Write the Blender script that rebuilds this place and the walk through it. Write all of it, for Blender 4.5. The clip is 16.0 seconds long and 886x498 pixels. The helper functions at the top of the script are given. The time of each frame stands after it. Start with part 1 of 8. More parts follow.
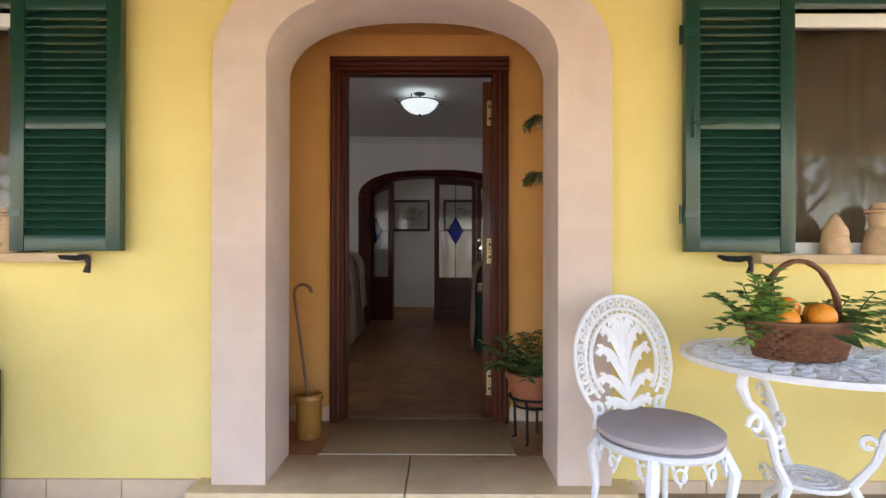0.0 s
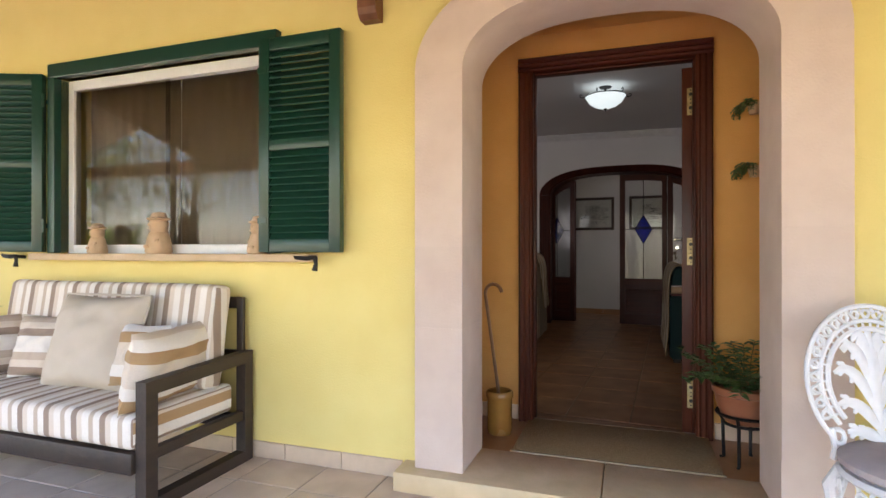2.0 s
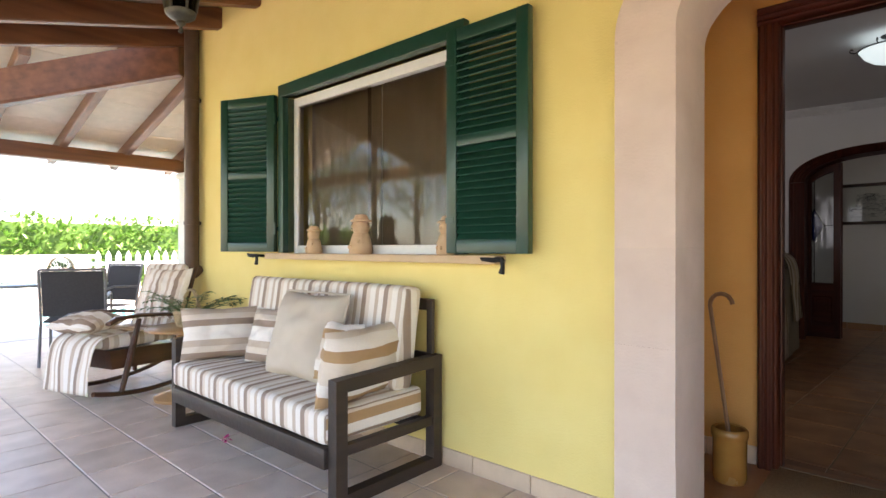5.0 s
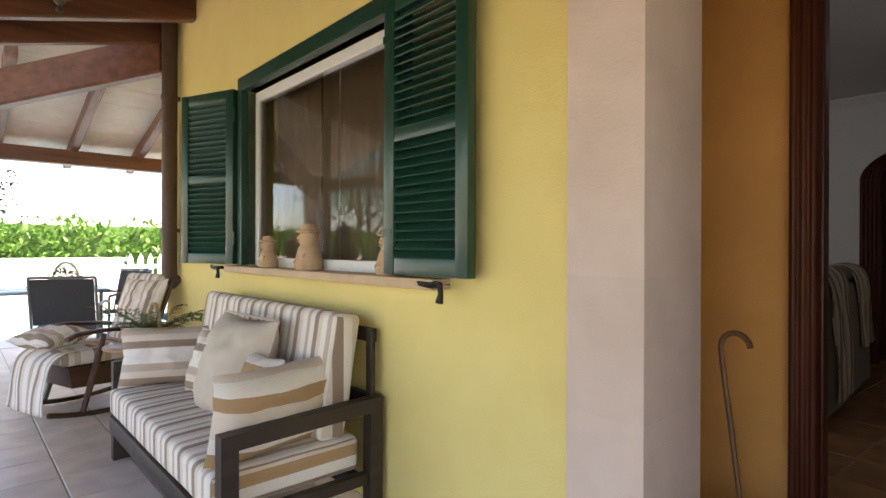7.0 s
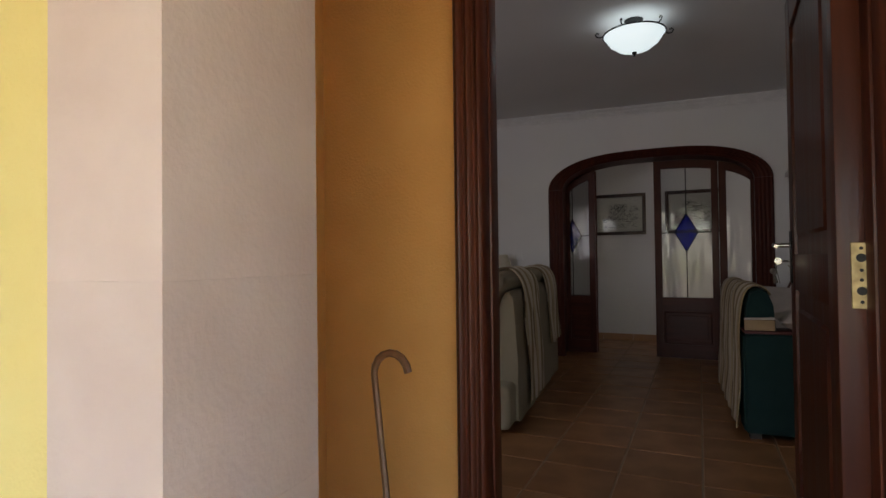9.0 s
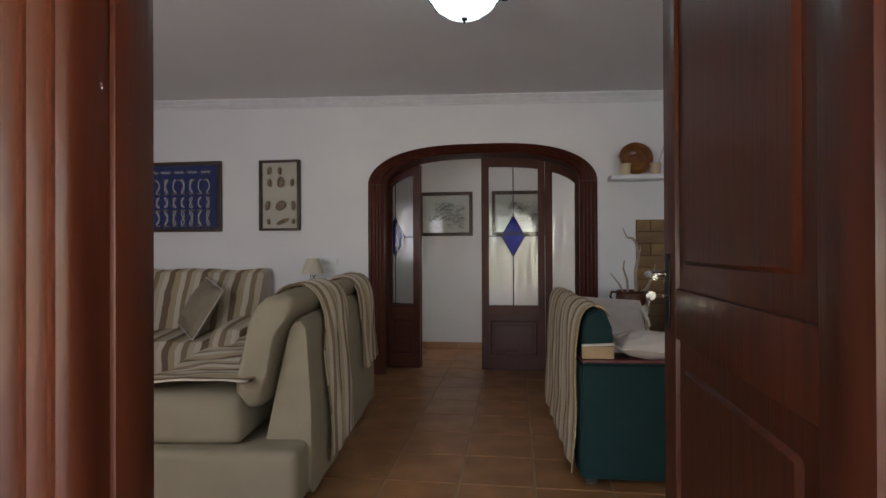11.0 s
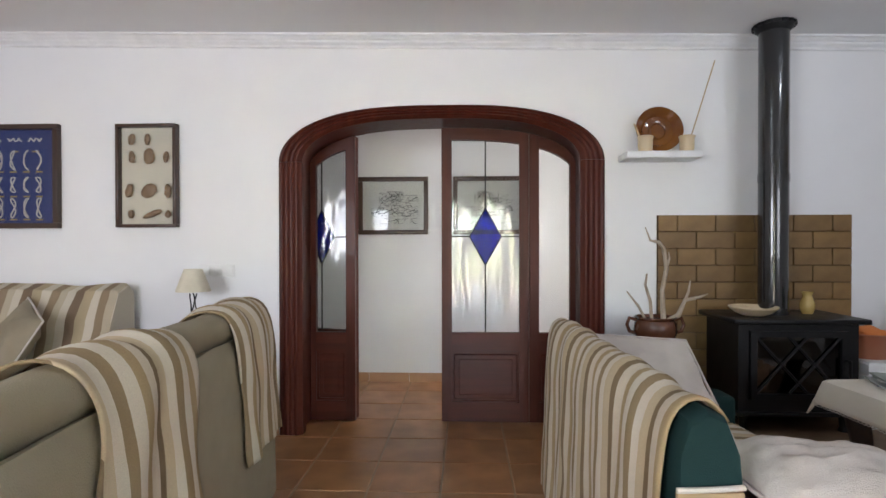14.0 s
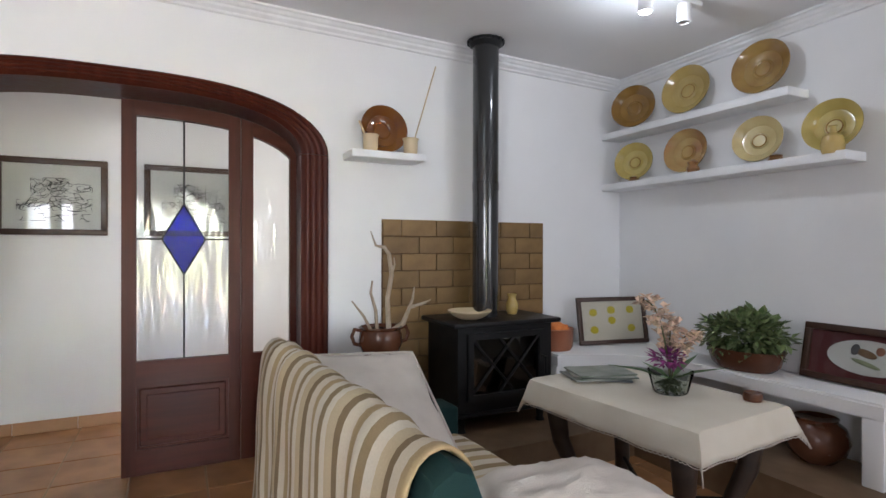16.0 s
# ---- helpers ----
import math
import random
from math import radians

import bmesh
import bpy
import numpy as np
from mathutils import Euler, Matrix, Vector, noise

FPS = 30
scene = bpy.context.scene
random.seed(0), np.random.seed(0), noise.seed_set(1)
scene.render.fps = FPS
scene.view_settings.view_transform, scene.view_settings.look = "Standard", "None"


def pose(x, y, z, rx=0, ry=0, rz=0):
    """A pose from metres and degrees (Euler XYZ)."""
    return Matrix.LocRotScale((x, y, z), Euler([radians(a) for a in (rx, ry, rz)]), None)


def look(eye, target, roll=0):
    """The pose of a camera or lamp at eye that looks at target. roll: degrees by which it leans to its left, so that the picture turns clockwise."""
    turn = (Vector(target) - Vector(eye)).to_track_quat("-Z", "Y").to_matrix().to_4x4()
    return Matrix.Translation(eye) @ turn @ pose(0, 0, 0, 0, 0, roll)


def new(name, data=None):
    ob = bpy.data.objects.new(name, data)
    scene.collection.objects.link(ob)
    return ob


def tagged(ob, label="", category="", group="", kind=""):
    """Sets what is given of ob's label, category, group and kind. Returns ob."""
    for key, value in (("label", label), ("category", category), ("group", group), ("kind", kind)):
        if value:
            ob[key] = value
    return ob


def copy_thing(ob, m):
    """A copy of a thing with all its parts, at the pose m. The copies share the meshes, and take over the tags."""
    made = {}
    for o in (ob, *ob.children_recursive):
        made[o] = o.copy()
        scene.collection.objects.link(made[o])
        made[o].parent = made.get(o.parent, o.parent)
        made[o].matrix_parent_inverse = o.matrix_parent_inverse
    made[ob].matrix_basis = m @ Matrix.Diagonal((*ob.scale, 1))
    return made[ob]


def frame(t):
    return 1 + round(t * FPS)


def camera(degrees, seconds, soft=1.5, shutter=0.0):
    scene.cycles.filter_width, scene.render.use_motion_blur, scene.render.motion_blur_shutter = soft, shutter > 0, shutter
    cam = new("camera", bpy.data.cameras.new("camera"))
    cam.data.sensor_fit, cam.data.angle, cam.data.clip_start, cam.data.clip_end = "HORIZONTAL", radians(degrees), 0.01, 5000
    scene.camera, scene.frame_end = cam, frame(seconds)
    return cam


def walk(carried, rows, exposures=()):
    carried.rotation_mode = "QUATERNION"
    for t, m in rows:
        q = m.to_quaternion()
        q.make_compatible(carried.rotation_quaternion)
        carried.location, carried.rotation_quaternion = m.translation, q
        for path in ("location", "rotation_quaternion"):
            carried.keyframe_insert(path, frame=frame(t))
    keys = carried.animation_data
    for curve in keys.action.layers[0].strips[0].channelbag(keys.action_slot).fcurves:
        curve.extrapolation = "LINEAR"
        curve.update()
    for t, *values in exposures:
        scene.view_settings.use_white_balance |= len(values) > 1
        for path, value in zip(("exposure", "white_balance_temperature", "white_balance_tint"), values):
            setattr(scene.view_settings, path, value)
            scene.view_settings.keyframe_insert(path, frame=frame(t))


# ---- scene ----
cam = camera(79.2, 16.0)
PATH = [
    (0, (0.721, 0.126, 1.079), (0.575, 2.121, 1.087), 0.1),
    (0.5, (0.693, 0.122, 1.086), (0.378, 2.097, 1.092), 0.1),
    (1, (0.685, 0.111, 1.09), (0.184, 2.047, 1.094), 0.1),
    (1.5, (0.672, 0.099, 1.088), (0.021, 1.99, 1.092), 0.1),
    (2, (0.657, 0.098, 1.088), (-0.121, 1.94, 1.092), 0.0),
    (2.5, (0.651, 0.096, 1.088), (-0.223, 1.894, 1.092), 0.0),
    (3, (0.664, 0.101, 1.092), (-0.323, 1.841, 1.092), -0.0),
    (3.5, (0.69, 0.101, 1.091), (-0.43, 1.758, 1.091), -0.0),
    (4, (0.689, 0.132, 1.094), (-0.557, 1.696, 1.094), -0.0),
    (4.5, (0.625, 0.245, 1.091), (-0.722, 1.722, 1.09), -0.0),
    (7, (0.539, 1.104, 1.18), (-1.025, 2.351, 1.177), 0.2),
    (7.5, (0.485, 1.288, 1.173), (-0.902, 2.729, 1.182), -0.0),
    (8, (0.488, 1.504, 1.161), (-0.685, 3.125, 1.182), -0.2),
    (8.5, (0.455, 1.668, 1.15), (-0.571, 3.384, 1.175), -0.0),
    (9, (0.436, 1.86, 1.129), (-0.425, 3.665, 1.166), -0.7),
    (9.5, (0.382, 2.053, 1.128), (-0.239, 3.954, 1.16), 0.4),
    (10, (0.375, 2.265, 1.143), (-0.059, 4.217, 1.175), -0.1),
    (12.5, (0.285, 3.462, 1.329), (0.07, 5.45, 1.314), -0.1),
    (13, (0.273, 3.705, 1.324), (0.058, 5.693, 1.308), -0.1),
    (13.5, (0.206, 3.986, 1.312), (0.006, 5.976, 1.301), -0.1),
    (14, (0.187, 4.251, 1.323), (0.099, 6.249, 1.306), -0.1),
    (14.5, (0.251, 4.453, 1.331), (0.355, 6.45, 1.316), -0.1),
    (15, (0.277, 4.587, 1.353), (0.66, 6.55, 1.335), 0.1),
    (15.5, (0.278, 4.641, 1.349), (0.935, 6.53, 1.336), 0.1),
    (16, (0.296, 4.649, 1.333), (1.18, 6.442, 1.328), 0.1),
]
EXPOSURES = [(0.0, 3.05, 7100, 24), (3.0, 3.05, 7100, 24), (4.7, 3.0, 7000, 22), (7.0, 2.5, 6950, 21), (8.0, 2.75, 6950, 21), (9.0, 2.95, 7000, 22), (10.2, 3.65, 6900, 20), (12.3, 5.35, 6450, 16), (14.0, 5.75, 6400, 15), (16.0, 5.85, 6400, 15)]
walk(cam, [(t, look(eye, target, roll)) for t, eye, target, roll in PATH], EXPOSURES)

# ---- world and large lights ----
world = bpy.data.worlds.new("sky_world")
scene.world = world
world.use_nodes = True
_wt = world.node_tree
_sky = _wt.nodes.new("ShaderNodeTexSky")
_sky.sky_type = "NISHITA"
_sky.sun_disc = False
_sky.sun_elevation, _sky.sun_rotation = radians(57), radians(32)
_wt.nodes["Background"].inputs["Strength"].default_value = 0.15
_wt.links.new(_sky.outputs["Color"], _wt.nodes["Background"].inputs["Color"])

_sun = bpy.data.lights.new("sun", "SUN")
_sun.energy, _sun.angle, _sun.color = 5.0, radians(0.6), (1.0, 0.95, 0.87)
sun = new("sun", _sun)
sun.matrix_world = look((0, 0, 0), (-0.35, -0.55, -1.0))

# The facade stands at a slight angle to the rooms behind it.
FACADE = pose(0, 2.345, 0, 0, 0, 4)
ROOM = Matrix.Identity(4)
FLOOR = 0.035
WTOP = 2.88      # tops of the inner walls, inside the ceiling slab
WALL_Y = 7.846


def ceil_z(x):
    """Height of the living room ceiling, which falls slightly towards the stove."""
    return 2.70 - 0.022 * (x - 0.4)


def area_lamp(name, m, w, h, power, color):
    d = bpy.data.lights.new(name, "AREA")
    d.shape, d.size, d.size_y, d.energy, d.color = "RECTANGLE", w, h, power, color
    o = new(name, d)
    o.matrix_world = m
    return o


# the lit ceiling spotlight in the stove corner
_spot = bpy.data.lights.new("spot_lamp", "POINT")
_spot.energy, _spot.shadow_soft_size, _spot.color = 0.15, 0.03, (0.82, 0.91, 1.0)
new("spot_lamp", _spot).matrix_world = pose(2.40, 6.62, ceil_z(2.6) - 0.16)
# area lamps standing in for daylight at the two facade windows
area_lamp("window_daylight", FACADE @ pose(-2.05, 0.30, 1.6, 90, 0, 0), 1.4, 0.95, 1.95, (0.88, 0.94, 1.0))
area_lamp("window_daylight", FACADE @ pose(2.80, 0.30, 1.6, 90, 0, 0), 1.4, 0.95, 0.60, (0.88, 0.94, 1.0))
# lamp added at the hall's unseen end to brighten it; no window there
area_lamp("hall_fill", pose(2.85, 8.75, 1.5, 0, 90, 0), 1.1, 0.8, 0.72, (1.0, 0.97, 0.9))


# ---- materials ----
def mat(name, color, rough=0.6, metal=0.0, color2=None, scale=8.0, mix=0.5, bump=0.0, bump_scale=60.0,
        stain=0.0, stain_scale=1.5, rand=0.0, stretch=(1, 1, 1), coat=0.0, rough_var=0.1, spec=0.5):
    m = bpy.data.materials.new(name)
    m.use_nodes = True
    nt = m.node_tree
    n, l = nt.nodes, nt.links
    b = n["Principled BSDF"]
    b.inputs["Roughness"].default_value, b.inputs["Metallic"].default_value = rough, metal
    b.inputs["Coat Weight"].default_value = coat
    b.inputs["Specular IOR Level"].default_value = spec
    tc = n.new("ShaderNodeTexCoord")
    mp = n.new("ShaderNodeMapping")
    mp.inputs["Scale"].default_value = stretch
    l.new(tc.outputs["Object"], mp.inputs["Vector"])
    if color2 is None:
        color2 = tuple(c * 0.82 for c in color)
    t1 = n.new("ShaderNodeTexNoise")
    t1.inputs["Scale"].default_value, t1.inputs["Detail"].default_value = scale, 6
    l.new(mp.outputs[0], t1.inputs["Vector"])
    r1 = n.new("ShaderNodeMapRange")
    r1.inputs[1].default_value, r1.inputs[2].default_value = 0.3, 0.7
    r1.inputs[3].default_value, r1.inputs[4].default_value = 0.0, mix
    l.new(t1.outputs["Fac"], r1.inputs[0])
    mx = n.new("ShaderNodeMix")
    mx.data_type = "RGBA"
    mx.inputs[6].default_value, mx.inputs[7].default_value = (*color, 1), (*color2, 1)
    l.new(r1.outputs[0], mx.inputs[0])
    out = mx.outputs[2]
    if stain:
        t2 = n.new("ShaderNodeTexNoise")
        t2.inputs["Scale"].default_value, t2.inputs["Detail"].default_value = stain_scale, 4
        l.new(tc.outputs["Object"], t2.inputs["Vector"])
        r2 = n.new("ShaderNodeMapRange")
        r2.inputs[1].default_value, r2.inputs[2].default_value = 0.35, 0.75
        r2.inputs[3].default_value, r2.inputs[4].default_value = 0.0, stain
        l.new(t2.outputs["Fac"], r2.inputs[0])
        m2 = n.new("ShaderNodeMix")
        m2.data_type, m2.blend_type = "RGBA", "MULTIPLY"
        m2.inputs[7].default_value = (0.6, 0.55, 0.5, 1)
        l.new(r2.outputs[0], m2.inputs[0])
        l.new(out, m2.inputs[6])
        out = m2.outputs[2]
    if rand:
        oi = n.new("ShaderNodeObjectInfo")
        r3 = n.new("ShaderNodeMapRange")
        r3.inputs[3].default_value, r3.inputs[4].default_value = 1 - rand, 1 + rand
        l.new(oi.outputs["Random"], r3.inputs[0])
        hs = n.new("ShaderNodeHueSaturation")
        l.new(r3.outputs[0], hs.inputs["Value"])
        l.new(out, hs.inputs["Color"])
        out = hs.outputs[0]
    l.new(out, b.inputs["Base Color"])
    r4 = n.new("ShaderNodeMapRange")
    r4.inputs[3].default_value, r4.inputs[4].default_value = max(0.02, rough - rough_var), min(1, rough + rough_var)
    l.new(t1.outputs["Fac"], r4.inputs[0])
    l.new(r4.outputs[0], b.inputs["Roughness"])
    if bump:
        t3 = n.new("ShaderNodeTexNoise")
        t3.inputs["Scale"].default_value, t3.inputs["Detail"].default_value = bump_scale, 5
        l.new(mp.outputs[0], t3.inputs["Vector"])
        bp = n.new("ShaderNodeBump")
        bp.inputs["Strength"].default_value, bp.inputs["Distance"].default_value = bump, 0.01
        l.new(t3.outputs["Fac"], bp.inputs["Height"])
        l.new(bp.outputs[0], b.inputs["Normal"])
    return m


def wood(name, dark, light, rough=0.4, grain=14.0, axis="z", bump=0.15, coat=0.0, spec=0.5):
    """Wood with grain that runs along one axis."""
    st = {"x": (0.06, 1, 1), "y": (1, 0.06, 1), "z": (1, 1, 0.06)}[axis]
    return mat(name, dark, rough, color2=light, scale=grain * 2, mix=1.0, bump=bump, bump_scale=grain * 4, stretch=st, coat=coat, stain=0.35, stain_scale=3, spec=spec)


def striped(name, bands, period, axis=0, rough=0.9, waver=0.015):
    """Woven cloth with stripes across one axis. bands: (end, colour) over one period of 0 to 1."""
    m = mat(name, (0.5, 0.5, 0.5), rough, bump=0.25, bump_scale=350, spec=0.2)
    nt = m.node_tree
    n, l = nt.nodes, nt.links
    b = n["Principled BSDF"]
    tc = n.new("ShaderNodeTexCoord")
    sp = n.new("ShaderNodeSeparateXYZ")
    l.new(tc.outputs["Object"], sp.inputs[0])
    nz = n.new("ShaderNodeTexNoise")
    nz.inputs["Scale"].default_value = 5
    l.new(tc.outputs["Object"], nz.inputs["Vector"])
    a = n.new("ShaderNodeMath")
    a.operation = "MULTIPLY_ADD"
    a.inputs[1].default_value = waver
    l.new(nz.outputs["Fac"], a.inputs[0])
    l.new(sp.outputs[axis], a.inputs[2])
    d = n.new("ShaderNodeMath")
    d.operation = "DIVIDE"
    d.inputs[1].default_value = period
    l.new(a.outputs[0], d.inputs[0])
    f = n.new("ShaderNodeMath")
    f.operation = "FRACT"
    l.new(d.outputs[0], f.inputs[0])
    cr = n.new("ShaderNodeValToRGB")
    cr.color_ramp.interpolation = "CONSTANT"
    e = cr.color_ramp.elements
    start = 0.0
    for k, (end, col) in enumerate(bands):
        el = e[k] if k < 2 else e.new(start)
        el.position, el.color = start, (*col, 1)
        start = end
    l.new(f.outputs[0], cr.inputs[0])
    wv = n.new("ShaderNodeTexNoise")
    wv.inputs["Scale"].default_value, wv.inputs["Detail"].default_value = 220, 3
    l.new(tc.outputs["Object"], wv.inputs["Vector"])
    mr = n.new("ShaderNodeMapRange")
    mr.inputs[3].default_value, mr.inputs[4].default_value = 0.82, 1.12
    l.new(wv.outputs["Fac"], mr.inputs[0])
    hs = n.new("ShaderNodeHueSaturation")
    l.new(mr.outputs[0], hs.inputs["Value"])
    l.new(cr.outputs[0], hs.inputs["Color"])
    l.new(hs.outputs[0], b.inputs["Base Color"])
    return m


def glass(name, tint=(1, 1, 1), rough=0.02, see=0.85, bump=0.0, bump_scale=12.0, stretch=(1, 1, 1), ior=1.55):
    """A thin pane: mostly clear with a glossy face."""
    m = bpy.data.materials.new(name)
    m.use_nodes = True
    nt = m.node_tree
    n, l = nt.nodes, nt.links
    n.remove(n["Principled BSDF"])
    tr, gl, mx = n.new("ShaderNodeBsdfTransparent"), n.new("ShaderNodeBsdfGlossy"), n.new("ShaderNodeMixShader")
    tr.inputs[0].default_value = (*[c * see for c in tint], 1)
    gl.inputs["Roughness"].default_value = rough
    fr = n.new("ShaderNodeFresnel")
    fr.inputs["IOR"].default_value = ior
    l.new(fr.outputs[0], mx.inputs[0])
    l.new(tr.outputs[0], mx.inputs[1])
    l.new(gl.outputs[0], mx.inputs[2])
    l.new(mx.outputs[0], n["Material Output"].inputs[0])
    if bump:
        tc = n.new("ShaderNodeTexCoord")
        mp = n.new("ShaderNodeMapping")
        mp.inputs["Scale"].default_value = stretch
        t = n.new("ShaderNodeTexNoise")
        t.inputs["Scale"].default_value = bump_scale
        bp = n.new("ShaderNodeBump")
        bp.inputs["Strength"].default_value, bp.inputs["Distance"].default_value = bump, 0.02
        l.new(tc.outputs["Object"], mp.inputs[0])
        l.new(mp.outputs[0], t.inputs["Vector"])
        l.new(t.outputs["Fac"], bp.inputs["Height"])
        l.new(bp.outputs[0], gl.inputs["Normal"])
        l.new(bp.outputs[0], fr.inputs["Normal"])
    return m


CLEAR = bpy.data.materials.new("clear_glass_body")
CLEAR.use_nodes = True
CLEAR.node_tree.nodes.remove(CLEAR.node_tree.nodes["Principled BSDF"])
_tr = CLEAR.node_tree.nodes.new("ShaderNodeBsdfTransparent")
CLEAR.node_tree.links.new(_tr.outputs[0], CLEAR.node_tree.nodes["Material Output"].inputs[0])


def glaze(o, sgn=-1):
    """Keeps the glossy tinted glass on one broad face of a pane; its body is clear."""
    o.data.materials.append(CLEAR)
    for p in o.data.polygons:
        if p.normal.y * sgn < 0.5:
            p.material_index = 1
    return o


def glow(name, color, strength):
    m = bpy.data.materials.new(name)
    m.use_nodes = True
    b = m.node_tree.nodes["Principled BSDF"]
    b.inputs["Base Color"].default_value = (0.9, 0.9, 0.9, 1)
    b.inputs["Emission Color"].default_value = (*color, 1)
    b.inputs["Emission Strength"].default_value = strength
    return m


M_YELLOW = mat("yellow_render", (0.80, 0.66, 0.25), 0.85, color2=(0.76, 0.61, 0.215), scale=5, mix=0.6, bump=0.25, bump_scale=140, stain=0.12, stain_scale=0.9)
M_OCHRE = mat("ochre_render", (0.68, 0.35, 0.105), 0.85, color2=(0.61, 0.30, 0.08), scale=5, mix=0.7, bump=0.2, bump_scale=120, stain=0.2)
M_STONE = mat("pink_limestone", (0.66, 0.53, 0.45), 0.8, color2=(0.58, 0.45, 0.38), scale=7, mix=0.7, bump=0.18, bump_scale=90, stain=0.22, stain_scale=2.2, rand=0.03)
M_SLAB = mat("worn_threshold_stone", (0.72, 0.55, 0.34), 0.5, color2=(0.60, 0.44, 0.25), scale=9, mix=0.8, bump=0.15, bump_scale=70, stain=0.4, stain_scale=3, rand=0.06)
M_PORCHTILE = mat("porch_stoneware", (0.74, 0.59, 0.48), 0.38, color2=(0.62, 0.48, 0.38), scale=6, mix=0.9, bump=0.12, bump_scale=60, stain=0.3, stain_scale=2.5, rand=0.08)
M_GROUT = mat("cement_grout", (0.36, 0.30, 0.26), 0.9, scale=30, bump=0.2, bump_scale=200)
M_SKIRT = mat("skirting_stoneware", (0.70, 0.53, 0.37), 0.5, color2=(0.52, 0.39, 0.29), scale=8, mix=0.9, bump=0.1, stain=0.3, rand=0.05)
M_TERRA = mat("terracotta_tile", (0.41, 0.20, 0.080), 0.34, color2=(0.24, 0.105, 0.040), scale=4.5, mix=1.0, bump=0.012, bump_scale=25, rand=0.10, rough_var=0.05)
M_TGROUT = mat("pale_grout", (0.33, 0.25, 0.17), 0.85, scale=30, bump=0.2, bump_scale=200)
M_TSKIRT = mat("terracotta_skirting", (0.45, 0.25, 0.13), 0.4, color2=(0.38, 0.2, 0.1), scale=8, mix=0.8, rand=0.06)
M_WHITE = mat("white_plaster", (0.80, 0.80, 0.80), 0.9, color2=(0.76, 0.76, 0.765), scale=3, mix=0.6, bump=0.12, bump_scale=110, stain=0.05, stain_scale=0.8)
M_CEIL = mat("ceiling_paint", (0.78, 0.78, 0.78), 0.92, color2=(0.74, 0.74, 0.745), scale=2, mix=0.6, bump=0.08, bump_scale=120)
M_CORNICE = mat("cornice_plaster", (0.82, 0.82, 0.82), 0.8, scale=10, bump=0.05)
M_MAHOG = wood("mahogany", (0.050, 0.009, 0.005), (0.085, 0.018, 0.009), 0.42, 12, "z", 0.1, 0.04, 0.22)
M_MAHOG_X = wood("mahogany_rail", (0.050, 0.009, 0.005), (0.085, 0.018, 0.009), 0.42, 12, "x", 0.1, 0.04, 0.22)
M_DOORWOOD = wood("stained_door_wood", (0.048, 0.011, 0.006), (0.105, 0.027, 0.012), 0.42, 9, "z", 0.15, 0.06, 0.25)
M_BEAM = wood("stained_pine_beam", (0.10, 0.035, 0.016), (0.21, 0.085, 0.04), 0.5, 7, "y", 0.35)
M_BEAM_X = wood("stained_pine_rafter", (0.12, 0.05, 0.025), (0.26, 0.13, 0.07), 0.55, 7, "x", 0.35)
M_BOARDS = mat("cream_ceiling_boards", (0.62, 0.52, 0.42), 0.7, scale=10, mix=0.6, bump=0.1)
M_GREEN = mat("green_gloss_paint", (0.008, 0.050, 0.032), 0.32, color2=(0.006, 0.040, 0.026), scale=20, mix=0.6, bump=0.008, bump_scale=60, coat=0.1, rough_var=0.03)
M_IRON = mat("black_wrought_iron", (0.015, 0.014, 0.014), 0.5, 0.5, scale=40, bump=0.2, bump_scale=120)
M_ALU = mat("white_lacquered_aluminium", (0.78, 0.78, 0.77), 0.35, scale=30, mix=0.3)
M_SILL = mat("sandstone_sill", (0.60, 0.44, 0.28), 0.75, color2=(0.52, 0.37, 0.22), scale=10, mix=0.8, bump=0.2, stain=0.2)
M_PANE = glass("window_pane", (0.66, 0.62, 0.56), 0.01, 0.9, 0.0, 12.0, (1, 1, 1), 1.52)
M_OBSCURE = glass("rippled_glass", (0.93, 0.95, 0.95), 0.08, 0.9, 0.7, 9, (1, 1, 0.25))
M_BLUE = glass("cobalt_glass", (0.001, 0.010, 0.38), 0.12, 0.95, 0.1, 12, (1, 1, 1), 1.12)
M_LEAD = mat("lead_came", (0.05, 0.05, 0.05), 0.5, 0.6, scale=60)
M_BRASS = mat("worn_brass", (0.42, 0.33, 0.17), 0.45, 0.75, color2=(0.18, 0.13, 0.06), scale=40, mix=0.8)
M_CHROME = mat("nickel_steel", (0.6, 0.58, 0.55), 0.25, 0.95, scale=50)
M_LINEN = mat("linen_curtain", (0.36, 0.31, 0.24), 0.95, scale=60, bump=0.15, bump_scale=300, spec=0.1)


# ---- mesh helpers ----
def bm_new():
    return bmesh.new()


def box(bm, x0, x1, y0, y1, z0, z1, bevel=0.0, seg=2, m=None):
    r = bmesh.ops.create_cube(bm, size=1.0, matrix=Matrix.Translation(((x0 + x1) / 2, (y0 + y1) / 2, (z0 + z1) / 2)) @ Matrix.Diagonal((abs(x1 - x0), abs(y1 - y0), abs(z1 - z0), 1)))
    vs = r["verts"]
    if bevel:
        es = {e for v in vs for e in v.link_edges}
        r2 = bmesh.ops.bevel(bm, geom=list(es), offset=bevel, segments=seg, affect="EDGES", profile=0.5)
        vs = list({v for f in r2["faces"] for v in f.verts} | {v for v in vs if v.is_valid})
    if m is not None:
        bmesh.ops.transform(bm, matrix=m, verts=[v for v in vs if v.is_valid])
    return bm


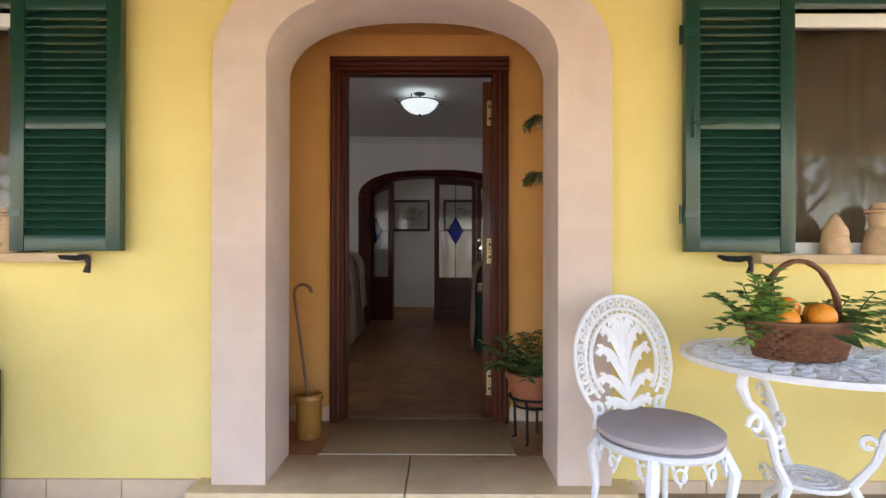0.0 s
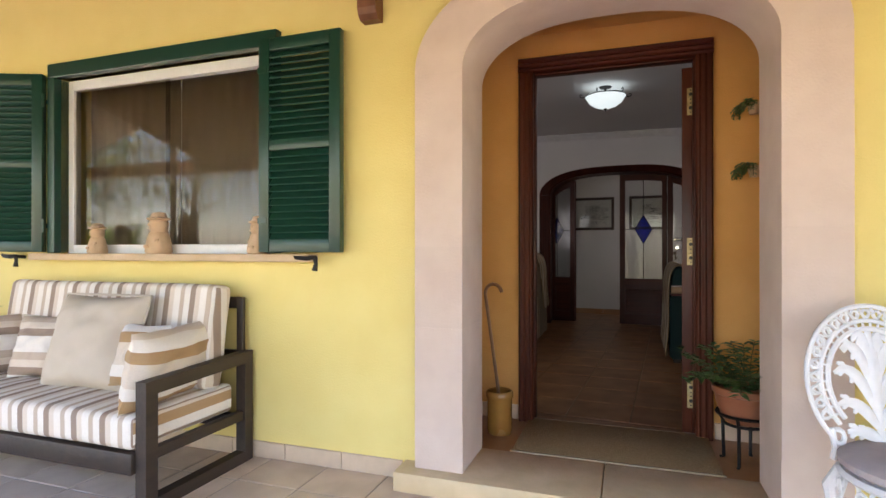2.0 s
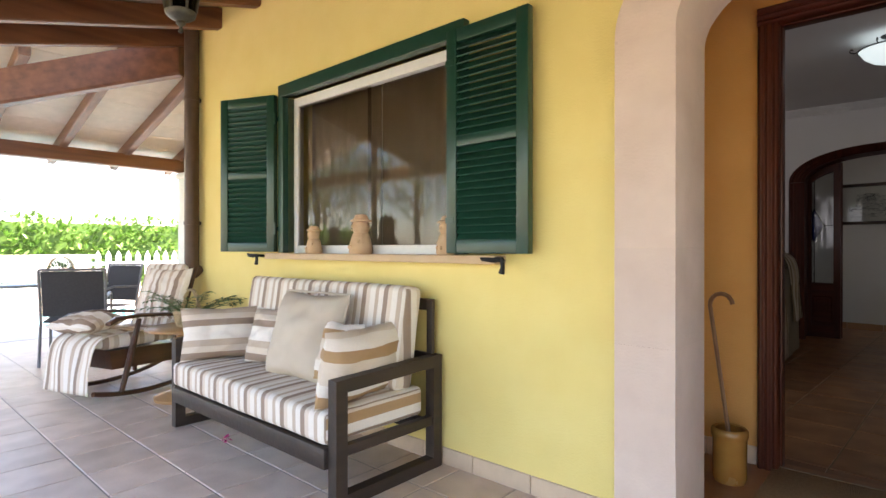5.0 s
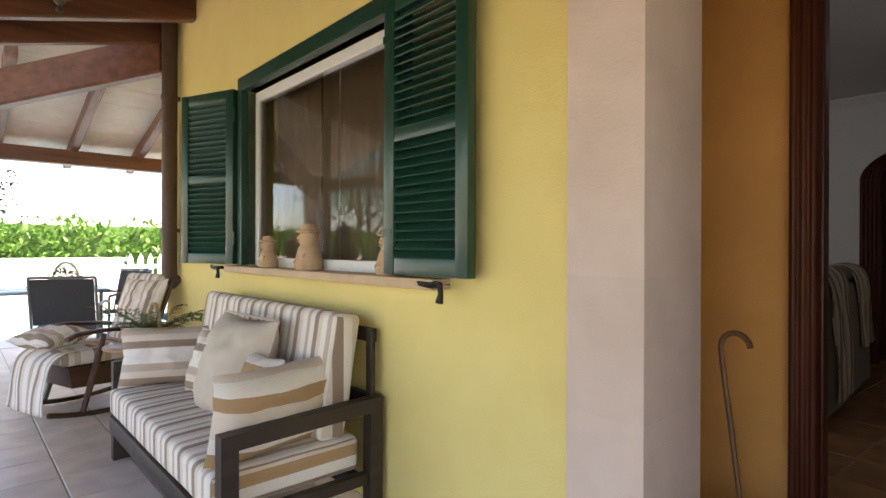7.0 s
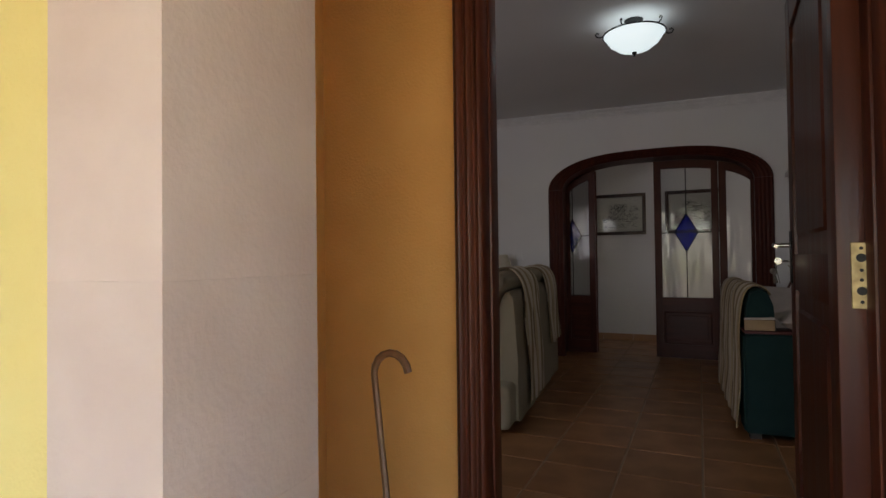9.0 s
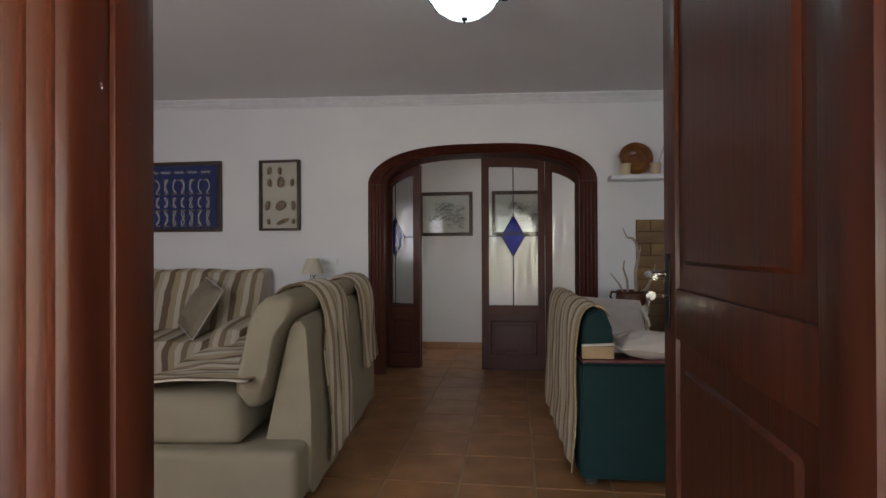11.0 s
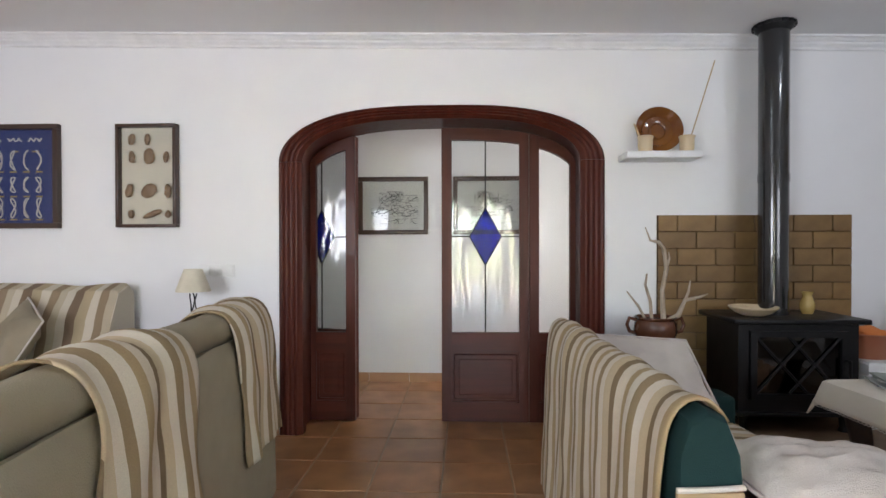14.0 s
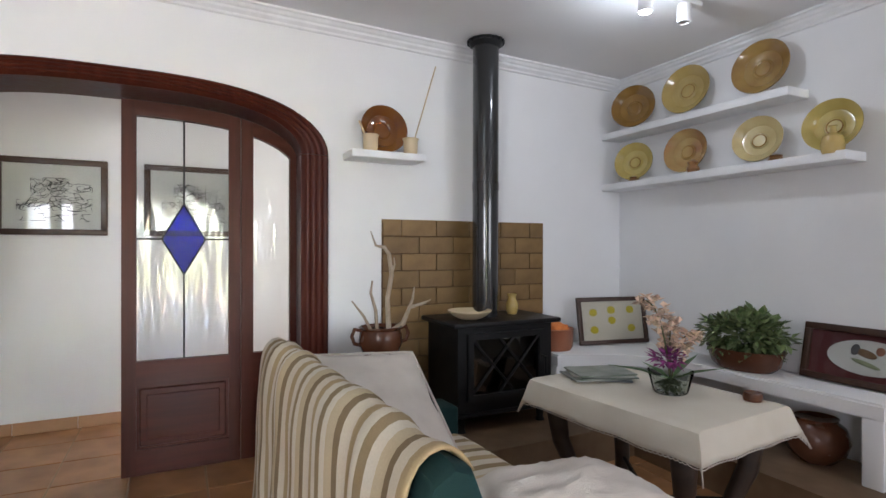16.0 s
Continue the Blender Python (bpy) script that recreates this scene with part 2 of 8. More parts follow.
def cyl(bm, x, y, z0, z1, r0, r1=None, seg=20, m=None):
    r1 = r0 if r1 is None else r1
    mm = Matrix.Translation((x, y, (z0 + z1) / 2))
    r = bmesh.ops.create_cone(bm, cap_ends=True, segments=seg, radius1=r0, radius2=r1, depth=z1 - z0, matrix=mm)
    if m is not None:
        bmesh.ops.transform(bm, matrix=m, verts=r["verts"])
    return bm


def lathe(bm, prof, seg=28, m=None):
    """prof: (radius, height) pairs from the bottom up."""
    m = m or Matrix.Identity(4)
    rings = []
    for r, z in prof:
        if r < 1e-5:
            rings.append([bm.verts.new(m @ Vector((0, 0, z)))])
        else:
            rings.append([bm.verts.new(m @ Vector((r * math.cos(2 * math.pi * k / seg), r * math.sin(2 * math.pi * k / seg), z))) for k in range(seg)])
    for a, b in zip(rings, rings[1:]):
        for k in range(seg):
            k2 = (k + 1) % seg
            if len(a) == 1 and len(b) == 1:
                continue
            if len(a) == 1:
                bm.faces.new((a[0], b[k2], b[k]))
            elif len(b) == 1:
                bm.faces.new((a[k], a[k2], b[0]))
            else:
                bm.faces.new((a[k], a[k2], b[k2], b[k]))
    return bm


def tube(bm, pts, r, seg=8, closed=False):
    """A round bar along points; r may be a list."""
    pts = [Vector(p) for p in pts]
    n = len(pts)
    rs = r if isinstance(r, (list, tuple)) else [r] * n
    rings = []
    up = Vector((0, 0, 1))
    prev = None
    for i, p in enumerate(pts):
        a = pts[i - 1] if (i > 0 or closed) else p
        c = pts[(i + 1) % n] if (i < n - 1 or closed) else p
        t = (c - a).normalized()
        if prev is None:
            side = t.cross(up)
            if side.length < 0.05:
                side = t.cross(Vector((1, 0, 0)))
        else:
            side = prev - t * prev.dot(t)
        side.normalize()
        prev = side
        q = t.cross(side)
        rings.append([bm.verts.new(p + rs[i] * (math.cos(2 * math.pi * k / seg) * side + math.sin(2 * math.pi * k / seg) * q)) for k in range(seg)])
    pairs = list(zip(rings, rings[1:])) + ([(rings[-1], rings[0])] if closed else [])
    for a, b in pairs:
        for k in range(seg):
            bm.faces.new((a[k], a[(k + 1) % seg], b[(k + 1) % seg], b[k]))
    if not closed:
        bm.faces.new(rings[0][::-1])
        bm.faces.new(rings[-1])
    return bm


def sweep(bm, sections, close_ends=True):
    """Bridges equal closed rings of points into a solid bar."""
    rings = [[bm.verts.new(p) for p in s] for s in sections]
    k = len(rings[0])
    for a, b in zip(rings, rings[1:]):
        for i in range(k):
            bm.faces.new((a[i], a[(i + 1) % k], b[(i + 1) % k], b[i]))
    if close_ends:
        bm.faces.new(rings[0][::-1])
        bm.faces.new(rings[-1])
    return bm


def prism(bm, poly, axis, a, b, m=None):
    """A flat outline pushed along an axis from a to b. poly: pairs of the two other coordinates."""
    def put(p, w):
        v = {"x": (w, p[0], p[1]), "y": (p[0], w, p[1]), "z": (p[0], p[1], w)}[axis]
        return bm.verts.new(m @ Vector(v) if m is not None else v)
    lo, hi = [put(p, a) for p in poly], [put(p, b) for p in poly]
    n = len(poly)
    bm.faces.new(lo)
    bm.faces.new(hi[::-1])
    for i in range(n):
        bm.faces.new((lo[i], hi[i], hi[(i + 1) % n], lo[(i + 1) % n]))
    return bm


def mesh_of(name, bm, material, smooth=False):
    bmesh.ops.recalc_face_normals(bm, faces=bm.faces)
    me = bpy.data.meshes.new(name)
    bm.to_mesh(me)
    bm.free()
    me.materials.append(material)
    if smooth:
        for p in me.polygons:
            p.use_smooth = True
        me.set_sharp_from_angle(angle=radians(40))
    return me


def part(name, bm, material, parent, label="", smooth=True):
    o = new(name, mesh_of(name, bm, material, smooth))
    o.parent = parent
    return tagged(o, label)


def thing(name, m, label, category, group=""):
    o = new(name)
    o.matrix_world = m
    return tagged(o, label, category, group)


def solo(name, bm, material, m, label, category, group="", kind="", smooth=True):
    o = new(name, mesh_of(name, bm, material, smooth))
    o.matrix_world = m
    return tagged(o, label, category, group, kind)


def structure(name, bm, material, m=ROOM, label="", smooth=False):
    return tagged(solo(name, bm, material, m, label, "", "", "structure", smooth))


def pieces(name, me, material_parent, mats):
    """Objects of their own on one mesh."""
    for m in mats:
        o = new(name, me)
        o.parent = material_parent
        o.matrix_local = m


# ---- large structure: the facade ----
ARCH_C, SPRING = 0.425, 1.90


def arch_pt(a, b, th, n=2.6, c=ARCH_C, z0=SPRING):
    co, si = math.cos(th), math.sin(th)
    return c + a * math.copysign(abs(co) ** (2 / n), co), z0 + b * max(0.0, si)


def arch_z(u, a, b, n=2.6, c=ARCH_C, z0=SPRING):
    s = min(1.0, abs(u - c) / a)
    return z0 + b * math.sqrt(max(0.0, 1 - s ** n))


YV = 0.075      # face of the yellow wall
bm = bm_new()
WIN_L, WIN_R = (-2.80, -1.26), (2.05, 3.59)
WZ0, WZ1 = 1.06, 2.14
HOLE = (-0.33, 1.18)
for a, b in ((-4.46, WIN_L[0]), (WIN_L[1], HOLE[0]), (HOLE[1], WIN_R[0]), (WIN_R[1], 6.0)):
    box(bm, a, b, YV, 0.36, 0, 3.35)
for w in (WIN_L, WIN_R):
    box(bm, w[0], w[1], YV, 0.36, 0, WZ0)
    box(bm, w[0], w[1], YV, 0.36, WZ1, 3.35)
n = 36
us = [HOLE[0] + (HOLE[1] - HOLE[0]) * k / n for k in range(n + 1)]
for a, b in zip(us, us[1:]):
    prism(bm, [(a, arch_z(a, 0.80, 0.38)), (b, arch_z(b, 0.80, 0.38)), (b, 3.35), (a, 3.35)], "y", YV, 0.36)
structure("wall_south", bm, M_YELLOW, FACADE, "yellow rendered facade wall of the porch")
# return wall at the far corner of the house
bm = bm_new()
box(bm, -4.46, -4.25, 0.36, 0.90, 0, 3.35)
box(bm, -5.55, -4.25, 0.90, 1.08, 0, 3.35)
box(bm, -5.55, -5.36, 1.08, 5.9, 0, 3.35)
structure("wall_west_outer", bm, M_YELLOW, FACADE, "yellow rendered return wall of the house")

# stone surround in separate dressed blocks
surround = new("trim_surround")
surround.matrix_world = FACADE
tagged(surround, "pale pink limestone surround of the arched doorway", "", "", "structure")


def ring_section(q, zlow=None):
    """Cross-section of the surround at path place q: 0..1 left jamb, 1..2 arch, 2..3 right jamb."""
    ai, bi, ao, bo = 0.617, 0.29, 0.846, 0.46
    ch = 0.022
    if q <= 1:
        z = 0.09 + (SPRING - 0.09) * q
        if z < 0.30:
            ch = 0.003
        pi_, po = (ARCH_C - ai, z), (ARCH_C - ao, z)
        nrm = (1, 0)
    elif q >= 2:
        z = 0.09 + (SPRING - 0.09) * (3 - q)
        if z < 0.30:
            ch = 0.003
        pi_, po = (ARCH_C + ai, z), (ARCH_C + ao, z)
        nrm = (-1, 0)
    else:
        th = math.pi * (2 - q)
        pi_, po = arch_pt(ai, bi, th), arch_pt(ao, bo, th)
    d = Vector((po[0] - pi_[0], po[1] - pi_[1])).normalized() * ch * 0.1
    i, o = pi_, po
    return [(o[0], 0.0, o[1]), (i[0] + d.x, 0.0, i[1] + d.y), (i[0], ch, i[1]), (i[0], 0.34, i[1]), (o[0], 0.34, o[1])]


cuts = [0, 0.356, 0.56, 0.995, 1.30, 1.70, 2.005, 2.40, 3]
for a, b in zip(cuts, cuts[1:]):
    k = 14 if 0.9 < (a + b) / 2 < 2.1 else 8
    qs = [a + 0.0001 + (b - a - 0.0002) * j / k for j in range(k + 1)]
    qs = sorted(set(qs) | {q for q in (0.115, 0.13, 2.87, 2.885) if a < q < b})
    part("stone_block", sweep(bm_new(), [ring_section(q) for q in qs]), M_STONE, surround, "", True)

# niche behind the surround: ochre walls, soffit, back wall round the door
bm = bm_new()
NI = (-0.55, 1.40)
box(bm, -0.70, NI[0], 0.362, 0.90, 0, 2.6)
box(bm, NI[1], 1.55, 0.362, 0.90, 0, 2.6)
box(bm, NI[0], NI[1], 0.362, 0.90, 2.36, 2.6)
structure("wall_porch_niche", bm, M_OCHRE, FACADE, "ochre rendered side walls of the entrance niche")
DF0, DF1, DTOP = -0.107, 0.938, 2.222       # outer edges of the door casing
bm = bm_new()
box(bm, -0.70, DF0 + 0.02, 0.90, 0.965, 0, WTOP)
box(bm, DF1 - 0.02, 1.55, 0.90, 0.965, 0, WTOP)
box(bm, DF0 + 0.02, DF1 - 0.02, 0.90, 0.965, DTOP - 0.02, WTOP)
structure("wall_entrance", bm, M_OCHRE, FACADE, "ochre rendered wall round the entrance door")
# white inner faces of the outer wall
bm = bm_new()
for a, b, z0, z1 in ((-4.24, WIN_L[0], 0, WTOP), (WIN_L[1], -0.70, 0, WTOP), (1.55, WIN_R[0], 0, WTOP), (WIN_R[1], 4.0, 0, WTOP),
                     (WIN_L[0], WIN_L[1], 0, WZ0), (WIN_L[0], WIN_L[1], WZ1, WTOP), (WIN_R[0], WIN_R[1], 0, WZ0), (WIN_R[0], WIN_R[1], WZ1, WTOP)):
    box(bm, a, b, 0.362, 0.42, z0, z1)
box(bm, -4.245, -4.19, 0.42, 1.14, 0, WTOP)
box(bm, -5.33, -4.245, 1.085, 1.14, 0, WTOP)
box(bm, -0.75, -0.702, 0.42, 0.985, 0, WTOP)
box(bm, 1.552, 1.60, 0.42, 0.985, 0, WTOP)
box(bm, -0.70, DF0, 0.967, 0.985, 0, WTOP)
box(bm, DF1, 1.55, 0.967, 0.985, 0, WTOP)
box(bm, DF0, DF1, 0.967, 0.985, DTOP, WTOP)
structure("wall_south_inner", bm, M_WHITE, FACADE, "white plastered inner face of the front wall")

# threshold slabs, niche floor
steps = new("floor_threshold")
steps.matrix_world = FACADE
tagged(steps, "worn stone threshold step of the doorway", "", "", "structure")
for a, b in ((-0.50, 0.40), (0.403, 1.36)):
    part("stone_slab", box(bm_new(), a, b, -0.075, 0.345, 0.0, 0.089, 0.008), M_SLAB, steps)
bm = bm_new()
box(bm, NI[0], NI[1], 0.348, 1.0, -0.05, 0.078)
structure("floor_niche", bm, M_TERRA, FACADE, "terracotta floor of the entrance niche")

# porch ground and the ground beyond
bm = bm_new()
box(bm, -7.6, 6.2, -3.3, 0.36, -0.2, -0.004)
box(bm, -7.6, -4.46, 0.36, 6.0, -0.2, -0.004)
structure("floor_porch", bm, M_GROUT, FACADE, "cement joints of the porch paving")
M_LAWN = mat("dry_lawn", (0.16, 0.19, 0.06), 0.95, color2=(0.22, 0.21, 0.09), scale=1.2, mix=1.0, bump=0.5, bump_scale=30, stain=0.3)
bm = bm_new()
bmesh.ops.create_grid(bm, x_segments=2, y_segments=2, size=400, matrix=Matrix.Translation((0, 0, -0.12)))
structure("ground", bm, M_LAWN, ROOM, "pale garden ground round the house")

# ---- the rooms ----
bm = bm_new()
box(bm, -4.28, 3.7, 2.4, 9.5, -0.3, FLOOR - 0.004)
box(bm, -5.4, -4.28, 2.95, 9.5, -0.3, FLOOR - 0.004)
structure("floor_room", bm, M_TGROUT, ROOM, "pale joints of the terracotta floor")
bm = bm_new()
for a, b, y0 in ((-4.28, 3.7, 2.4), (-5.4, -4.28, 2.95)):
    prism(bm, [(a, ceil_z(a)), (b, ceil_z(b)), (b, 3.1), (a, 3.1)], "y", y0, 9.5)
structure("ceiling", bm, M_CEIL, ROOM, "plain white ceiling of the living room")
bm = bm_new()
box(bm, 3.435, 3.65, 2.5, 9.5, 0, WTOP)
structure("wall_east", bm, M_WHITE, ROOM, "white plastered wall of the living room")
bm = bm_new()
box(bm, -5.3, -5.1, 3.0, 9.5, 0, WTOP)
structure("wall_west", bm, M_WHITE, ROOM, "white plastered wall of the living room")
IC, IS = 0.007, 1.88


def inner_z(x, a=1.0, b=0.31):
    return arch_z(x, a, b, 2.9, IC, IS)


bm = bm_new()
box(bm, -5.1, IC - 1.0, WALL_Y, 8.19, 0, WTOP)
box(bm, IC + 1.0, 3.435, WALL_Y, 8.19, 0, WTOP)
us = [IC - 1.0 + 2.0 * k / 40 for k in range(41)]
for a, b in zip(us, us[1:]):
    prism(bm, [(a, inner_z(a)), (b, inner_z(b)), (b, WTOP), (a, WTOP)], "y", WALL_Y, 8.19)
structure("wall_north", bm, M_WHITE, ROOM, "white plastered wall with an arched opening")
HALL_Y = 9.25
bm = bm_new()
box(bm, -3.2, 3.435, HALL_Y, HALL_Y + 0.2, 0, WTOP)
structure("wall_hall", bm, M_WHITE, ROOM, "white plastered wall of the hall")
bm = bm_new()
box(bm, -3.2, -3.0, 8.19, HALL_Y, 0, WTOP)
structure("wall_hall_end", bm, M_WHITE, ROOM, "white end wall of the hall")


def cornice(name, x0, x1, y0, y1, dx, dy):
    """A stepped cornice along a wall."""
    prof = [(0, 0), (0.085, 0), (0.085, -0.012), (0.070, -0.016), (0.058, -0.030), (0.044, -0.036), (0.040, -0.048), (0.020, -0.062), (0.016, -0.074), (0, -0.078)]
    bm = bm_new()
    sweep(bm, [[(x + dx * p, y + dy * p, ceil_z(x) + q) for p, q in prof] for x, y in ((x0, y0), (x1, y1))])
    return structure(name, bm, M_CORNICE, ROOM, "white moulded plaster cornice under the ceiling")


cornice("trim_cornice", -5.1, 3.435, WALL_Y, WALL_Y, 0, -1)
cornice("trim_cornice", 3.435, 3.435, 2.6, WALL_Y, -1, 0)

# ---- entrance door ----
door = new("door_1")
door.matrix_world = FACADE
tagged(door, "open mahogany-stained entrance door with reeded casing", "", "", "structure")


def reeded(bm, length, width, proud, m, reeds=3):
    """A casing board with rounded reeds along it; it runs along local z."""
    prof = [(0, 0), (0, -proud * 0.7)]
    w = width / reeds
    for k in range(reeds):
        for j in range(1, 6):
            a = math.pi * j / 6
            prof.append((w * (k + 0.5) - w * 0.46 * math.cos(a), -proud * (0.62 + 0.38 * math.sin(a))))
    prof += [(width, -proud * 0.5), (width, 0)]
    sweep(bm, [[m @ Vector((p[0], p[1], z)) for p in prof] for z in (0, length)])


CW = 0.088
ZS = 0.078
part("jamb_casing", (lambda b: (reeded(b, DTOP - ZS - CW, CW, 0.055, Matrix.Translation((DF0, 0.905, ZS))), b)[1])(bm_new()), M_DOORWOOD, door)
part("jamb_casing", (lambda b: (reeded(b, DTOP - ZS - CW, CW, 0.055, Matrix.Translation((DF1 - CW, 0.905, ZS))), b)[1])(bm_new()), M_DOORWOOD, door)
bm = bm_new()
reeded(bm, DF1 - DF0, CW, 0.055, Matrix.Translation((DF0, 0.905, DTOP - CW)) @ Matrix(((0, 0, 1, 0), (0, 1, 0, 0), (1, 0, 0, 0), (0, 0, 0, 1))))
part("head_casing", bm, M_MAHOG_X, door)
bm = bm_new()
box(bm, DF0 + 0.06, DF0 + CW + 0.006, 0.906, 0.975, ZS, DTOP - CW, 0.003)
part("frame_lining", bm, M_DOORWOOD, door)
bm = bm_new()
box(bm, DF1 - CW - 0.006, DF1 - 0.06, 0.906, 0.975, ZS, DTOP - CW, 0.003)
part("frame_lining", bm, M_DOORWOOD, door)
bm = bm_new()
box(bm, DF0 + 0.06, DF1 - 0.06, 0.906, 0.975, DTOP - CW - 0.006, DTOP - 0.06, 0.003)
part("frame_lining", bm, M_MAHOG_X, door)
# the leaf stands open into the room
leaf = new("door_leaf")
leaf.matrix_world = pose(0.722, 3.36, 0.05, 0, 0, 87.9)
LW, LH, LT = 0.95, 2.05, 0.068
tagged(leaf, "dark stained wooden entrance door standing open", "door")
for a, b in ((0, 0.12), (LW - 0.12, LW)):
    part("stile", box(bm_new(), a, b, -LT, 0, 0, LH, 0.003), M_DOORWOOD, leaf)
for c, d in ((0, 0.2), (0.95, 1.08), (LH - 0.13, LH)):
    part("rail", box(bm_new(), 0.12, LW - 0.12, -LT + 0.001, -0.001, c, d, 0.003), M_DOORWOOD, leaf)
for c, d in ((0.2, 0.95), (1.08, LH - 0.13)):
    bm = bm_new()
    box(bm, 0.12, LW - 0.12, -LT + 0.012, -0.012, c, d)
    box(bm, 0.18, LW - 0.18, -LT + 0.003, -0.003, c + 0.06, d - 0.06, 0.012, 1)
    part("panel", bm, M_DOORWOOD, leaf)
for zc in (0.24, 1.03, 1.86):
    bm = bm_new()
    box(bm, -0.003, 0.0, -LT + 0.004, -LT + 0.042, zc - 0.075, zc + 0.075, 0.001, 1)
    cyl(bm, -0.009, -LT - 0.004, zc - 0.075, zc + 0.075, 0.007, seg=12)
    cyl(bm, -0.009, -LT - 0.004, zc + 0.075, zc + 0.10, 0.006, 0.002, seg=12)
    cyl(bm, -0.009, -LT - 0.004, zc - 0.10, zc - 0.075, 0.002, 0.006, seg=12)
    h = part("hinge", bm, M_BRASS, leaf, "worn brass hinge")
    for dz, rs in ((-0.06, 0.004), (-0.035, 0.010), (-0.01, 0.004), (0.012, 0.004), (0.04, 0.010), (0.062, 0.004)):
        bm = bm_new()
        cyl(bm, 0, 0, -0.001, 0.0015, rs, seg=12, m=pose(-0.003, -LT + 0.023, zc + dz, 0, -90, 0))
        part("screw", bm, M_IRON, h)
# lever handle, lock and bunch of keys on the free stile
bm = bm_new()
box(bm, LW - 0.075, LW - 0.03, 0.0, 0.006, 0.97, 1.17, 0.004)
plate = part("lock_plate", bm, M_IRON, leaf, "dark iron lock plate")
bm = bm_new()
tube(bm, [(LW - 0.05, 0.004, 1.115), (LW - 0.05, 0.05, 1.115), (LW - 0.07, 0.058, 1.115), (LW - 0.16, 0.058, 1.11)], [0.009, 0.009, 0.009, 0.007], 10)
part("lever", bm, M_CHROME, leaf, "nickel lever handle")
bm = bm_new()
tube(bm, [(LW - 0.05, 0.004, 1.055), (LW - 0.05, 0.035, 1.055)], 0.004, 8)
cyl(bm, 0, 0, -0.002, 0.002, 0.013, seg=16, m=pose(LW - 0.05, 0.045, 1.055, 0, 90, 0))
part("key", bm, M_CHROME, leaf, "key in the lock")
M_KEYSTEEL = mat("dull_key_steel", (0.20, 0.18, 0.15), 0.38, 0.9, color2=(0.12, 0.10, 0.08), scale=60, mix=0.8)
keys = thing("key_ring", leaf.matrix_world @ pose(LW - 0.05, 0.052, 1.052), "bunch of steel keys hanging from the door lock", "keys")
bm = bm_new()
tube(bm, [(0.013 * math.cos(a * 0.5236), 0, -0.013 + 0.013 * math.sin(a * 0.5236)) for a in range(12)], 0.0016, 6, True)
part("ring", bm, M_CHROME, keys)
for k in range(4):
    bm = bm_new()
    mm = pose(0.004 * (k - 1.5), 0.004 * k, -0.026, 8 * (k - 1.5), 12 * (k - 1.5), 25 * k)
    cyl(bm, 0, 0, -0.0012, 0.0012, 0.012, seg=14, m=mm @ pose(0, 0, -0.010, 90, 0, 0))
    box(bm, -0.004, 0.004, -0.0012, 0.0012, -0.058, -0.02, 0.0006, 1, mm)
    part("key", bm, M_KEYSTEEL, keys)

# doormat
M_MAT = mat("coir_mat", (0.42, 0.29, 0.15), 0.98, color2=(0.33, 0.22, 0.11), scale=90, mix=1.0, bump=0.8, bump_scale=260, spec=0.1, stain=0.3)
bm = bm_new()
box(bm, -0.045, 0.91, 0.36, 0.90, 0.0785, 0.092, 0.005)
dm = thing("doormat", FACADE, "worn beige coir doormat before the entrance", "doormat")
part("coir_mat", bm, M_MAT, dm)
M_MATEDGE = mat("mat_binding", (0.36, 0.28, 0.18), 0.9, scale=60, bump=0.4, bump_scale=200)
for y in (0.352, 0.902):
    part("binding", box(bm_new(), -0.05, 0.915, y - 0.008, y + 0.006, 0.0785, 0.0935, 0.003), M_MATEDGE, dm)


# ---- facade windows and shutters ----
def facade_window(name, w0, w1):
    win = new(name)
    win.matrix_world = FACADE
    tagged(win, "white sliding window with dark reflecting panes and green outer frame", "", "", "structure")
    bm = bm_new()
    box(bm, w0 - 0.06, w1 + 0.06, 0.03, YV + 0.05, WZ1, WZ1 + 0.085, 0.004)
    box(bm, w0 - 0.06, w0, 0.03, YV + 0.05, WZ0 + 0.012, WZ1, 0.004)
    box(bm, w1, w1 + 0.06, 0.03, YV + 0.05, WZ0 + 0.012, WZ1, 0.004)
    part("shutter_frame", bm, M_GREEN, win, "green painted outer frame", False)
    bm = bm_new()
    y0, y1 = 0.12, 0.17
    box(bm, w0, w0 + 0.045, y0, y1, WZ0, WZ1, 0.004)
    box(bm, w1 - 0.045, w1, y0, y1, WZ0, WZ1, 0.004)
    box(bm, w0 + 0.045, w1 - 0.045, y0, y1, WZ1 - 0.06, WZ1, 0.004)
    box(bm, w0 + 0.045, w1 - 0.045, y0, y1, WZ0, WZ0 + 0.06, 0.004)
    part("window_frame", bm, M_ALU, win, "white aluminium frame", False)
    mid = (w0 + w1) / 2
    for k, (a, b, y) in enumerate(((w0 + 0.045, mid + 0.03, 0.135), (mid - 0.03, w1 - 0.045, 0.158))):
        bm = bm_new()
        box(bm, a, b, y, y + 0.004, WZ0 + 0.06, WZ1 - 0.06)
        o = glaze(part("pane", bm, M_PANE, win, "", False))
        o.visible_shadow = False
    bm = bm_new()
    box(bm, w0 - 0.16, w1 + 0.28, -0.015, YV + 0.10, WZ0 - 0.032, WZ0 + 0.008, 0.006)
    part("window_sill", bm, M_SILL, win, "sandstone sill")
    return win


window_1 = facade_window("window_1", *WIN_L)
window_2 = facade_window("window_2", WIN_R[0], WIN_R[1])


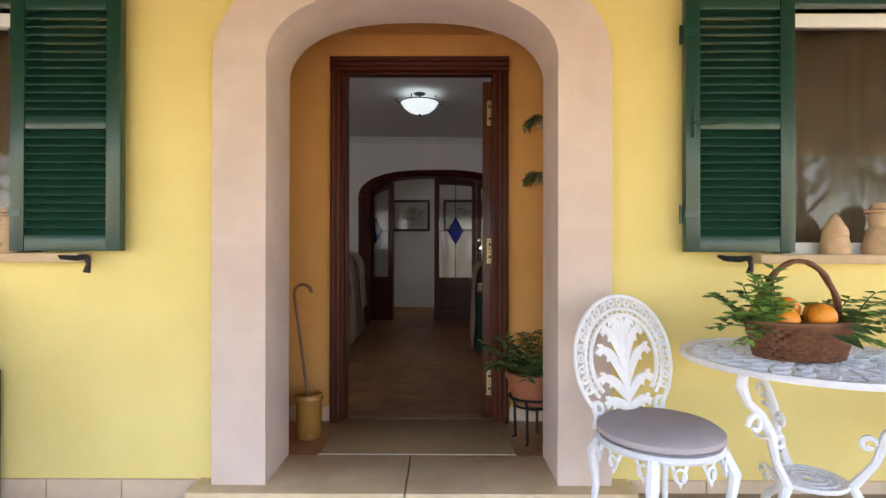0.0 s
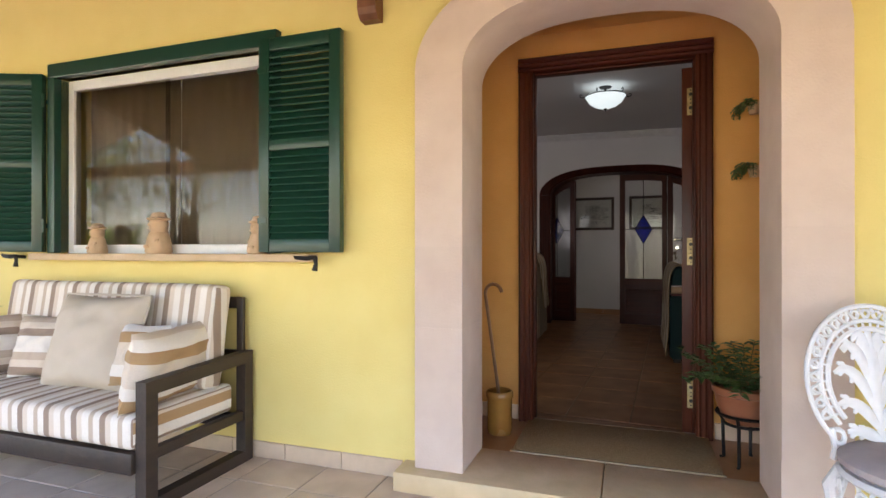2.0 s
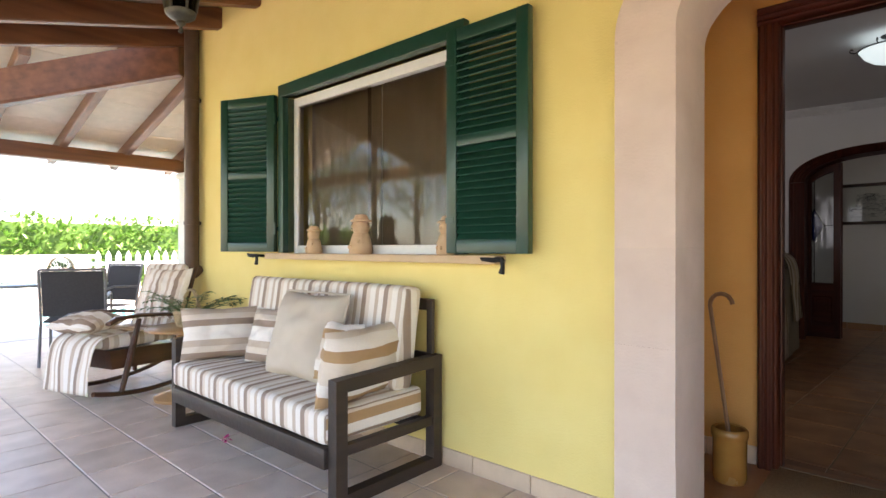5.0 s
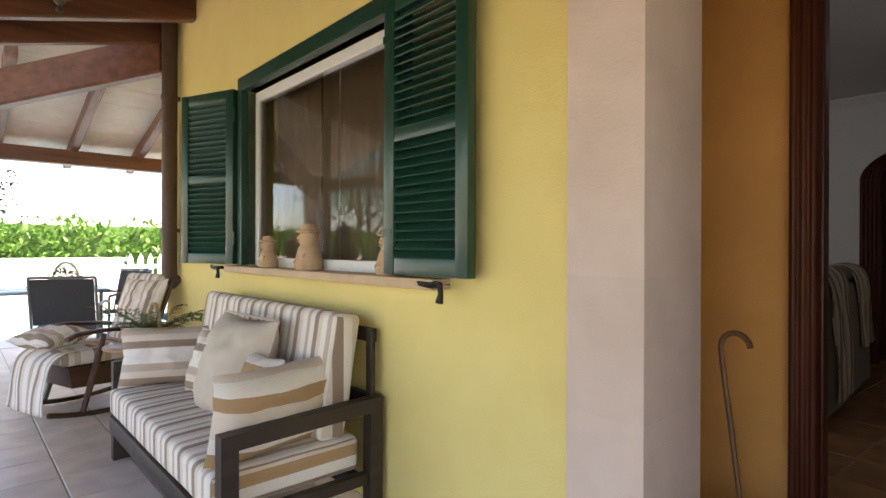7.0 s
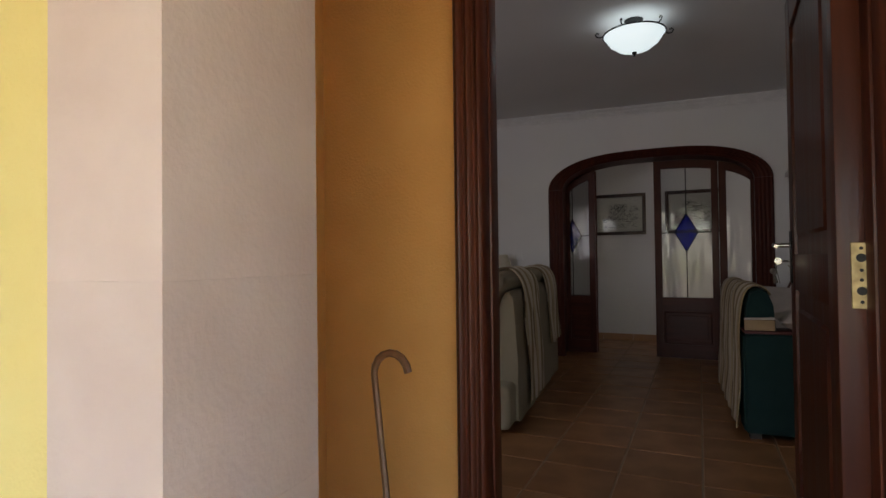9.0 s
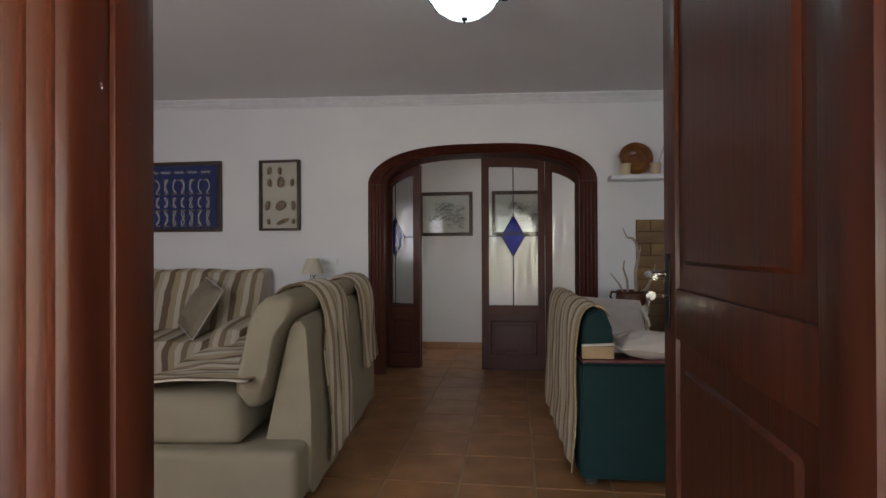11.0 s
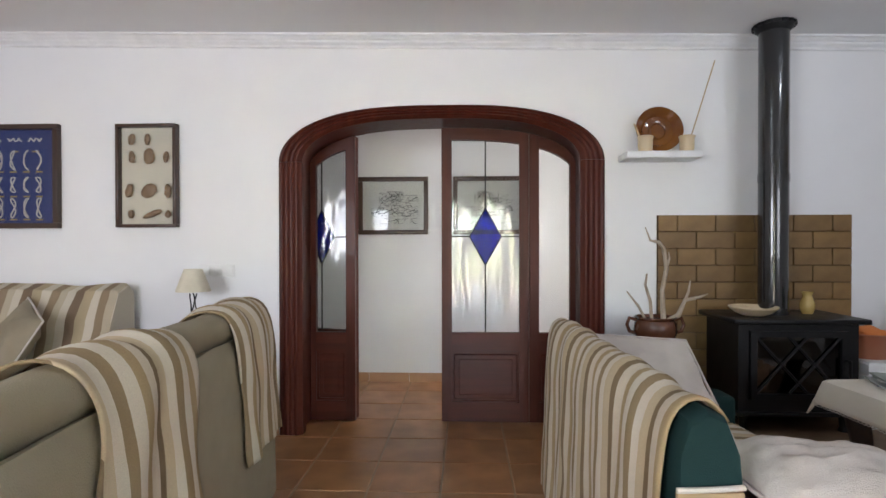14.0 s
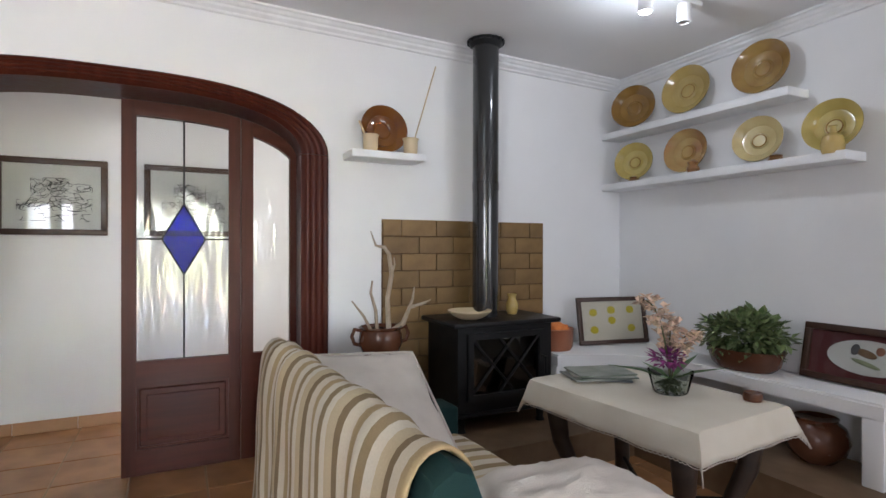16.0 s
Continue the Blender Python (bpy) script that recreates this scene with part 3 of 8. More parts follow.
def curtain(w0, w1, m):
    bm = bm_new()
    n = 90
    rows = []
    for z in (WZ0 - 0.05, WZ1 + 0.1):
        rows.append([bm.verts.new((w0 + (w1 - w0) * k / n, 0.26 + 0.005 * math.sin(k * 0.55 + 0.8 * math.sin(k * 0.13)) + 0.007 * math.sin(k * 0.21 + z), z)) for k in range(n + 1)])
    for k in range(n):
        bm.faces.new((rows[0][k], rows[0][k + 1], rows[1][k + 1], rows[1][k]))
    o = solo("curtain", bm, M_LINEN, m, "beige linen curtain hanging behind the window panes", "curtain", "window curtains")
    s = o.modifiers.new("thick", "SOLIDIFY")
    s.thickness = 0.003
    return o


curtain(WIN_L[0] + 0.01, -2.046, FACADE)
curtain(-2.043, WIN_L[1] - 0.01, FACADE)
curtain(WIN_R[0] + 0.01, 2.815, FACADE)
curtain(2.818, WIN_R[1] - 0.01, FACADE)


def shutter(name, m, w, label):
    """A louvred shutter leaf; hinge at x = 0, it spans +x, its face towards -y."""
    s = thing(name, m, label, "shutter", "window shutters")
    h, t, st = 1.085, 0.042, 0.062
    bm = bm_new()
    box(bm, 0, st, -t, 0, 0, h, 0.004)
    part("stile", bm, M_GREEN, s)
    bm = bm_new()
    box(bm, w - st, w, -t, 0, 0, h, 0.004)
    part("stile", bm, M_GREEN, s)
    for a, b in ((0, 0.065), (0.515, 0.565), (h - 0.065, h)):
        bm = bm_new()
        box(bm, st, w - st, -t + 0.002, -0.002, a, b, 0.004)
        part("rail", bm, M_GREEN, s)
    bm = bm_new()
    box(bm, -(w - 2 * st) / 2, (w - 2 * st) / 2, -0.0255, 0.0255, -0.004, 0.004, 0.0025, 2)
    me = mesh_of("slat", bm, M_GREEN)
    for a, b in ((0.065, 0.515), (0.565, h - 0.065)):
        n = 13
        for k in range(n):
            o = new("slat", me)
            o.parent = s
            o.matrix_local = pose(w / 2, -t / 2, a + (b - a) * (k + 0.5) / n, 50, 0, 0)
    for z in (0.16, h - 0.16):
        bm = bm_new()
        cyl(bm, -0.004, -0.006, z - 0.04, z + 0.04, 0.008, seg=10)
        box(bm, -0.004, 0.05, -t - 0.003, -t + 0.001, z - 0.015, z + 0.015, 0.001, 1)
        part("hinge", bm, M_GREEN, s)
    return s


def holdback(u, v=YV, sgn=1):
    bm = bm_new()
    tube(bm, [(0, 0, 0), (0, -0.05, 0.004), (0, -0.085, 0.002)], [0.011, 0.010, 0.009], 8)
    tube(bm, [(-0.085 * sgn, -0.080, 0.016), (-0.06 * sgn, -0.083, 0.006), (0, -0.085, 0.002), (0.028 * sgn, -0.085, 0.006), (0.05 * sgn, -0.085, 0.004)], [0.007, 0.012, 0.014, 0.012, 0.013], 8)
    tube(bm, [(0.046 * sgn, -0.085, 0.008), (0.052 * sgn, -0.085, -0.025), (0.044 * sgn, -0.085, -0.058)], [0.012, 0.010, 0.015], 8)
    solo("shutter_stay", bm, M_IRON, FACADE @ pose(u, v, 1.045), "black wrought-iron shutter stay on the yellow wall", "shutter stay", "shutter stays")


SZ = 1.077
shutter("shutter", FACADE @ pose(-1.275, YV - 0.045, SZ), 0.47, "open dark green louvred shutter flat against the wall")
shutter("shutter", FACADE @ pose(-2.885, 0.045, SZ) @ pose(0, 0, 0, 0, 0, 180 + 22) @ pose(0, 0.042, 0), 0.46, "dark green louvred shutter standing half open")
shutter("shutter", FACADE @ pose(1.575, YV - 0.05, SZ), 0.46, "open dark green louvred shutter beside the garden table")
shutter("shutter", FACADE @ pose(3.66, YV - 0.05, SZ), 0.46, "open dark green louvred shutter beside the garden table")
holdback(-0.99)
holdback(-3.12)
holdback(1.80)
# a shutter latch bar on the leaf by the garden table
bm = bm_new()
tube(bm, [(0, 0, 0), (0, -0.03, 0), (0.10, -0.03, -0.004)], [0.006, 0.006, 0.004], 8)
tube(bm, [(0, -0.012, 0.05), (0, -0.012, -0.06)], 0.006, 8)
solo("shutter_latch", bm, M_GREEN, FACADE @ pose(1.605, YV - 0.09, SZ + 0.54), "green painted latch lever of the shutter", "latch")


# ---- arched glazed doors between living room and hall ----
arch = new("door_2")
tagged(arch, "arched mahogany door set with leaded glass", "", "", "structure")


def casing_section(q):
    """Reeded casing with a lining; q runs as on the surround."""
    ai, bi, ao, bo = 0.93, 0.285, 1.09, 0.375
    if q <= 1 or q >= 2:
        f = q if q <= 1 else 3 - q
        sgn = -1 if q <= 1 else 1
        z = FLOOR + (IS - FLOOR) * f
        pi_, po = (IC + sgn * ai, z), (IC + sgn * ao, z)
    else:
        th = math.pi * (2 - q)
        pi_, po = arch_pt(ai, bi, th, 2.9, IC, IS), arch_pt(ao, bo, th, 2.9, IC, IS)
    pts = []
    prof = [(1.0, 0.001), (1.0, -0.018)]
    for k in range(4):
        for j in range(5):
            f = 1.0 - (k + (j + 0.5) / 5) * 0.22
            prof.append((f, -0.022 - 0.012 * math.sin(math.pi * (j + 0.5) / 5) - 0.003 * k))
    prof += [(0.10, -0.026), (0.0, -0.018), (0.0, 0.05), (0.3, 0.05), (0.3, 0.001)]
    for f, y in prof:
        pts.append((pi_[0] + (po[0] - pi_[0]) * f, WALL_Y + y, pi_[1] + (po[1] - pi_[1]) * f))
    return pts


for a, b, name in ((0, 0.999, "jamb_casing"), (1.001, 1.999, "arch_casing"), (2.001, 3, "jamb_casing")):
    k = 48 if "arch" in name else 2
    bm = bm_new()
    sweep(bm, [casing_section(a + (b - a) * j / k) for j in range(k + 1)])
    part(name, bm, M_MAHOG, arch)
# lining of the reveal
bm = bm_new()
qs = [0, 1] + [1 + j / 40 for j in range(1, 40)] + [2, 3]


def lining(q, a, b):
    if q <= 1 or q >= 2:
        f, sgn = (q, -1) if q <= 1 else (3 - q, 1)
        return IC + sgn * a, FLOOR + (IS - FLOOR) * f
    return arch_pt(a, b, math.pi * (2 - q), 2.9, IC, IS)


sweep(bm, [[(lining(q, *s)[0], y, lining(q, *s)[1]) for s, y in (((0.998, 0.309), WALL_Y + 0.03), ((0.965, 0.29), WALL_Y + 0.03), ((0.965, 0.29), 8.18), ((0.998, 0.309), 8.18))] for q in qs])
part("reveal_lining", bm, M_MAHOG, arch)
DY = 8.135


def curve_top(x):
    return inner_z(x, 0.965, 0.285) - 0.004


def leaded_leaf(parent, x0, x1, gx0, gx1, off, diamond, mirror=1, face=-1):
    """A glazed leaf whose head follows the arch; local x is turned about off."""
    def P(x):
        return (x - off) * mirror
    n = 14
    y0, y1 = -0.022, 0.022
    def strip(a, b, zlo, zhi, name, mt):
        bm = bm_new()
        xs = [a + (b - a) * k / n for k in range(n + 1)]
        lo = [(P(x), zlo(x)) for x in xs]
        hi = [(P(x), zhi(x)) for x in reversed(xs)]
        prism(bm, lo + hi, "y", y0, y1)
        return part(name, bm, mt, parent, "", False)
    gz0 = 0.685
    gtop = lambda x: curve_top(x) - 0.085
    base = lambda x: FLOOR + 0.008
    strip(x0, gx0, base, curve_top, "stile", M_MAHOG)
    strip(gx1, x1, base, curve_top, "stile", M_MAHOG)
    strip(gx0, gx1, gtop, curve_top, "head_rail", M_MAHOG_X)
    strip(gx0, gx1, lambda x: 0.545, lambda x: gz0, "lock_rail", M_MAHOG_X)
    strip(gx0, gx1, base, lambda x: 0.185, "bottom_rail", M_MAHOG_X)
    bm = bm_new()
    a, b = sorted((P(gx0), P(gx1)))
    box(bm, a, b, -0.008, 0.008, 0.185, 0.545)
    box(bm, a + 0.015, b - 0.015, -0.017, 0.017, 0.20, 0.53, 0.008, 1)
    box(bm, a + 0.045, b - 0.045, -0.021, 0.021, 0.23, 0.50, 0.010, 1)
    part("panel", bm, M_MAHOG_X, parent)
    cx, cz, hw, hh = (gx0 + gx1) / 2, 1.38, 0.115, 0.205
    bm = bm_new()
    xs = [gx0 - 0.01 + (gx1 - gx0 + 0.02) * k / n for k in range(n + 1)]
    prism(bm, [(P(x), gz0 - 0.01) for x in xs] + [(P(x), gtop(x) + 0.01) for x in reversed(xs)], "y", -0.003, 0.003)
    o = glaze(part("glass", bm, M_OBSCURE, parent, "rippled clear glass", False), face)
    o.visible_shadow = False
    if diamond:
        bm = bm_new()
        prism(bm, [(P(cx - hw), cz), (P(cx), cz - hh), (P(cx + hw), cz), (P(cx), cz + hh)], "y", -0.0055, 0.0055)
        glaze(part("diamond_pane", bm, M_BLUE, parent, "cobalt blue glass diamond", False), face)
        bm = bm_new()
        r = 0.0035
        for p, q in (((cx, gz0), (cx, cz - hh)), ((cx, cz + hh), (cx, gtop(cx))), ((gx0, cz), (cx - hw, cz)), ((cx + hw, cz), (gx1, cz)),
                     ((cx - hw, cz), (cx, cz - hh)), ((cx, cz - hh), (cx + hw, cz)), ((cx + hw, cz), (cx, cz + hh)), ((cx, cz + hh), (cx - hw, cz))):
            tube(bm, [(P(p[0]), 0, p[1]), (P(q[0]), 0, q[1])], r * 1.7, 6)
        part("lead_came", bm, M_LEAD, parent)


LE = "mahogany glazed door leaf with a cobalt blue diamond"
leaf_r = thing("glazed_door", pose(0.634, DY, 0), LE + ", closed", "door", "arched glazed doors")
leaded_leaf(leaf_r, 0.007, 0.632, 0.08, 0.566, 0.634, True)
leaf_l = thing("glazed_door", pose(-0.622, DY + 0.045, 0, 0, 0, 160), LE + ", folded back open", "door", "arched glazed doors")
leaded_leaf(leaf_l, -0.62, 0.005, -0.554, -0.068, -0.622, True, 1, 1)
side_r = new("side_light")
side_r.parent = arch
side_r.matrix_local = pose(0, DY, 0)
leaded_leaf(side_r, 0.636, 0.966, 0.706, 0.925, 0, False)
side_l = new("side_light")
side_l.parent = arch
side_l.matrix_local = pose(0, DY, 0)
leaded_leaf(side_l, -0.952, -0.624, -0.911, -0.692, 0, False)

# ---- soft things and foliage: builders ----
CREAM, SAND, TAUPE, TAN, PALE = (0.70, 0.60, 0.49), (0.55, 0.44, 0.34), (0.34, 0.25, 0.19), (0.44, 0.28, 0.15), (0.80, 0.74, 0.66)
BANDS = [(0.24, PALE), (0.40, SAND), (0.62, PALE), (0.82, TAUPE), (1.0, CREAM)]
S_X = striped("garden_stripe_x", BANDS, 0.165, 0, 0.9, 0.004)
S_Y = striped("garden_stripe_y", [(0.22, PALE), (0.42, TAUPE), (0.6, CREAM), (0.8, SAND), (1.0, PALE)], 0.20, 1, 0.9, 0.004)
S_TAN = striped("tan_stripe_y", [(0.25, CREAM), (0.5, TAN), (0.75, PALE), (1.0, CREAM)], 0.21, 1, 0.9, 0.004)
THROW = [(0.16, (0.56, 0.50, 0.40)), (0.34, (0.19, 0.13, 0.085)), (0.52, (0.40, 0.32, 0.20)), (0.68, (0.56, 0.50, 0.40)), (0.84, (0.26, 0.19, 0.12)), (1.0, (0.46, 0.39, 0.28))]
T_X = striped("throw_stripe_x", THROW, 0.34, 0, 0.95, 0.05)
T_Y = striped("throw_stripe_y", THROW, 0.30, 1, 0.95, 0.03)
T_YN = striped("narrow_throw_stripe_y", [(0.16, (0.58, 0.51, 0.41)), (0.30, (0.36, 0.26, 0.145)), (0.46, (0.56, 0.48, 0.37)), (0.56, (0.20, 0.14, 0.08)), (0.72, (0.48, 0.38, 0.25)), (0.86, (0.58, 0.51, 0.41)), (1.0, (0.27, 0.195, 0.11))], 0.30, 1, 0.95, 0.02)
T_PX = striped("pillow_stripe_y", THROW, 0.24, 1, 0.95, 0.01)
M_CREAM = mat("cream_cotton", (0.58, 0.50, 0.40), 0.92, color2=(0.52, 0.44, 0.34), scale=12, bump=0.3, bump_scale=260, spec=0.2)
M_OFFWHITE = mat("offwhite_cotton", (0.58, 0.52, 0.47), 0.92, scale=12, bump=0.3, bump_scale=260, spec=0.2)
M_KHAKI = mat("khaki_slipcover", (0.30, 0.255, 0.18), 0.95, color2=(0.25, 0.21, 0.145), scale=9, bump=0.35, bump_scale=240, spec=0.15)
M_BOTTLE = mat("bottle_green_velvet", (0.009, 0.030, 0.029), 0.85, color2=(0.007, 0.023, 0.023), scale=14, bump=0.2, bump_scale=300, spec=0.2)
M_DARKWOOD = wood("dark_brown_wood", (0.022, 0.014, 0.011), (0.045, 0.028, 0.02), 0.5, 10, "y", 0.2)
M_ROCKWOOD = wood("rocker_wood", (0.05, 0.018, 0.010), (0.10, 0.035, 0.018), 0.35, 10, "y", 0.1, 0.3)
M_PINE = wood("honey_pine", (0.42, 0.22, 0.085), (0.52, 0.30, 0.13), 0.4, 9, "x", 0.08, 0.3)
M_WICKER = mat("brown_wicker", (0.13, 0.045, 0.02), 0.6, color2=(0.20, 0.08, 0.035), scale=30, mix=1, bump=0.4, bump_scale=150)
M_STRAW = mat("pale_straw", (0.50, 0.38, 0.22), 0.7, color2=(0.4, 0.29, 0.16), scale=40, mix=1, bump=0.4, bump_scale=150)
M_WHITEIRON = mat("white_cast_iron", (0.82, 0.82, 0.82), 0.4, scale=30, mix=0.4, bump=0.2, bump_scale=120)
M_GREYSEAT = mat("grey_seat_cloth", (0.45, 0.40, 0.40), 0.9, scale=20, bump=0.3, bump_scale=300, spec=0.2)
M_CLAY = mat("unglazed_clay", (0.60, 0.41, 0.25), 0.8, color2=(0.50, 0.32, 0.18), scale=20, mix=0.8, bump=0.2)
M_TERRAPOT = mat("glazed_terracotta", (0.30, 0.095, 0.045), 0.35, color2=(0.36, 0.15, 0.08), scale=6, mix=0.9, stain=0.3, stain_scale=4)
M_HONEYPOT = mat("honey_glazed_clay", (0.36, 0.18, 0.045), 0.25, color2=(0.27, 0.12, 0.03), scale=8, mix=0.9)
M_CANE = wood("cane_wood", (0.16, 0.07, 0.03), (0.26, 0.13, 0.06), 0.45, 20, "z", 0.1)
M_SOIL = mat("potting_soil", (0.05, 0.035, 0.025), 0.95, scale=40, bump=0.6, bump_scale=80)
M_ORANGE = mat("orange_peel", (0.85, 0.27, 0.02), 0.42, color2=(0.80, 0.33, 0.03), scale=6, bump=0.25, bump_scale=160)


def leaf_mat(name, c, c2, rough=0.45):
    m = mat(name, c, rough, color2=c2, scale=30, mix=1.0)
    nt = m.node_tree
    g = nt.nodes.new("ShaderNodeNewGeometry")
    hs = nt.nodes.new("ShaderNodeHueSaturation")
    mr = nt.nodes.new("ShaderNodeMapRange")
    mr.inputs[3].default_value, mr.inputs[4].default_value = 0.55, 1.5
    b = nt.nodes["Principled BSDF"]
    src = b.inputs["Base Color"].links[0].from_socket
    nt.links.new(g.outputs["Random Per Island"], mr.inputs[0])
    nt.links.new(mr.outputs[0], hs.inputs["Value"])
    nt.links.new(src, hs.inputs["Color"])
    nt.links.new(hs.outputs[0], b.inputs["Base Color"])
    b.inputs["Subsurface Weight"].default_value = 0.0
    return m


M_LEAF = leaf_mat("fresh_leaves", (0.11, 0.24, 0.035), (0.15, 0.30, 0.06))
M_LEAFDK = leaf_mat("dark_leaves", (0.04, 0.10, 0.024), (0.065, 0.14, 0.04))
M_FERN = leaf_mat("fern_leaves", (0.045, 0.12, 0.03), (0.08, 0.17, 0.05))
M_HEDGE = leaf_mat("hedge_leaves", (0.10, 0.22, 0.03), (0.16, 0.30, 0.05))
M_STEM = mat("green_stem", (0.10, 0.11, 0.04), 0.7, scale=30)


def add_leaf(bm, p, d, up, ln, w):
    """A pointed leaf of four faces, folded along its rib."""
    d = Vector(d).normalized()
    side = d.cross(Vector(up))
    if side.length < 0.05:
        side = d.cross(Vector((1, 0.2, 0)))
    side.normalize()
    nrm = side.cross(d)
    p = Vector(p)
    a = bm.verts.new(p)
    m1 = bm.verts.new(p + d * ln * 0.45 - nrm * w * 0.15)
    e = bm.verts.new(p + d * ln - nrm * ln * 0.12)
    l1 = bm.verts.new(p + d * ln * 0.42 + side * w * 0.5 + nrm * w * 0.1)
    r1 = bm.verts.new(p + d * ln * 0.42 - side * w * 0.5 + nrm * w * 0.1)
    bm.faces.new((a, m1, l1))
    bm.faces.new((a, r1, m1))
    bm.faces.new((m1, e, l1))
    bm.faces.new((m1, r1, e))


def rdir(r, up=0.0):
    v = Vector((r.gauss(0, 1), r.gauss(0, 1), r.gauss(0, 1) + up))
    return v.normalized()


def bush(r, centre, radii, n, ln, w, up=0.4, fill=0.35):
    """Leaves in an uneven clump."""
    bm = bm_new()
    for _ in range(n):
        d = rdir(r, up)
        k = fill + (1 - fill) * r.random() ** 0.6
        k *= 0.75 + 0.35 * noise.noise(d * 1.7 + Vector(centre))
        p = Vector(centre) + Vector((d.x * radii[0], d.y * radii[1], d.z * radii[2])) * k
        dd = (d + rdir(r) * 0.7).normalized()
        s = 0.6 + 0.7 * r.random()
        add_leaf(bm, p, dd, (0, 0, 1), ln * s, w * s)
    return bm


def sprig(bm, sb, r, p, d, length, n, ln, w, droop=0.3):
    """A bent twig with leaves on both sides; leaves go to bm, the twig to sb."""
    p, d = Vector(p), Vector(d).normalized()
    pts = [p.copy()]
    for k in range(n):
        d = (d + Vector((0, 0, -droop / n)) + rdir(r) * 0.10).normalized()
        p = p + d * length / n
        pts.append(p.copy())
        for sgn in (-1, 1):
            s = d.cross(Vector((0, 0, 1)))
            s = s.normalized() if s.length > 0.05 else Vector((1, 0, 0))
            add_leaf(bm, p, d * 0.5 + s * sgn + rdir(r) * 0.35, (0, 0, 1), ln * r.uniform(0.7, 1.2), w * r.uniform(0.8, 1.1))
    tube(sb, pts, [0.0022] * len(pts), 5)


def pillow(w, h, t, n=18, seed=0, wrinkle=0.012, pinch=0.05):
    """A stuffed square cushion lying in x and y, thickest in the middle."""
    bm = bm_new()
    sheets = []
    for sgn in (1, -1):
        g = []
        for i in range(n + 1):
            row = []
            for j in range(n + 1):
                a, b = 2 * i / n - 1, 2 * j / n - 1
                edge = (1 - abs(a) ** 2.6) * (1 - abs(b) ** 2.6)
                z = sgn * t / 2 * max(0, edge) ** 0.55
                px = w / 2 * a * (1 - pinch * (1 - b * b) * 0.0 - pinch * (1 - abs(b)) * abs(a) * 0.5)
                py = h / 2 * b * (1 - pinch * (1 - abs(a)) * abs(b) * 0.5)
                q = Vector((a * 2.2 + seed, b * 2.2 - seed, sgn * 3.1))
                z += wrinkle * noise.noise(q * 1.3) * (0.3 + edge) + 0.5 * wrinkle * noise.noise(q * 3.1)
                row.append((px, py, z))
            g.append(row)
        sheets.append(g)
    vs = {}
    for s, g in enumerate(sheets):
        for i in range(n + 1):
            for j in range(n + 1):
                if s and (i in (0, n) or j in (0, n)):
                    vs[s, i, j] = vs[0, i, j]
                else:
                    vs[s, i, j] = bm.verts.new(g[i][j])
        for i in range(n):
            for j in range(n):
                bm.faces.new([vs[s, i, j], vs[s, i + 1, j], vs[s, i + 1, j + 1], vs[s, i, j + 1]])
    return bm


def edge_piping(w, h, r=0.005, seed=0):
    pts = []
    for k in range(40):
        a = 4 * k / 40
        s, f = int(a), a - int(a)
        c = [(-1 + 2 * f, -1), (1, -1 + 2 * f), (1 - 2 * f, 1), (-1, 1 - 2 * f)][s]
        q = Vector((c[0] * 2.2 + seed, c[1] * 2.2 - seed, 3.1))
        pts.append((w / 2 * c[0], h / 2 * c[1], 0.004 * noise.noise(q)))
    return tube(bm_new(), pts, r, 6, True)


def make_pillow(name, m, w, h, t, material, label, group="", seed=0, piping=None):
    o = thing(name, m, label, "cushion", group)
    c = part("cover", pillow(w, h, t, 22, seed, 0.018, 0.17), material, o)
    if piping:
        part("piping", edge_piping(w, h, 0.006, seed), piping, c)
    return o


def soft_block(bm, x0, x1, y0, y1, z0, z1, r=0.035, puff=0.012, seed=0):
    """A foam block with rounded edges and a slightly swollen top."""
    box(bm, x0, x1, y0, y1, z0, z1, r, 3)
    bmesh.ops.subdivide_edges(bm, edges=[e for e in bm.edges if e.calc_length() > 0.12], cuts=5, use_grid_fill=True)
    for v in bm.verts:
        a = (2 * (v.co.x - x0) / (x1 - x0) - 1)
        b = (2 * (v.co.y - y0) / (y1 - y0) - 1)
        k = max(0, 1 - a ** 4) * max(0, 1 - b ** 4)
        v.co.z += puff * k * (1 if v.co.z > (z0 + z1) / 2 else 0) + 0.004 * noise.noise(v.co * 9 + Vector((seed, 0, 0)))
        v.co.y += 0.004 * noise.noise(v.co * 7 + Vector((0, seed, 3)))
    return bm


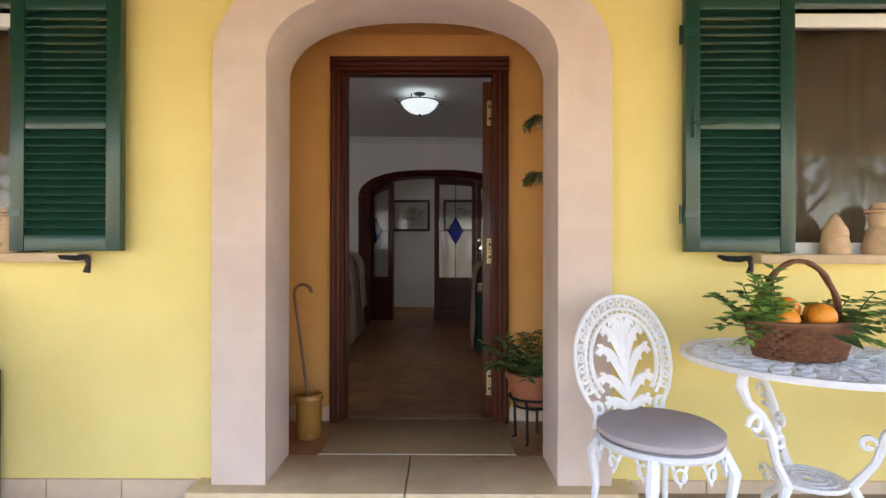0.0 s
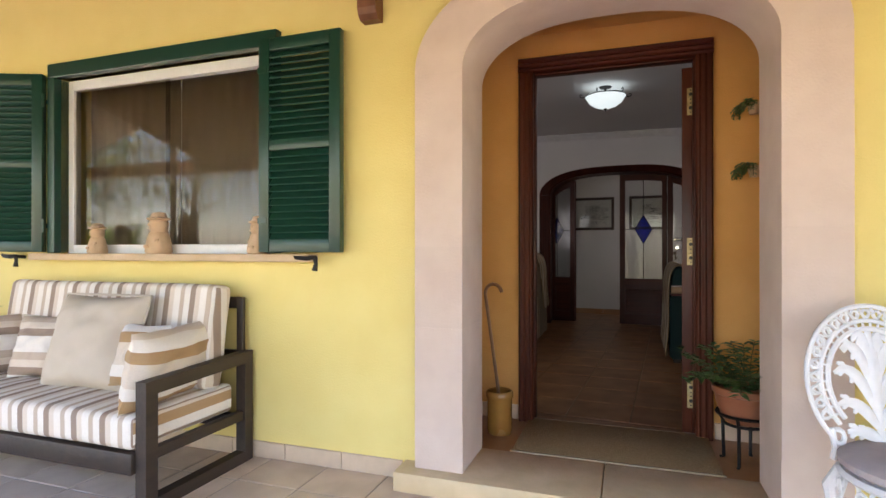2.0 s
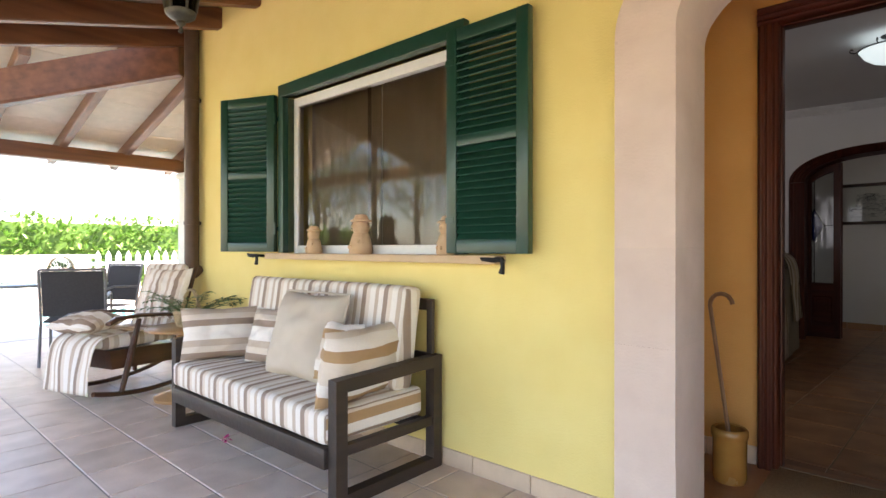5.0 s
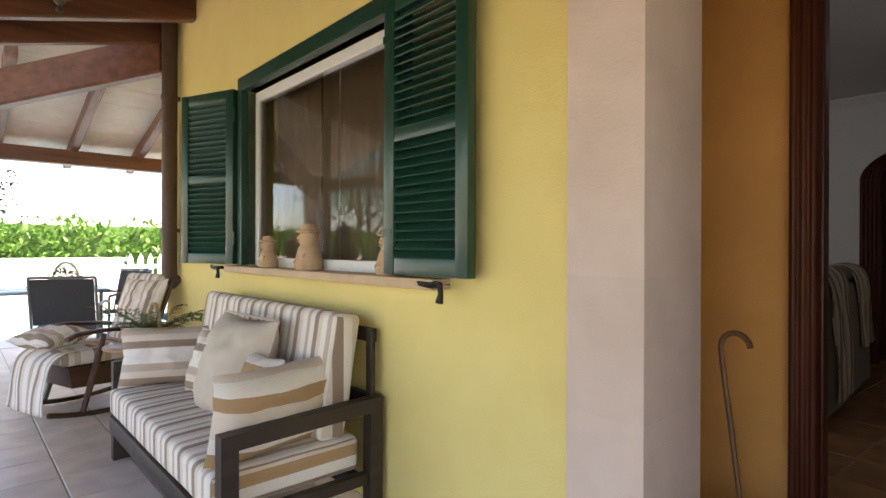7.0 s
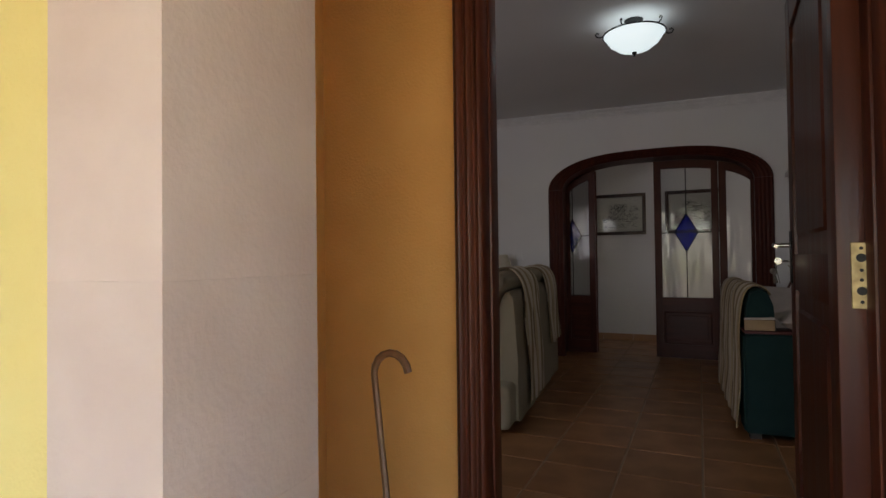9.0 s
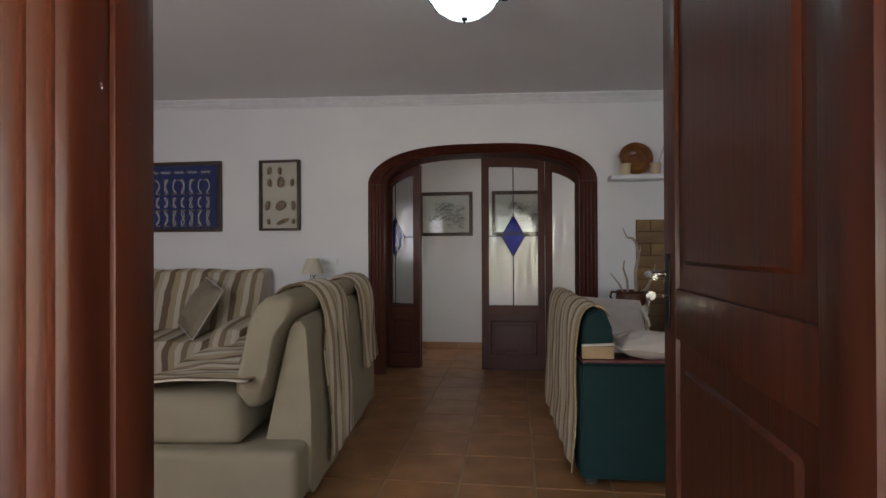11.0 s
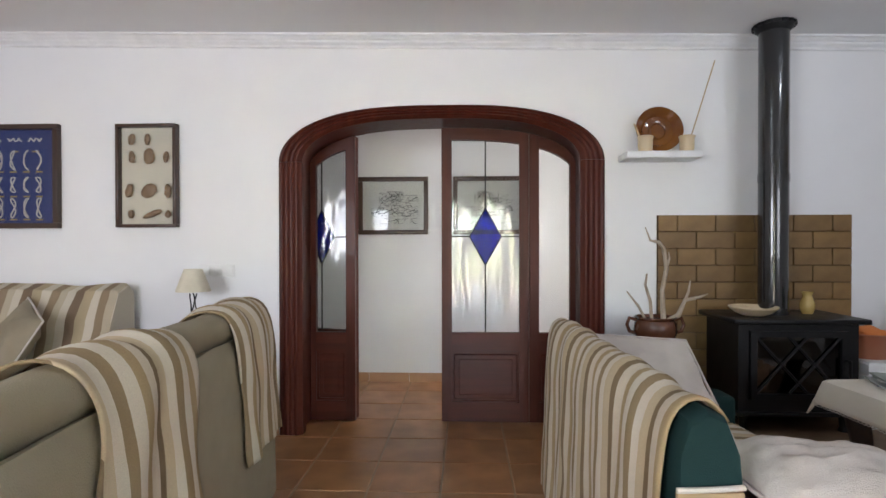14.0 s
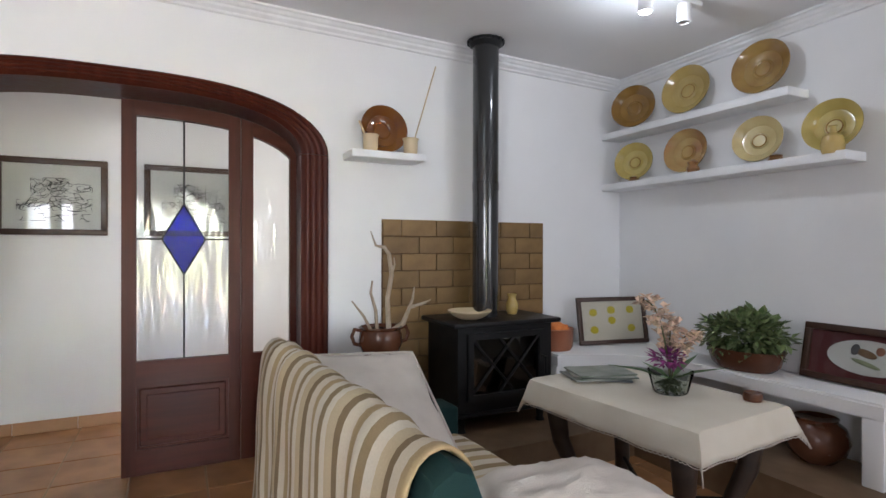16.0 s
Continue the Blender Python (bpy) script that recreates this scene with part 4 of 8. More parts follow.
def drape(profile, y0, y1, n=40, fold=0.012, freq=22.0, seed=0.0, ragged=0.02):
    """A cloth laid over a profile in x and z, drawn along y, with soft folds."""
    pts = []
    for (ax, az), (bx, bz) in zip(profile, profile[1:]):
        k = max(2, int(math.hypot(bx - ax, bz - az) / 0.03))
        pts += [(ax + (bx - ax) * i / k, az + (bz - az) * i / k) for i in range(k)]
    pts.append(profile[-1])
    # soften the corners of the profile
    for _ in range(3):
        pts = [pts[0]] + [((a[0] + 2 * b[0] + c[0]) / 4, (a[1] + 2 * b[1] + c[1]) / 4) for a, b, c in zip(pts, pts[1:], pts[2:])] + [pts[-1]]
    bm = bm_new()
    rows = []
    m = len(pts)
    for i, (x, z) in enumerate(pts):
        a, c = pts[max(0, i - 1)], pts[min(m - 1, i + 1)]
        t = Vector((c[0] - a[0], 0, c[1] - a[1])).normalized()
        nr = Vector((t.z, 0, -t.x))
        row = []
        for j in range(n + 1):
            y = y0 + (y1 - y0) * j / n
            f = fold * (0.6 * math.sin(freq * y + seed + 1.5 * noise.noise(Vector((x * 2, y * 3, z * 2 + seed)))) + noise.noise(Vector((x * 5 + seed, y * 9, z * 4))))
            p = Vector((x, y + ragged * noise.noise(Vector((x * 3, seed + j * 0.0, z * 3))), z)) + nr * f
            row.append(bm.verts.new(p))
        rows.append(row)
    for a, b in zip(rows, rows[1:]):
        for j in range(n):
            bm.faces.new((a[j], a[j + 1], b[j + 1], b[j]))
    return bm


def cloth_part(name, bm, material, parent, label="", th=0.008):
    o = part(name, bm, material, parent, label)
    s = o.modifiers.new("thick", "SOLIDIFY")
    s.thickness, s.offset = th, 0
    return o


# ---- porch roof ----
SL = 0.27
for k, u in enumerate([-4.38, -3.80, -3.20, -2.60, -1.99, -1.15, 1.9, 2.6, 3.3, 4.0, 4.7]):
    bm = bm_new()
    sweep(bm, [[(a, v, 2.89 + SL * (v - 0.1) + z) for a, z in ((-0.045, 0.012), (-0.033, 0), (0.033, 0), (0.045, 0.012), (0.045, 0.16), (-0.045, 0.16))] for v in (-2.95, -1.5, 0.073)])
    solo("rafter", bm, M_BEAM, FACADE @ pose(u, 0, 0), "dark stained pine rafter of the porch roof", "beam", "porch rafters", "structure")
for k, u in enumerate([-0.32, 0.40, 1.12]):
    bm = bm_new()
    sweep(bm, [[(a, v, 2.89 + SL * (v - 0.1) + z) for a, z in ((-0.045, 0.012), (-0.033, 0), (0.033, 0), (0.045, 0.012), (0.045, 0.16), (-0.045, 0.16))] for v in (-2.95, -1.5, 0.073)])
    solo("rafter", bm, M_BEAM, FACADE @ pose(u, 0, 0), "dark stained pine rafter of the porch roof", "beam", "porch rafters", "structure")
for a, b in (((-4.40, 0.02), (-7.00, -2.58)),):
    d = Vector((b[0] - a[0], b[1] - a[1], 0)).normalized()
    sd = Vector((-d.y, d.x, 0)) * 0.06
    secs = []
    for p, z in ((a, 2.62), (b, 2.62 - SL * 2.6)):
        c = Vector((p[0], p[1], z))
        secs.append([c - sd + Vector((0, 0, 0.02)), c - sd * 0.7, c + sd * 0.7, c + sd + Vector((0, 0, 0.02)), c + sd + Vector((0, 0, 0.30)), c - sd + Vector((0, 0, 0.30))])
    bm = bm_new()
    sweep(bm, secs)
    solo("hip_beam", bm, M_BEAM, FACADE, "deep dark stained hip beam at the porch corner", "beam", "", "structure")
for v in [-0.9, -0.2, 0.5, 1.2, 1.9, 2.6, 3.3, 4.0, 4.7, 5.4]:
    us = max(-4.52 + min(0, v), -7.2)
    bm = bm_new()
    sweep(bm, [[(u, a, 2.95 + SL * (u + 4.85) + z) for a, z in ((-0.045, 0.01), (-0.035, 0), (0.035, 0), (0.045, 0.01), (0.045, 0.13), (-0.045, 0.13))] for u in (-7.75, us)])
    solo("rafter", bm, M_BEAM_X, FACADE @ pose(0, v, 0), "weathered brown pine rafter over the side porch", "beam", "side porch rafters", "structure")
bm = bm_new()
prism(bm, [(-3.0, 3.07 + SL * -3.1), (0.073, 3.07 - SL * 0.027), (0.073, 3.13), (-3.0, 3.13 + SL * -3.1)], "x", -4.47, 6.1)
structure("ceiling_porch", bm, M_BEAM_X, FACADE, "brown boarded soffit of the porch roof")
bm = bm_new()
for k in range(10):
    u0, u1 = -7.9 + k * 0.34, -7.9 + (k + 1) * 0.34 - 0.006
    z0, z1 = 3.085 + SL * (u0 + 4.85), 3.085 + SL * (u1 + 4.85)
    prism(bm, [(u0, z0), (u1, z1), (u1, z1 + 0.05), (u0, z0 + 0.05)], "y", -3.2, 6.0)
structure("ceiling_side_porch", bm, M_BOARDS, FACADE, "cream boarded soffit of the side porch")
bm = bm_new()
box(bm, -7.39, -7.22, -3.0, 6.0, 2.16, 2.33, 0.01)
solo("eave_beam", bm, M_BEAM, FACADE, "dark stained eave beam on white columns", "beam", "eave beams", "structure")
bm = bm_new()
box(bm, -7.2, 6.1, -2.85, -2.69, 2.05, 2.2, 0.01)
solo("eave_beam", bm, M_BEAM_X, FACADE, "dark stained eave beam on white columns", "beam", "eave beams", "structure")
M_COLUMN = mat("whitewashed_column", (0.74, 0.66, 0.56), 0.85, scale=6, bump=0.2, stain=0.15)
for u, v, h in ((-7.3, 1.35, 2.16), (-7.3, 5.0, 2.16), (-7.3, -2.77, 2.05), (5.6, -2.77, 2.05)):
    bm = bm_new()
    box(bm, -0.13, 0.13, -0.13, 0.13, 0, h, 0.01)
    box(bm, -0.16, 0.16, -0.16, 0.16, h - 0.08, h - 0.002, 0.01)
    solo("column", bm, M_COLUMN, FACADE @ pose(u, v, 0), "whitewashed square porch column", "column", "porch columns", "structure")
# corbel on the wall beside the doorway
bm = bm_new()
prism(bm, [(0, 2.19), (-0.05, 2.19), (-0.075, 2.21), (-0.085, 2.24), (-0.085, 2.80), (0, 2.83)], "x", -0.048, 0.048)
solo("corbel", bm, M_BEAM, FACADE @ pose(-0.665, YV - 0.002, 0), "dark stained wooden corbel on the yellow wall", "corbel", "", "structure", False)
# downpipe
M_PIPE = mat("brown_zinc_pipe", (0.085, 0.05, 0.035), 0.5, 0.2, scale=20, mix=0.8)
pipe = thing("downpipe", FACADE @ pose(-4.15, 0.0, 0), "brown painted downpipe at the house corner", "downpipe")
bm = bm_new()
tube(bm, [(0, 0, 3.0), (0, 0, 0.98), (0, 0.01, 0.93), (0.0, 0.06, 0.89)], 0.058, 14)
part("pipe", bm, M_PIPE, pipe)
for z in (1.3, 2.35):
    bm = bm_new()
    cyl(bm, 0, 0, z, z + 0.03, 0.064, seg=16)
    box(bm, -0.012, 0.012, 0.045, 0.076, z, z + 0.03)
    part("bracket", bm, M_PIPE, pipe)

# hanging lantern
lan = thing("lantern", FACADE @ pose(-1.99, -0.98, 2.05), "verdigris iron porch lantern with frosted panes", "lantern")
M_VERD = mat("aged_bronze", (0.06, 0.055, 0.042), 0.5, 0.5, color2=(0.11, 0.11, 0.09), scale=30, mix=1)
M_FROST = glass("lantern_glass", (0.75, 0.74, 0.68), 0.3, 0.7, 0.0, 12.0, (1, 1, 1), 1.08)
bm = bm_new()
lathe(bm, [(0, 0), (0.012, 0.01), (0.006, 0.03), (0.02, 0.045), (0.02, 0.055), (0.05, 0.07), (0.062, 0.08), (0.066, 0.095), (0.058, 0.10)], 12)
part("base", bm, M_VERD, lan)
for k in range(6):
    a = k * math.pi / 3
    bm = bm_new()
    tube(bm, [(0.060 * math.cos(a), 0.060 * math.sin(a), 0.095), (0.105 * math.cos(a), 0.105 * math.sin(a), 0.33)], 0.006, 6)
    part("bar", bm, M_VERD, lan)
    b = a + math.pi / 3
    bm = bm_new()
    q = [Vector((r * math.cos(t), r * math.sin(t), z)) for r, t, z in ((0.058, a, 0.098), (0.058, b, 0.098), (0.102, b, 0.328), (0.102, a, 0.328))]
    vs = [bm.verts.new(p) for p in q] + [bm.verts.new(p * 0.97) for p in q]
    for f in ((0, 1, 2, 3), (7, 6, 5, 4), (0, 4, 5, 1), (1, 5, 6, 2), (2, 6, 7, 3), (3, 7, 4, 0)):
        bm.faces.new([vs[i] for i in f])
    part("pane", bm, M_FROST, lan, "", False)
bm = bm_new()
lathe(bm, [(0.115, 0.33), (0.125, 0.34), (0.11, 0.36), (0.06, 0.43), (0.02, 0.45), (0.012, 0.47)], 12)
part("cap", bm, M_VERD, lan)
bm = bm_new()
tube(bm, [(0, 0, 0.46), (0, 0, 0.575)], 0.006, 6)
part("rod", bm, M_VERD, lan)

# ---- garden sofa ----
sofa = thing("garden_sofa", FACADE @ pose(-2.18, -0.29, 0), "dark wooden garden sofa with striped cushions by the wall", "sofa")
HW = 0.80
for sx in (-1, 1):
    bm = bm_new()
    x0, x1 = (sx * HW - 0.028, sx * HW + 0.028)
    outer = [(-0.325, 0.0), (0.335, 0.0), (0.335, 0.565), (-0.325, 0.545)]
    inner = [(-0.265, 0.055), (0.275, 0.055), (0.275, 0.505), (-0.265, 0.490)]
    for i in range(4):
        o1, o2, i1, i2 = outer[i], outer[(i + 1) % 4], inner[i], inner[(i + 1) % 4]
        prism(bm, [o1, o2, i2, i1], "x", x0, x1)
    bmesh.ops.remove_doubles(bm, verts=bm.verts, dist=0.0005)
    part("side_frame", bm, M_DARKWOOD, sofa, "dark brown squared side frame", False)
    bm = bm_new()
    box(bm, x0 + 0.008, x1 - 0.008, -0.264, 0.274, 0.215, 0.262, 0.004)
    part("side_rail", bm, M_DARKWOOD, sofa)
bm = bm_new()
box(bm, -HW + 0.03, HW - 0.03, -0.345, -0.30, 0.165, 0.255, 0.006)
part("front_rail", bm, M_DARKWOOD, sofa)
bm = bm_new()
box(bm, -HW + 0.03, HW - 0.03, 0.22, 0.26, 0.19, 0.255, 0.006)
part("back_rail", bm, M_DARKWOOD, sofa)
bm = bm_new()
for z0, z1 in ((0.5, 0.56), (0.78, 0.84)):
    box(bm, -HW + 0.03, HW - 0.03, 0.325, 0.345, z0, z1, 0.004)
for x in (-0.77, -0.26, 0.26, 0.77):
    box(bm, x - 0.02, x + 0.02, 0.302, 0.324, 0.2, 0.84, 0.003)
part("back_frame", bm, M_DARKWOOD, sofa)
for k in range(9):
    bm = bm_new()
    box(bm, -0.76 + k * 0.17, -0.76 + k * 0.17 + 0.07, -0.30, 0.22, 0.245, 0.262, 0.003)
    part("slat", bm, M_DARKWOOD, sofa)
def end_faces(o, material):
    """Gives the short ends of a cushion cloth cut the other way."""
    o.data.materials.append(material)
    for p in o.data.polygons:
        if abs(p.normal.x) > 0.75:
            p.material_index = 1


S_END = striped("garden_stripe_end", [(0.3, PALE), (0.62, TAN), (0.8, CREAM), (1.0, TAUPE)], 0.145, 2, 0.9, 0.004)
S_ENDB = striped("garden_stripe_back_end", [(0.34, TAUPE), (0.62, PALE), (1.0, CREAM)], 0.15, 1, 0.9, 0.004)
end_faces(part("seat_cushion", soft_block(bm_new(), -HW + 0.03, HW - 0.03, -0.345, 0.26, 0.263, 0.405, 0.028, 0.012), S_X, sofa, "striped seat cushion"), S_END)
bm = bm_new()
soft_block(bm, -HW + 0.055, HW - 0.058, -0.07, 0.07, 0, 0.52, 0.035, 0.0, 4)
bmesh.ops.transform(bm, matrix=pose(0, 0.145, 0.395, -9, 0, 0), verts=bm.verts)
end_faces(part("back_cushion", bm, S_X, sofa, "striped back cushion"), S_ENDB)
G = "cushions on the garden sofa"
SM = FACADE @ pose(-2.18, -0.29, 0)
make_pillow("cushion", SM @ pose(-0.67, -0.07, 0.565, 78, 0, 66), 0.50, 0.33, 0.16, S_Y, "striped cream and taupe cushion on the garden sofa", G, 1)
make_pillow("cushion", SM @ pose(-0.27, 0.03, 0.575, 72, 0, 12), 0.36, 0.34, 0.13, S_Y, "striped cream and taupe cushion on the garden sofa", G, 2)
make_pillow("cushion", SM @ pose(0.16, -0.02, 0.63, 72, 0, 3), 0.54, 0.48, 0.23, M_CREAM, "plain cream cushion with frilled edge on the garden sofa", G, 3, M_CREAM)
make_pillow("cushion", SM @ pose(0.50, -0.06, 0.59, 72, 0, 4), 0.28, 0.30, 0.12, S_TAN, "small striped cushion on the garden sofa", G, 4)
make_pillow("cushion", SM @ pose(0.675, -0.06, 0.565, 78, 0, -80), 0.56, 0.36, 0.19, S_TAN, "tan and cream striped cushion on the garden sofa", G, 5)
# fallen blossom
bm = bush(random.Random(3), (0, 0, 0.012), (0.025, 0.018, 0.012), 16, 0.025, 0.018)
solo("blossom", bm, mat("magenta_petal", (0.55, 0.02, 0.16), 0.6), FACADE @ pose(-2.50, -0.52, 0), "fallen magenta bougainvillea blossom on the paving", "blossom")

# ---- rocking chair ----
rc = thing("rocking_chair", FACADE @ pose(-4.24, -0.46, 0, 0, 0, 17), "dark wooden rocking chair with striped cushions", "rocking chair")
for sx in (-0.27, 0.27):
    bm = bm_new()
    pts = [(sx, y, 0.02 + 0.16 * (y / 0.5) ** 2 * 0.45) for y in [-0.45 + 0.95 * k / 14 for k in range(15)]]
    tube(bm, pts, 0.018, 8)
    part("runner", bm, M_ROCKWOOD, rc)
    bm = bm_new()
    tube(bm, [(sx, -0.24, 0.05), (sx, -0.17, 0.30), (sx, -0.10, 0.57)], [0.018, 0.024, 0.018], 8)
    part("front_leg", bm, M_ROCKWOOD, rc)
    bm = bm_new()
    tube(bm, [(sx, 0.25, 0.06), (sx, 0.22, 0.35), (sx, 0.30, 0.62), (sx, 0.42, 0.95)], [0.018, 0.022, 0.02, 0.015], 8)
    part("back_post", bm, M_ROCKWOOD, rc)
    bm = bm_new()
    sweep(bm, [[(sx + a, y, z + b) for a, b in ((-0.028, -0.012), (0.028, -0.012), (0.032, 0.004), (0.02, 0.014), (-0.02, 0.014), (-0.032, 0.004))] for y, z in ((-0.34, 0.555), (-0.28, 0.585), (-0.1, 0.595), (0.1, 0.58), (0.27, 0.56))])
    part("armrest", bm, M_ROCKWOOD, rc)
bm = bm_new()
prism(bm, [(-0.30, 0.22), (0.24, 0.20), (0.26, 0.34), (-0.32, 0.36)], "x", -0.255, 0.255)
part("seat_frame", bm, M_ROCKWOOD, rc, "", False)
bm = bm_new()
for z in (0.60, 0.75, 0.90):
    box(bm, -0.26, 0.26, 0.30 + 0.36 * (z - 0.6), 0.325 + 0.36 * (z - 0.6), z, z + 0.05)
part("back_slats", bm, M_ROCKWOOD, rc)
part("seat_cushion", soft_block(bm_new(), -0.25, 0.25, -0.36, 0.24, 0.365, 0.46, 0.03, 0.02), S_Y, rc)
bm = soft_block(bm_new(), -0.24, 0.24, -0.06, 0.06, 0, 0.56, 0.04, 0.0, 7)
bmesh.ops.transform(bm, matrix=pose(0, 0.22, 0.43, -18, 0, 0), verts=bm.verts)
part("back_cushion", bm, S_X, rc)
bm = drape([(0.05, 0.47), (-0.34, 0.475), (-0.44, 0.42), (-0.47, 0.25), (-0.48, 0.07)], -0.25, 0.25, 30, 0.02, 18, 2.0)
bmesh.ops.transform(bm, matrix=pose(0, 0, 0, 0, 0, 90) @ Matrix.Diagonal((1, -1, 1, 1)), verts=bm.verts)
cloth_part("throw", bm, S_X, rc, "striped throw hanging over the seat front")
make_pillow("cushion", rc.matrix_world @ pose(-0.02, -0.30, 0.55, 6, 0, 10), 0.42, 0.36, 0.13, S_Y, "striped cushion lying on the rocking chair", "", 8)
make_pillow("cushion", rc.matrix_world @ pose(0.13, 0.23, 0.73, 68, 0, 12), 0.42, 0.44, 0.12, S_X, "striped cushion leaning on the rocking chair", "", 9)

# ---- round side table with fern basket ----
st = thing("side_table", FACADE @ pose(-3.60, -0.29, 0), "round honey pine side table between the seats", "table")
part("tabletop", lathe(bm_new(), [(0, 0.50), (0.25, 0.50), (0.262, 0.508), (0.262, 0.518), (0.25, 0.526), (0, 0.526)], 40), M_PINE, st)
part("column", lathe(bm_new(), [(0.03, 0.05), (0.045, 0.12), (0.028, 0.22), (0.04, 0.36), (0.06, 0.50)], 20), M_PINE, st)
part("base", lathe(bm_new(), [(0, 0), (0.20, 0), (0.205, 0.02), (0.15, 0.04), (0.05, 0.065), (0.03, 0.07)], 32), M_PINE, st)


def basket(name, m, r0, r1, h, hr, hh, material, label, wales=9, stakes=26):
    """A woven basket with a hooped handle."""
    o = thing(name, m, label, "basket", "")
    bm = bm_new()
    for k in range(wales):
        f = (k + 0.5) / wales
        r = r0 + (r1 - r0) * f
        pts = []
        for j in range(stakes * 2):
            a = math.pi * j / stakes
            rr = r + 0.006 * (1 if (j + k) % 2 else -1)
            pts.append((rr * math.cos(a) * 1.15, rr * math.sin(a) * 0.85, h * f))
        tube(bm, pts, h / wales * 0.52, 5, True)
    part("weave", bm, material, o)
    bm = bm_new()
    for j in range(stakes):
        a = 2 * math.pi * j / stakes
        tube(bm, [(r0 * math.cos(a) * 1.15, r0 * math.sin(a) * 0.85, 0.002), (r1 * math.cos(a) * 1.15, r1 * math.sin(a) * 0.85, h)], 0.004, 5)
    cyl(bm, 0, 0, 0.0, 0.01, r0 * 0.84, seg=24)
    part("stakes", bm, material, o)
    bm = bm_new()
    tube(bm, [(r1 * 1.15 * math.cos(a), r1 * 0.85 * math.sin(a), h) for a in [2 * math.pi * k / 40 for k in range(40)]], 0.011, 7, True)
    part("rim", bm, material, o)
    bm = bm_new()
    for off in (-0.006, 0.006):
        tube(bm, [(hr * math.cos(a), off + 0.004 * math.sin(14 * a + off * 400), h * 0.6 + (hh - h * 0.6) * math.sin(a)) for a in [math.pi * k / 24 for k in range(25)]], 0.008, 6)
    part("handle", bm, material, o)
    return o


bk = basket("basket", FACADE @ pose(-3.58, -0.25, 0.526), 0.10, 0.13, 0.11, 0.14, 0.27, M_STRAW, "pale straw basket with fern on the side table")
r = random.Random(11)
bm, sb = bm_new(), bm_new()
for k in range(26):
    a = r.uniform(0, 6.28)
    d = (math.cos(a), math.sin(a) * 0.8, r.uniform(0.35, 1.2))
    sprig(bm, sb, r, (0.05 * math.cos(a), 0.05 * math.sin(a), 0.08), d, r.uniform(0.26, 0.42), 15, 0.055, 0.014, 0.9)
fern = thing("fern", bk.matrix_world, "green fern fronds arranged in the straw basket", "plant")
part("fronds", bm, M_FERN, fern)
part("stems", sb, M_STEM, fern)

# ---- figurines on the sills ----
def figurine(m, h, cone, label):
    k = h / 0.2
    prof = [(0, 0), (0.045, 0), (0.05, 0.01), (0.046, 0.05), (0.036, 0.095), (0.03, 0.105), (0.034, 0.125), (0.036, 0.145), (0.030, 0.158), (0.044, 0.163), (0.044, 0.169), (0.03, 0.175), (0.024, 0.195), (0, 0.2)]
    if cone:
        prof = [(0, 0), (0.048, 0), (0.052, 0.012), (0.05, 0.06), (0.045, 0.085), (0.048, 0.09), (0.044, 0.12), (0.03, 0.15), (0.014, 0.185), (0, 0.2)]
    bm = bm_new()
    lathe(bm, [(a * k * 1.22, b * k) for a, b in prof], 24)
    for s in (-1, 1):
        lathe(bm, [(0, 0), (0.012 * k, 0.004), (0.010 * k, 0.012), (0, 0.016)], 10, pose(s * 0.043 * k, -0.02 * k, 0.06 * k, 60, 0, s * 30))
    bmesh.ops.create_uvsphere(bm, u_segments=8, v_segments=6, radius=0.007 * k, matrix=Matrix.Translation((0, -0.044 * k, 0.137 * k)))
    tube(bm, [(0.018 * k * math.cos(a), -0.043 * k - 0.004 * abs(math.cos(a)), 0.126 * k + 0.008 * k * math.sin(a)) for a in (3.3, 3.9, 4.7, 5.5, 6.1)], 0.0022 * k, 5)
    for a in (0.5, 1.5):
        bmesh.ops.create_uvsphere(bm, u_segments=8, v_segments=5, radius=0.010 * k, matrix=Matrix.Translation((0.014 * k * (1 if a > 1 else -1), -0.055 * k, 0.035 * k)))
    solo("figurine", bm, M_CLAY, m, label, "figurine", "clay figurines on the sills")


ZF = WZ0 + 0.008
figurine(FACADE @ pose(-2.0, 0.055, ZF, 0, 0, -25), 0.235, False, "clay candle-holder figure with a brimmed hat on the sill")
figurine(FACADE @ pose(-2.47, 0.055, ZF, 0, 0, -25), 0.18, False, "small clay candle-holder figure on the sill")
figurine(FACADE @ pose(-1.325, 0.058, ZF, 0, 0, -10), 0.20, False, "clay candle-holder figure half hidden by the shutter")
figurine(FACADE @ pose(2.25, 0.055, ZF, 0, 0, 20), 0.178, True, "pointed clay candle-holder figure on the sill")
figurine(FACADE @ pose(2.45, 0.055, ZF, 0, 0, 20), 0.225, False, "clay candle-holder figure on the sill")

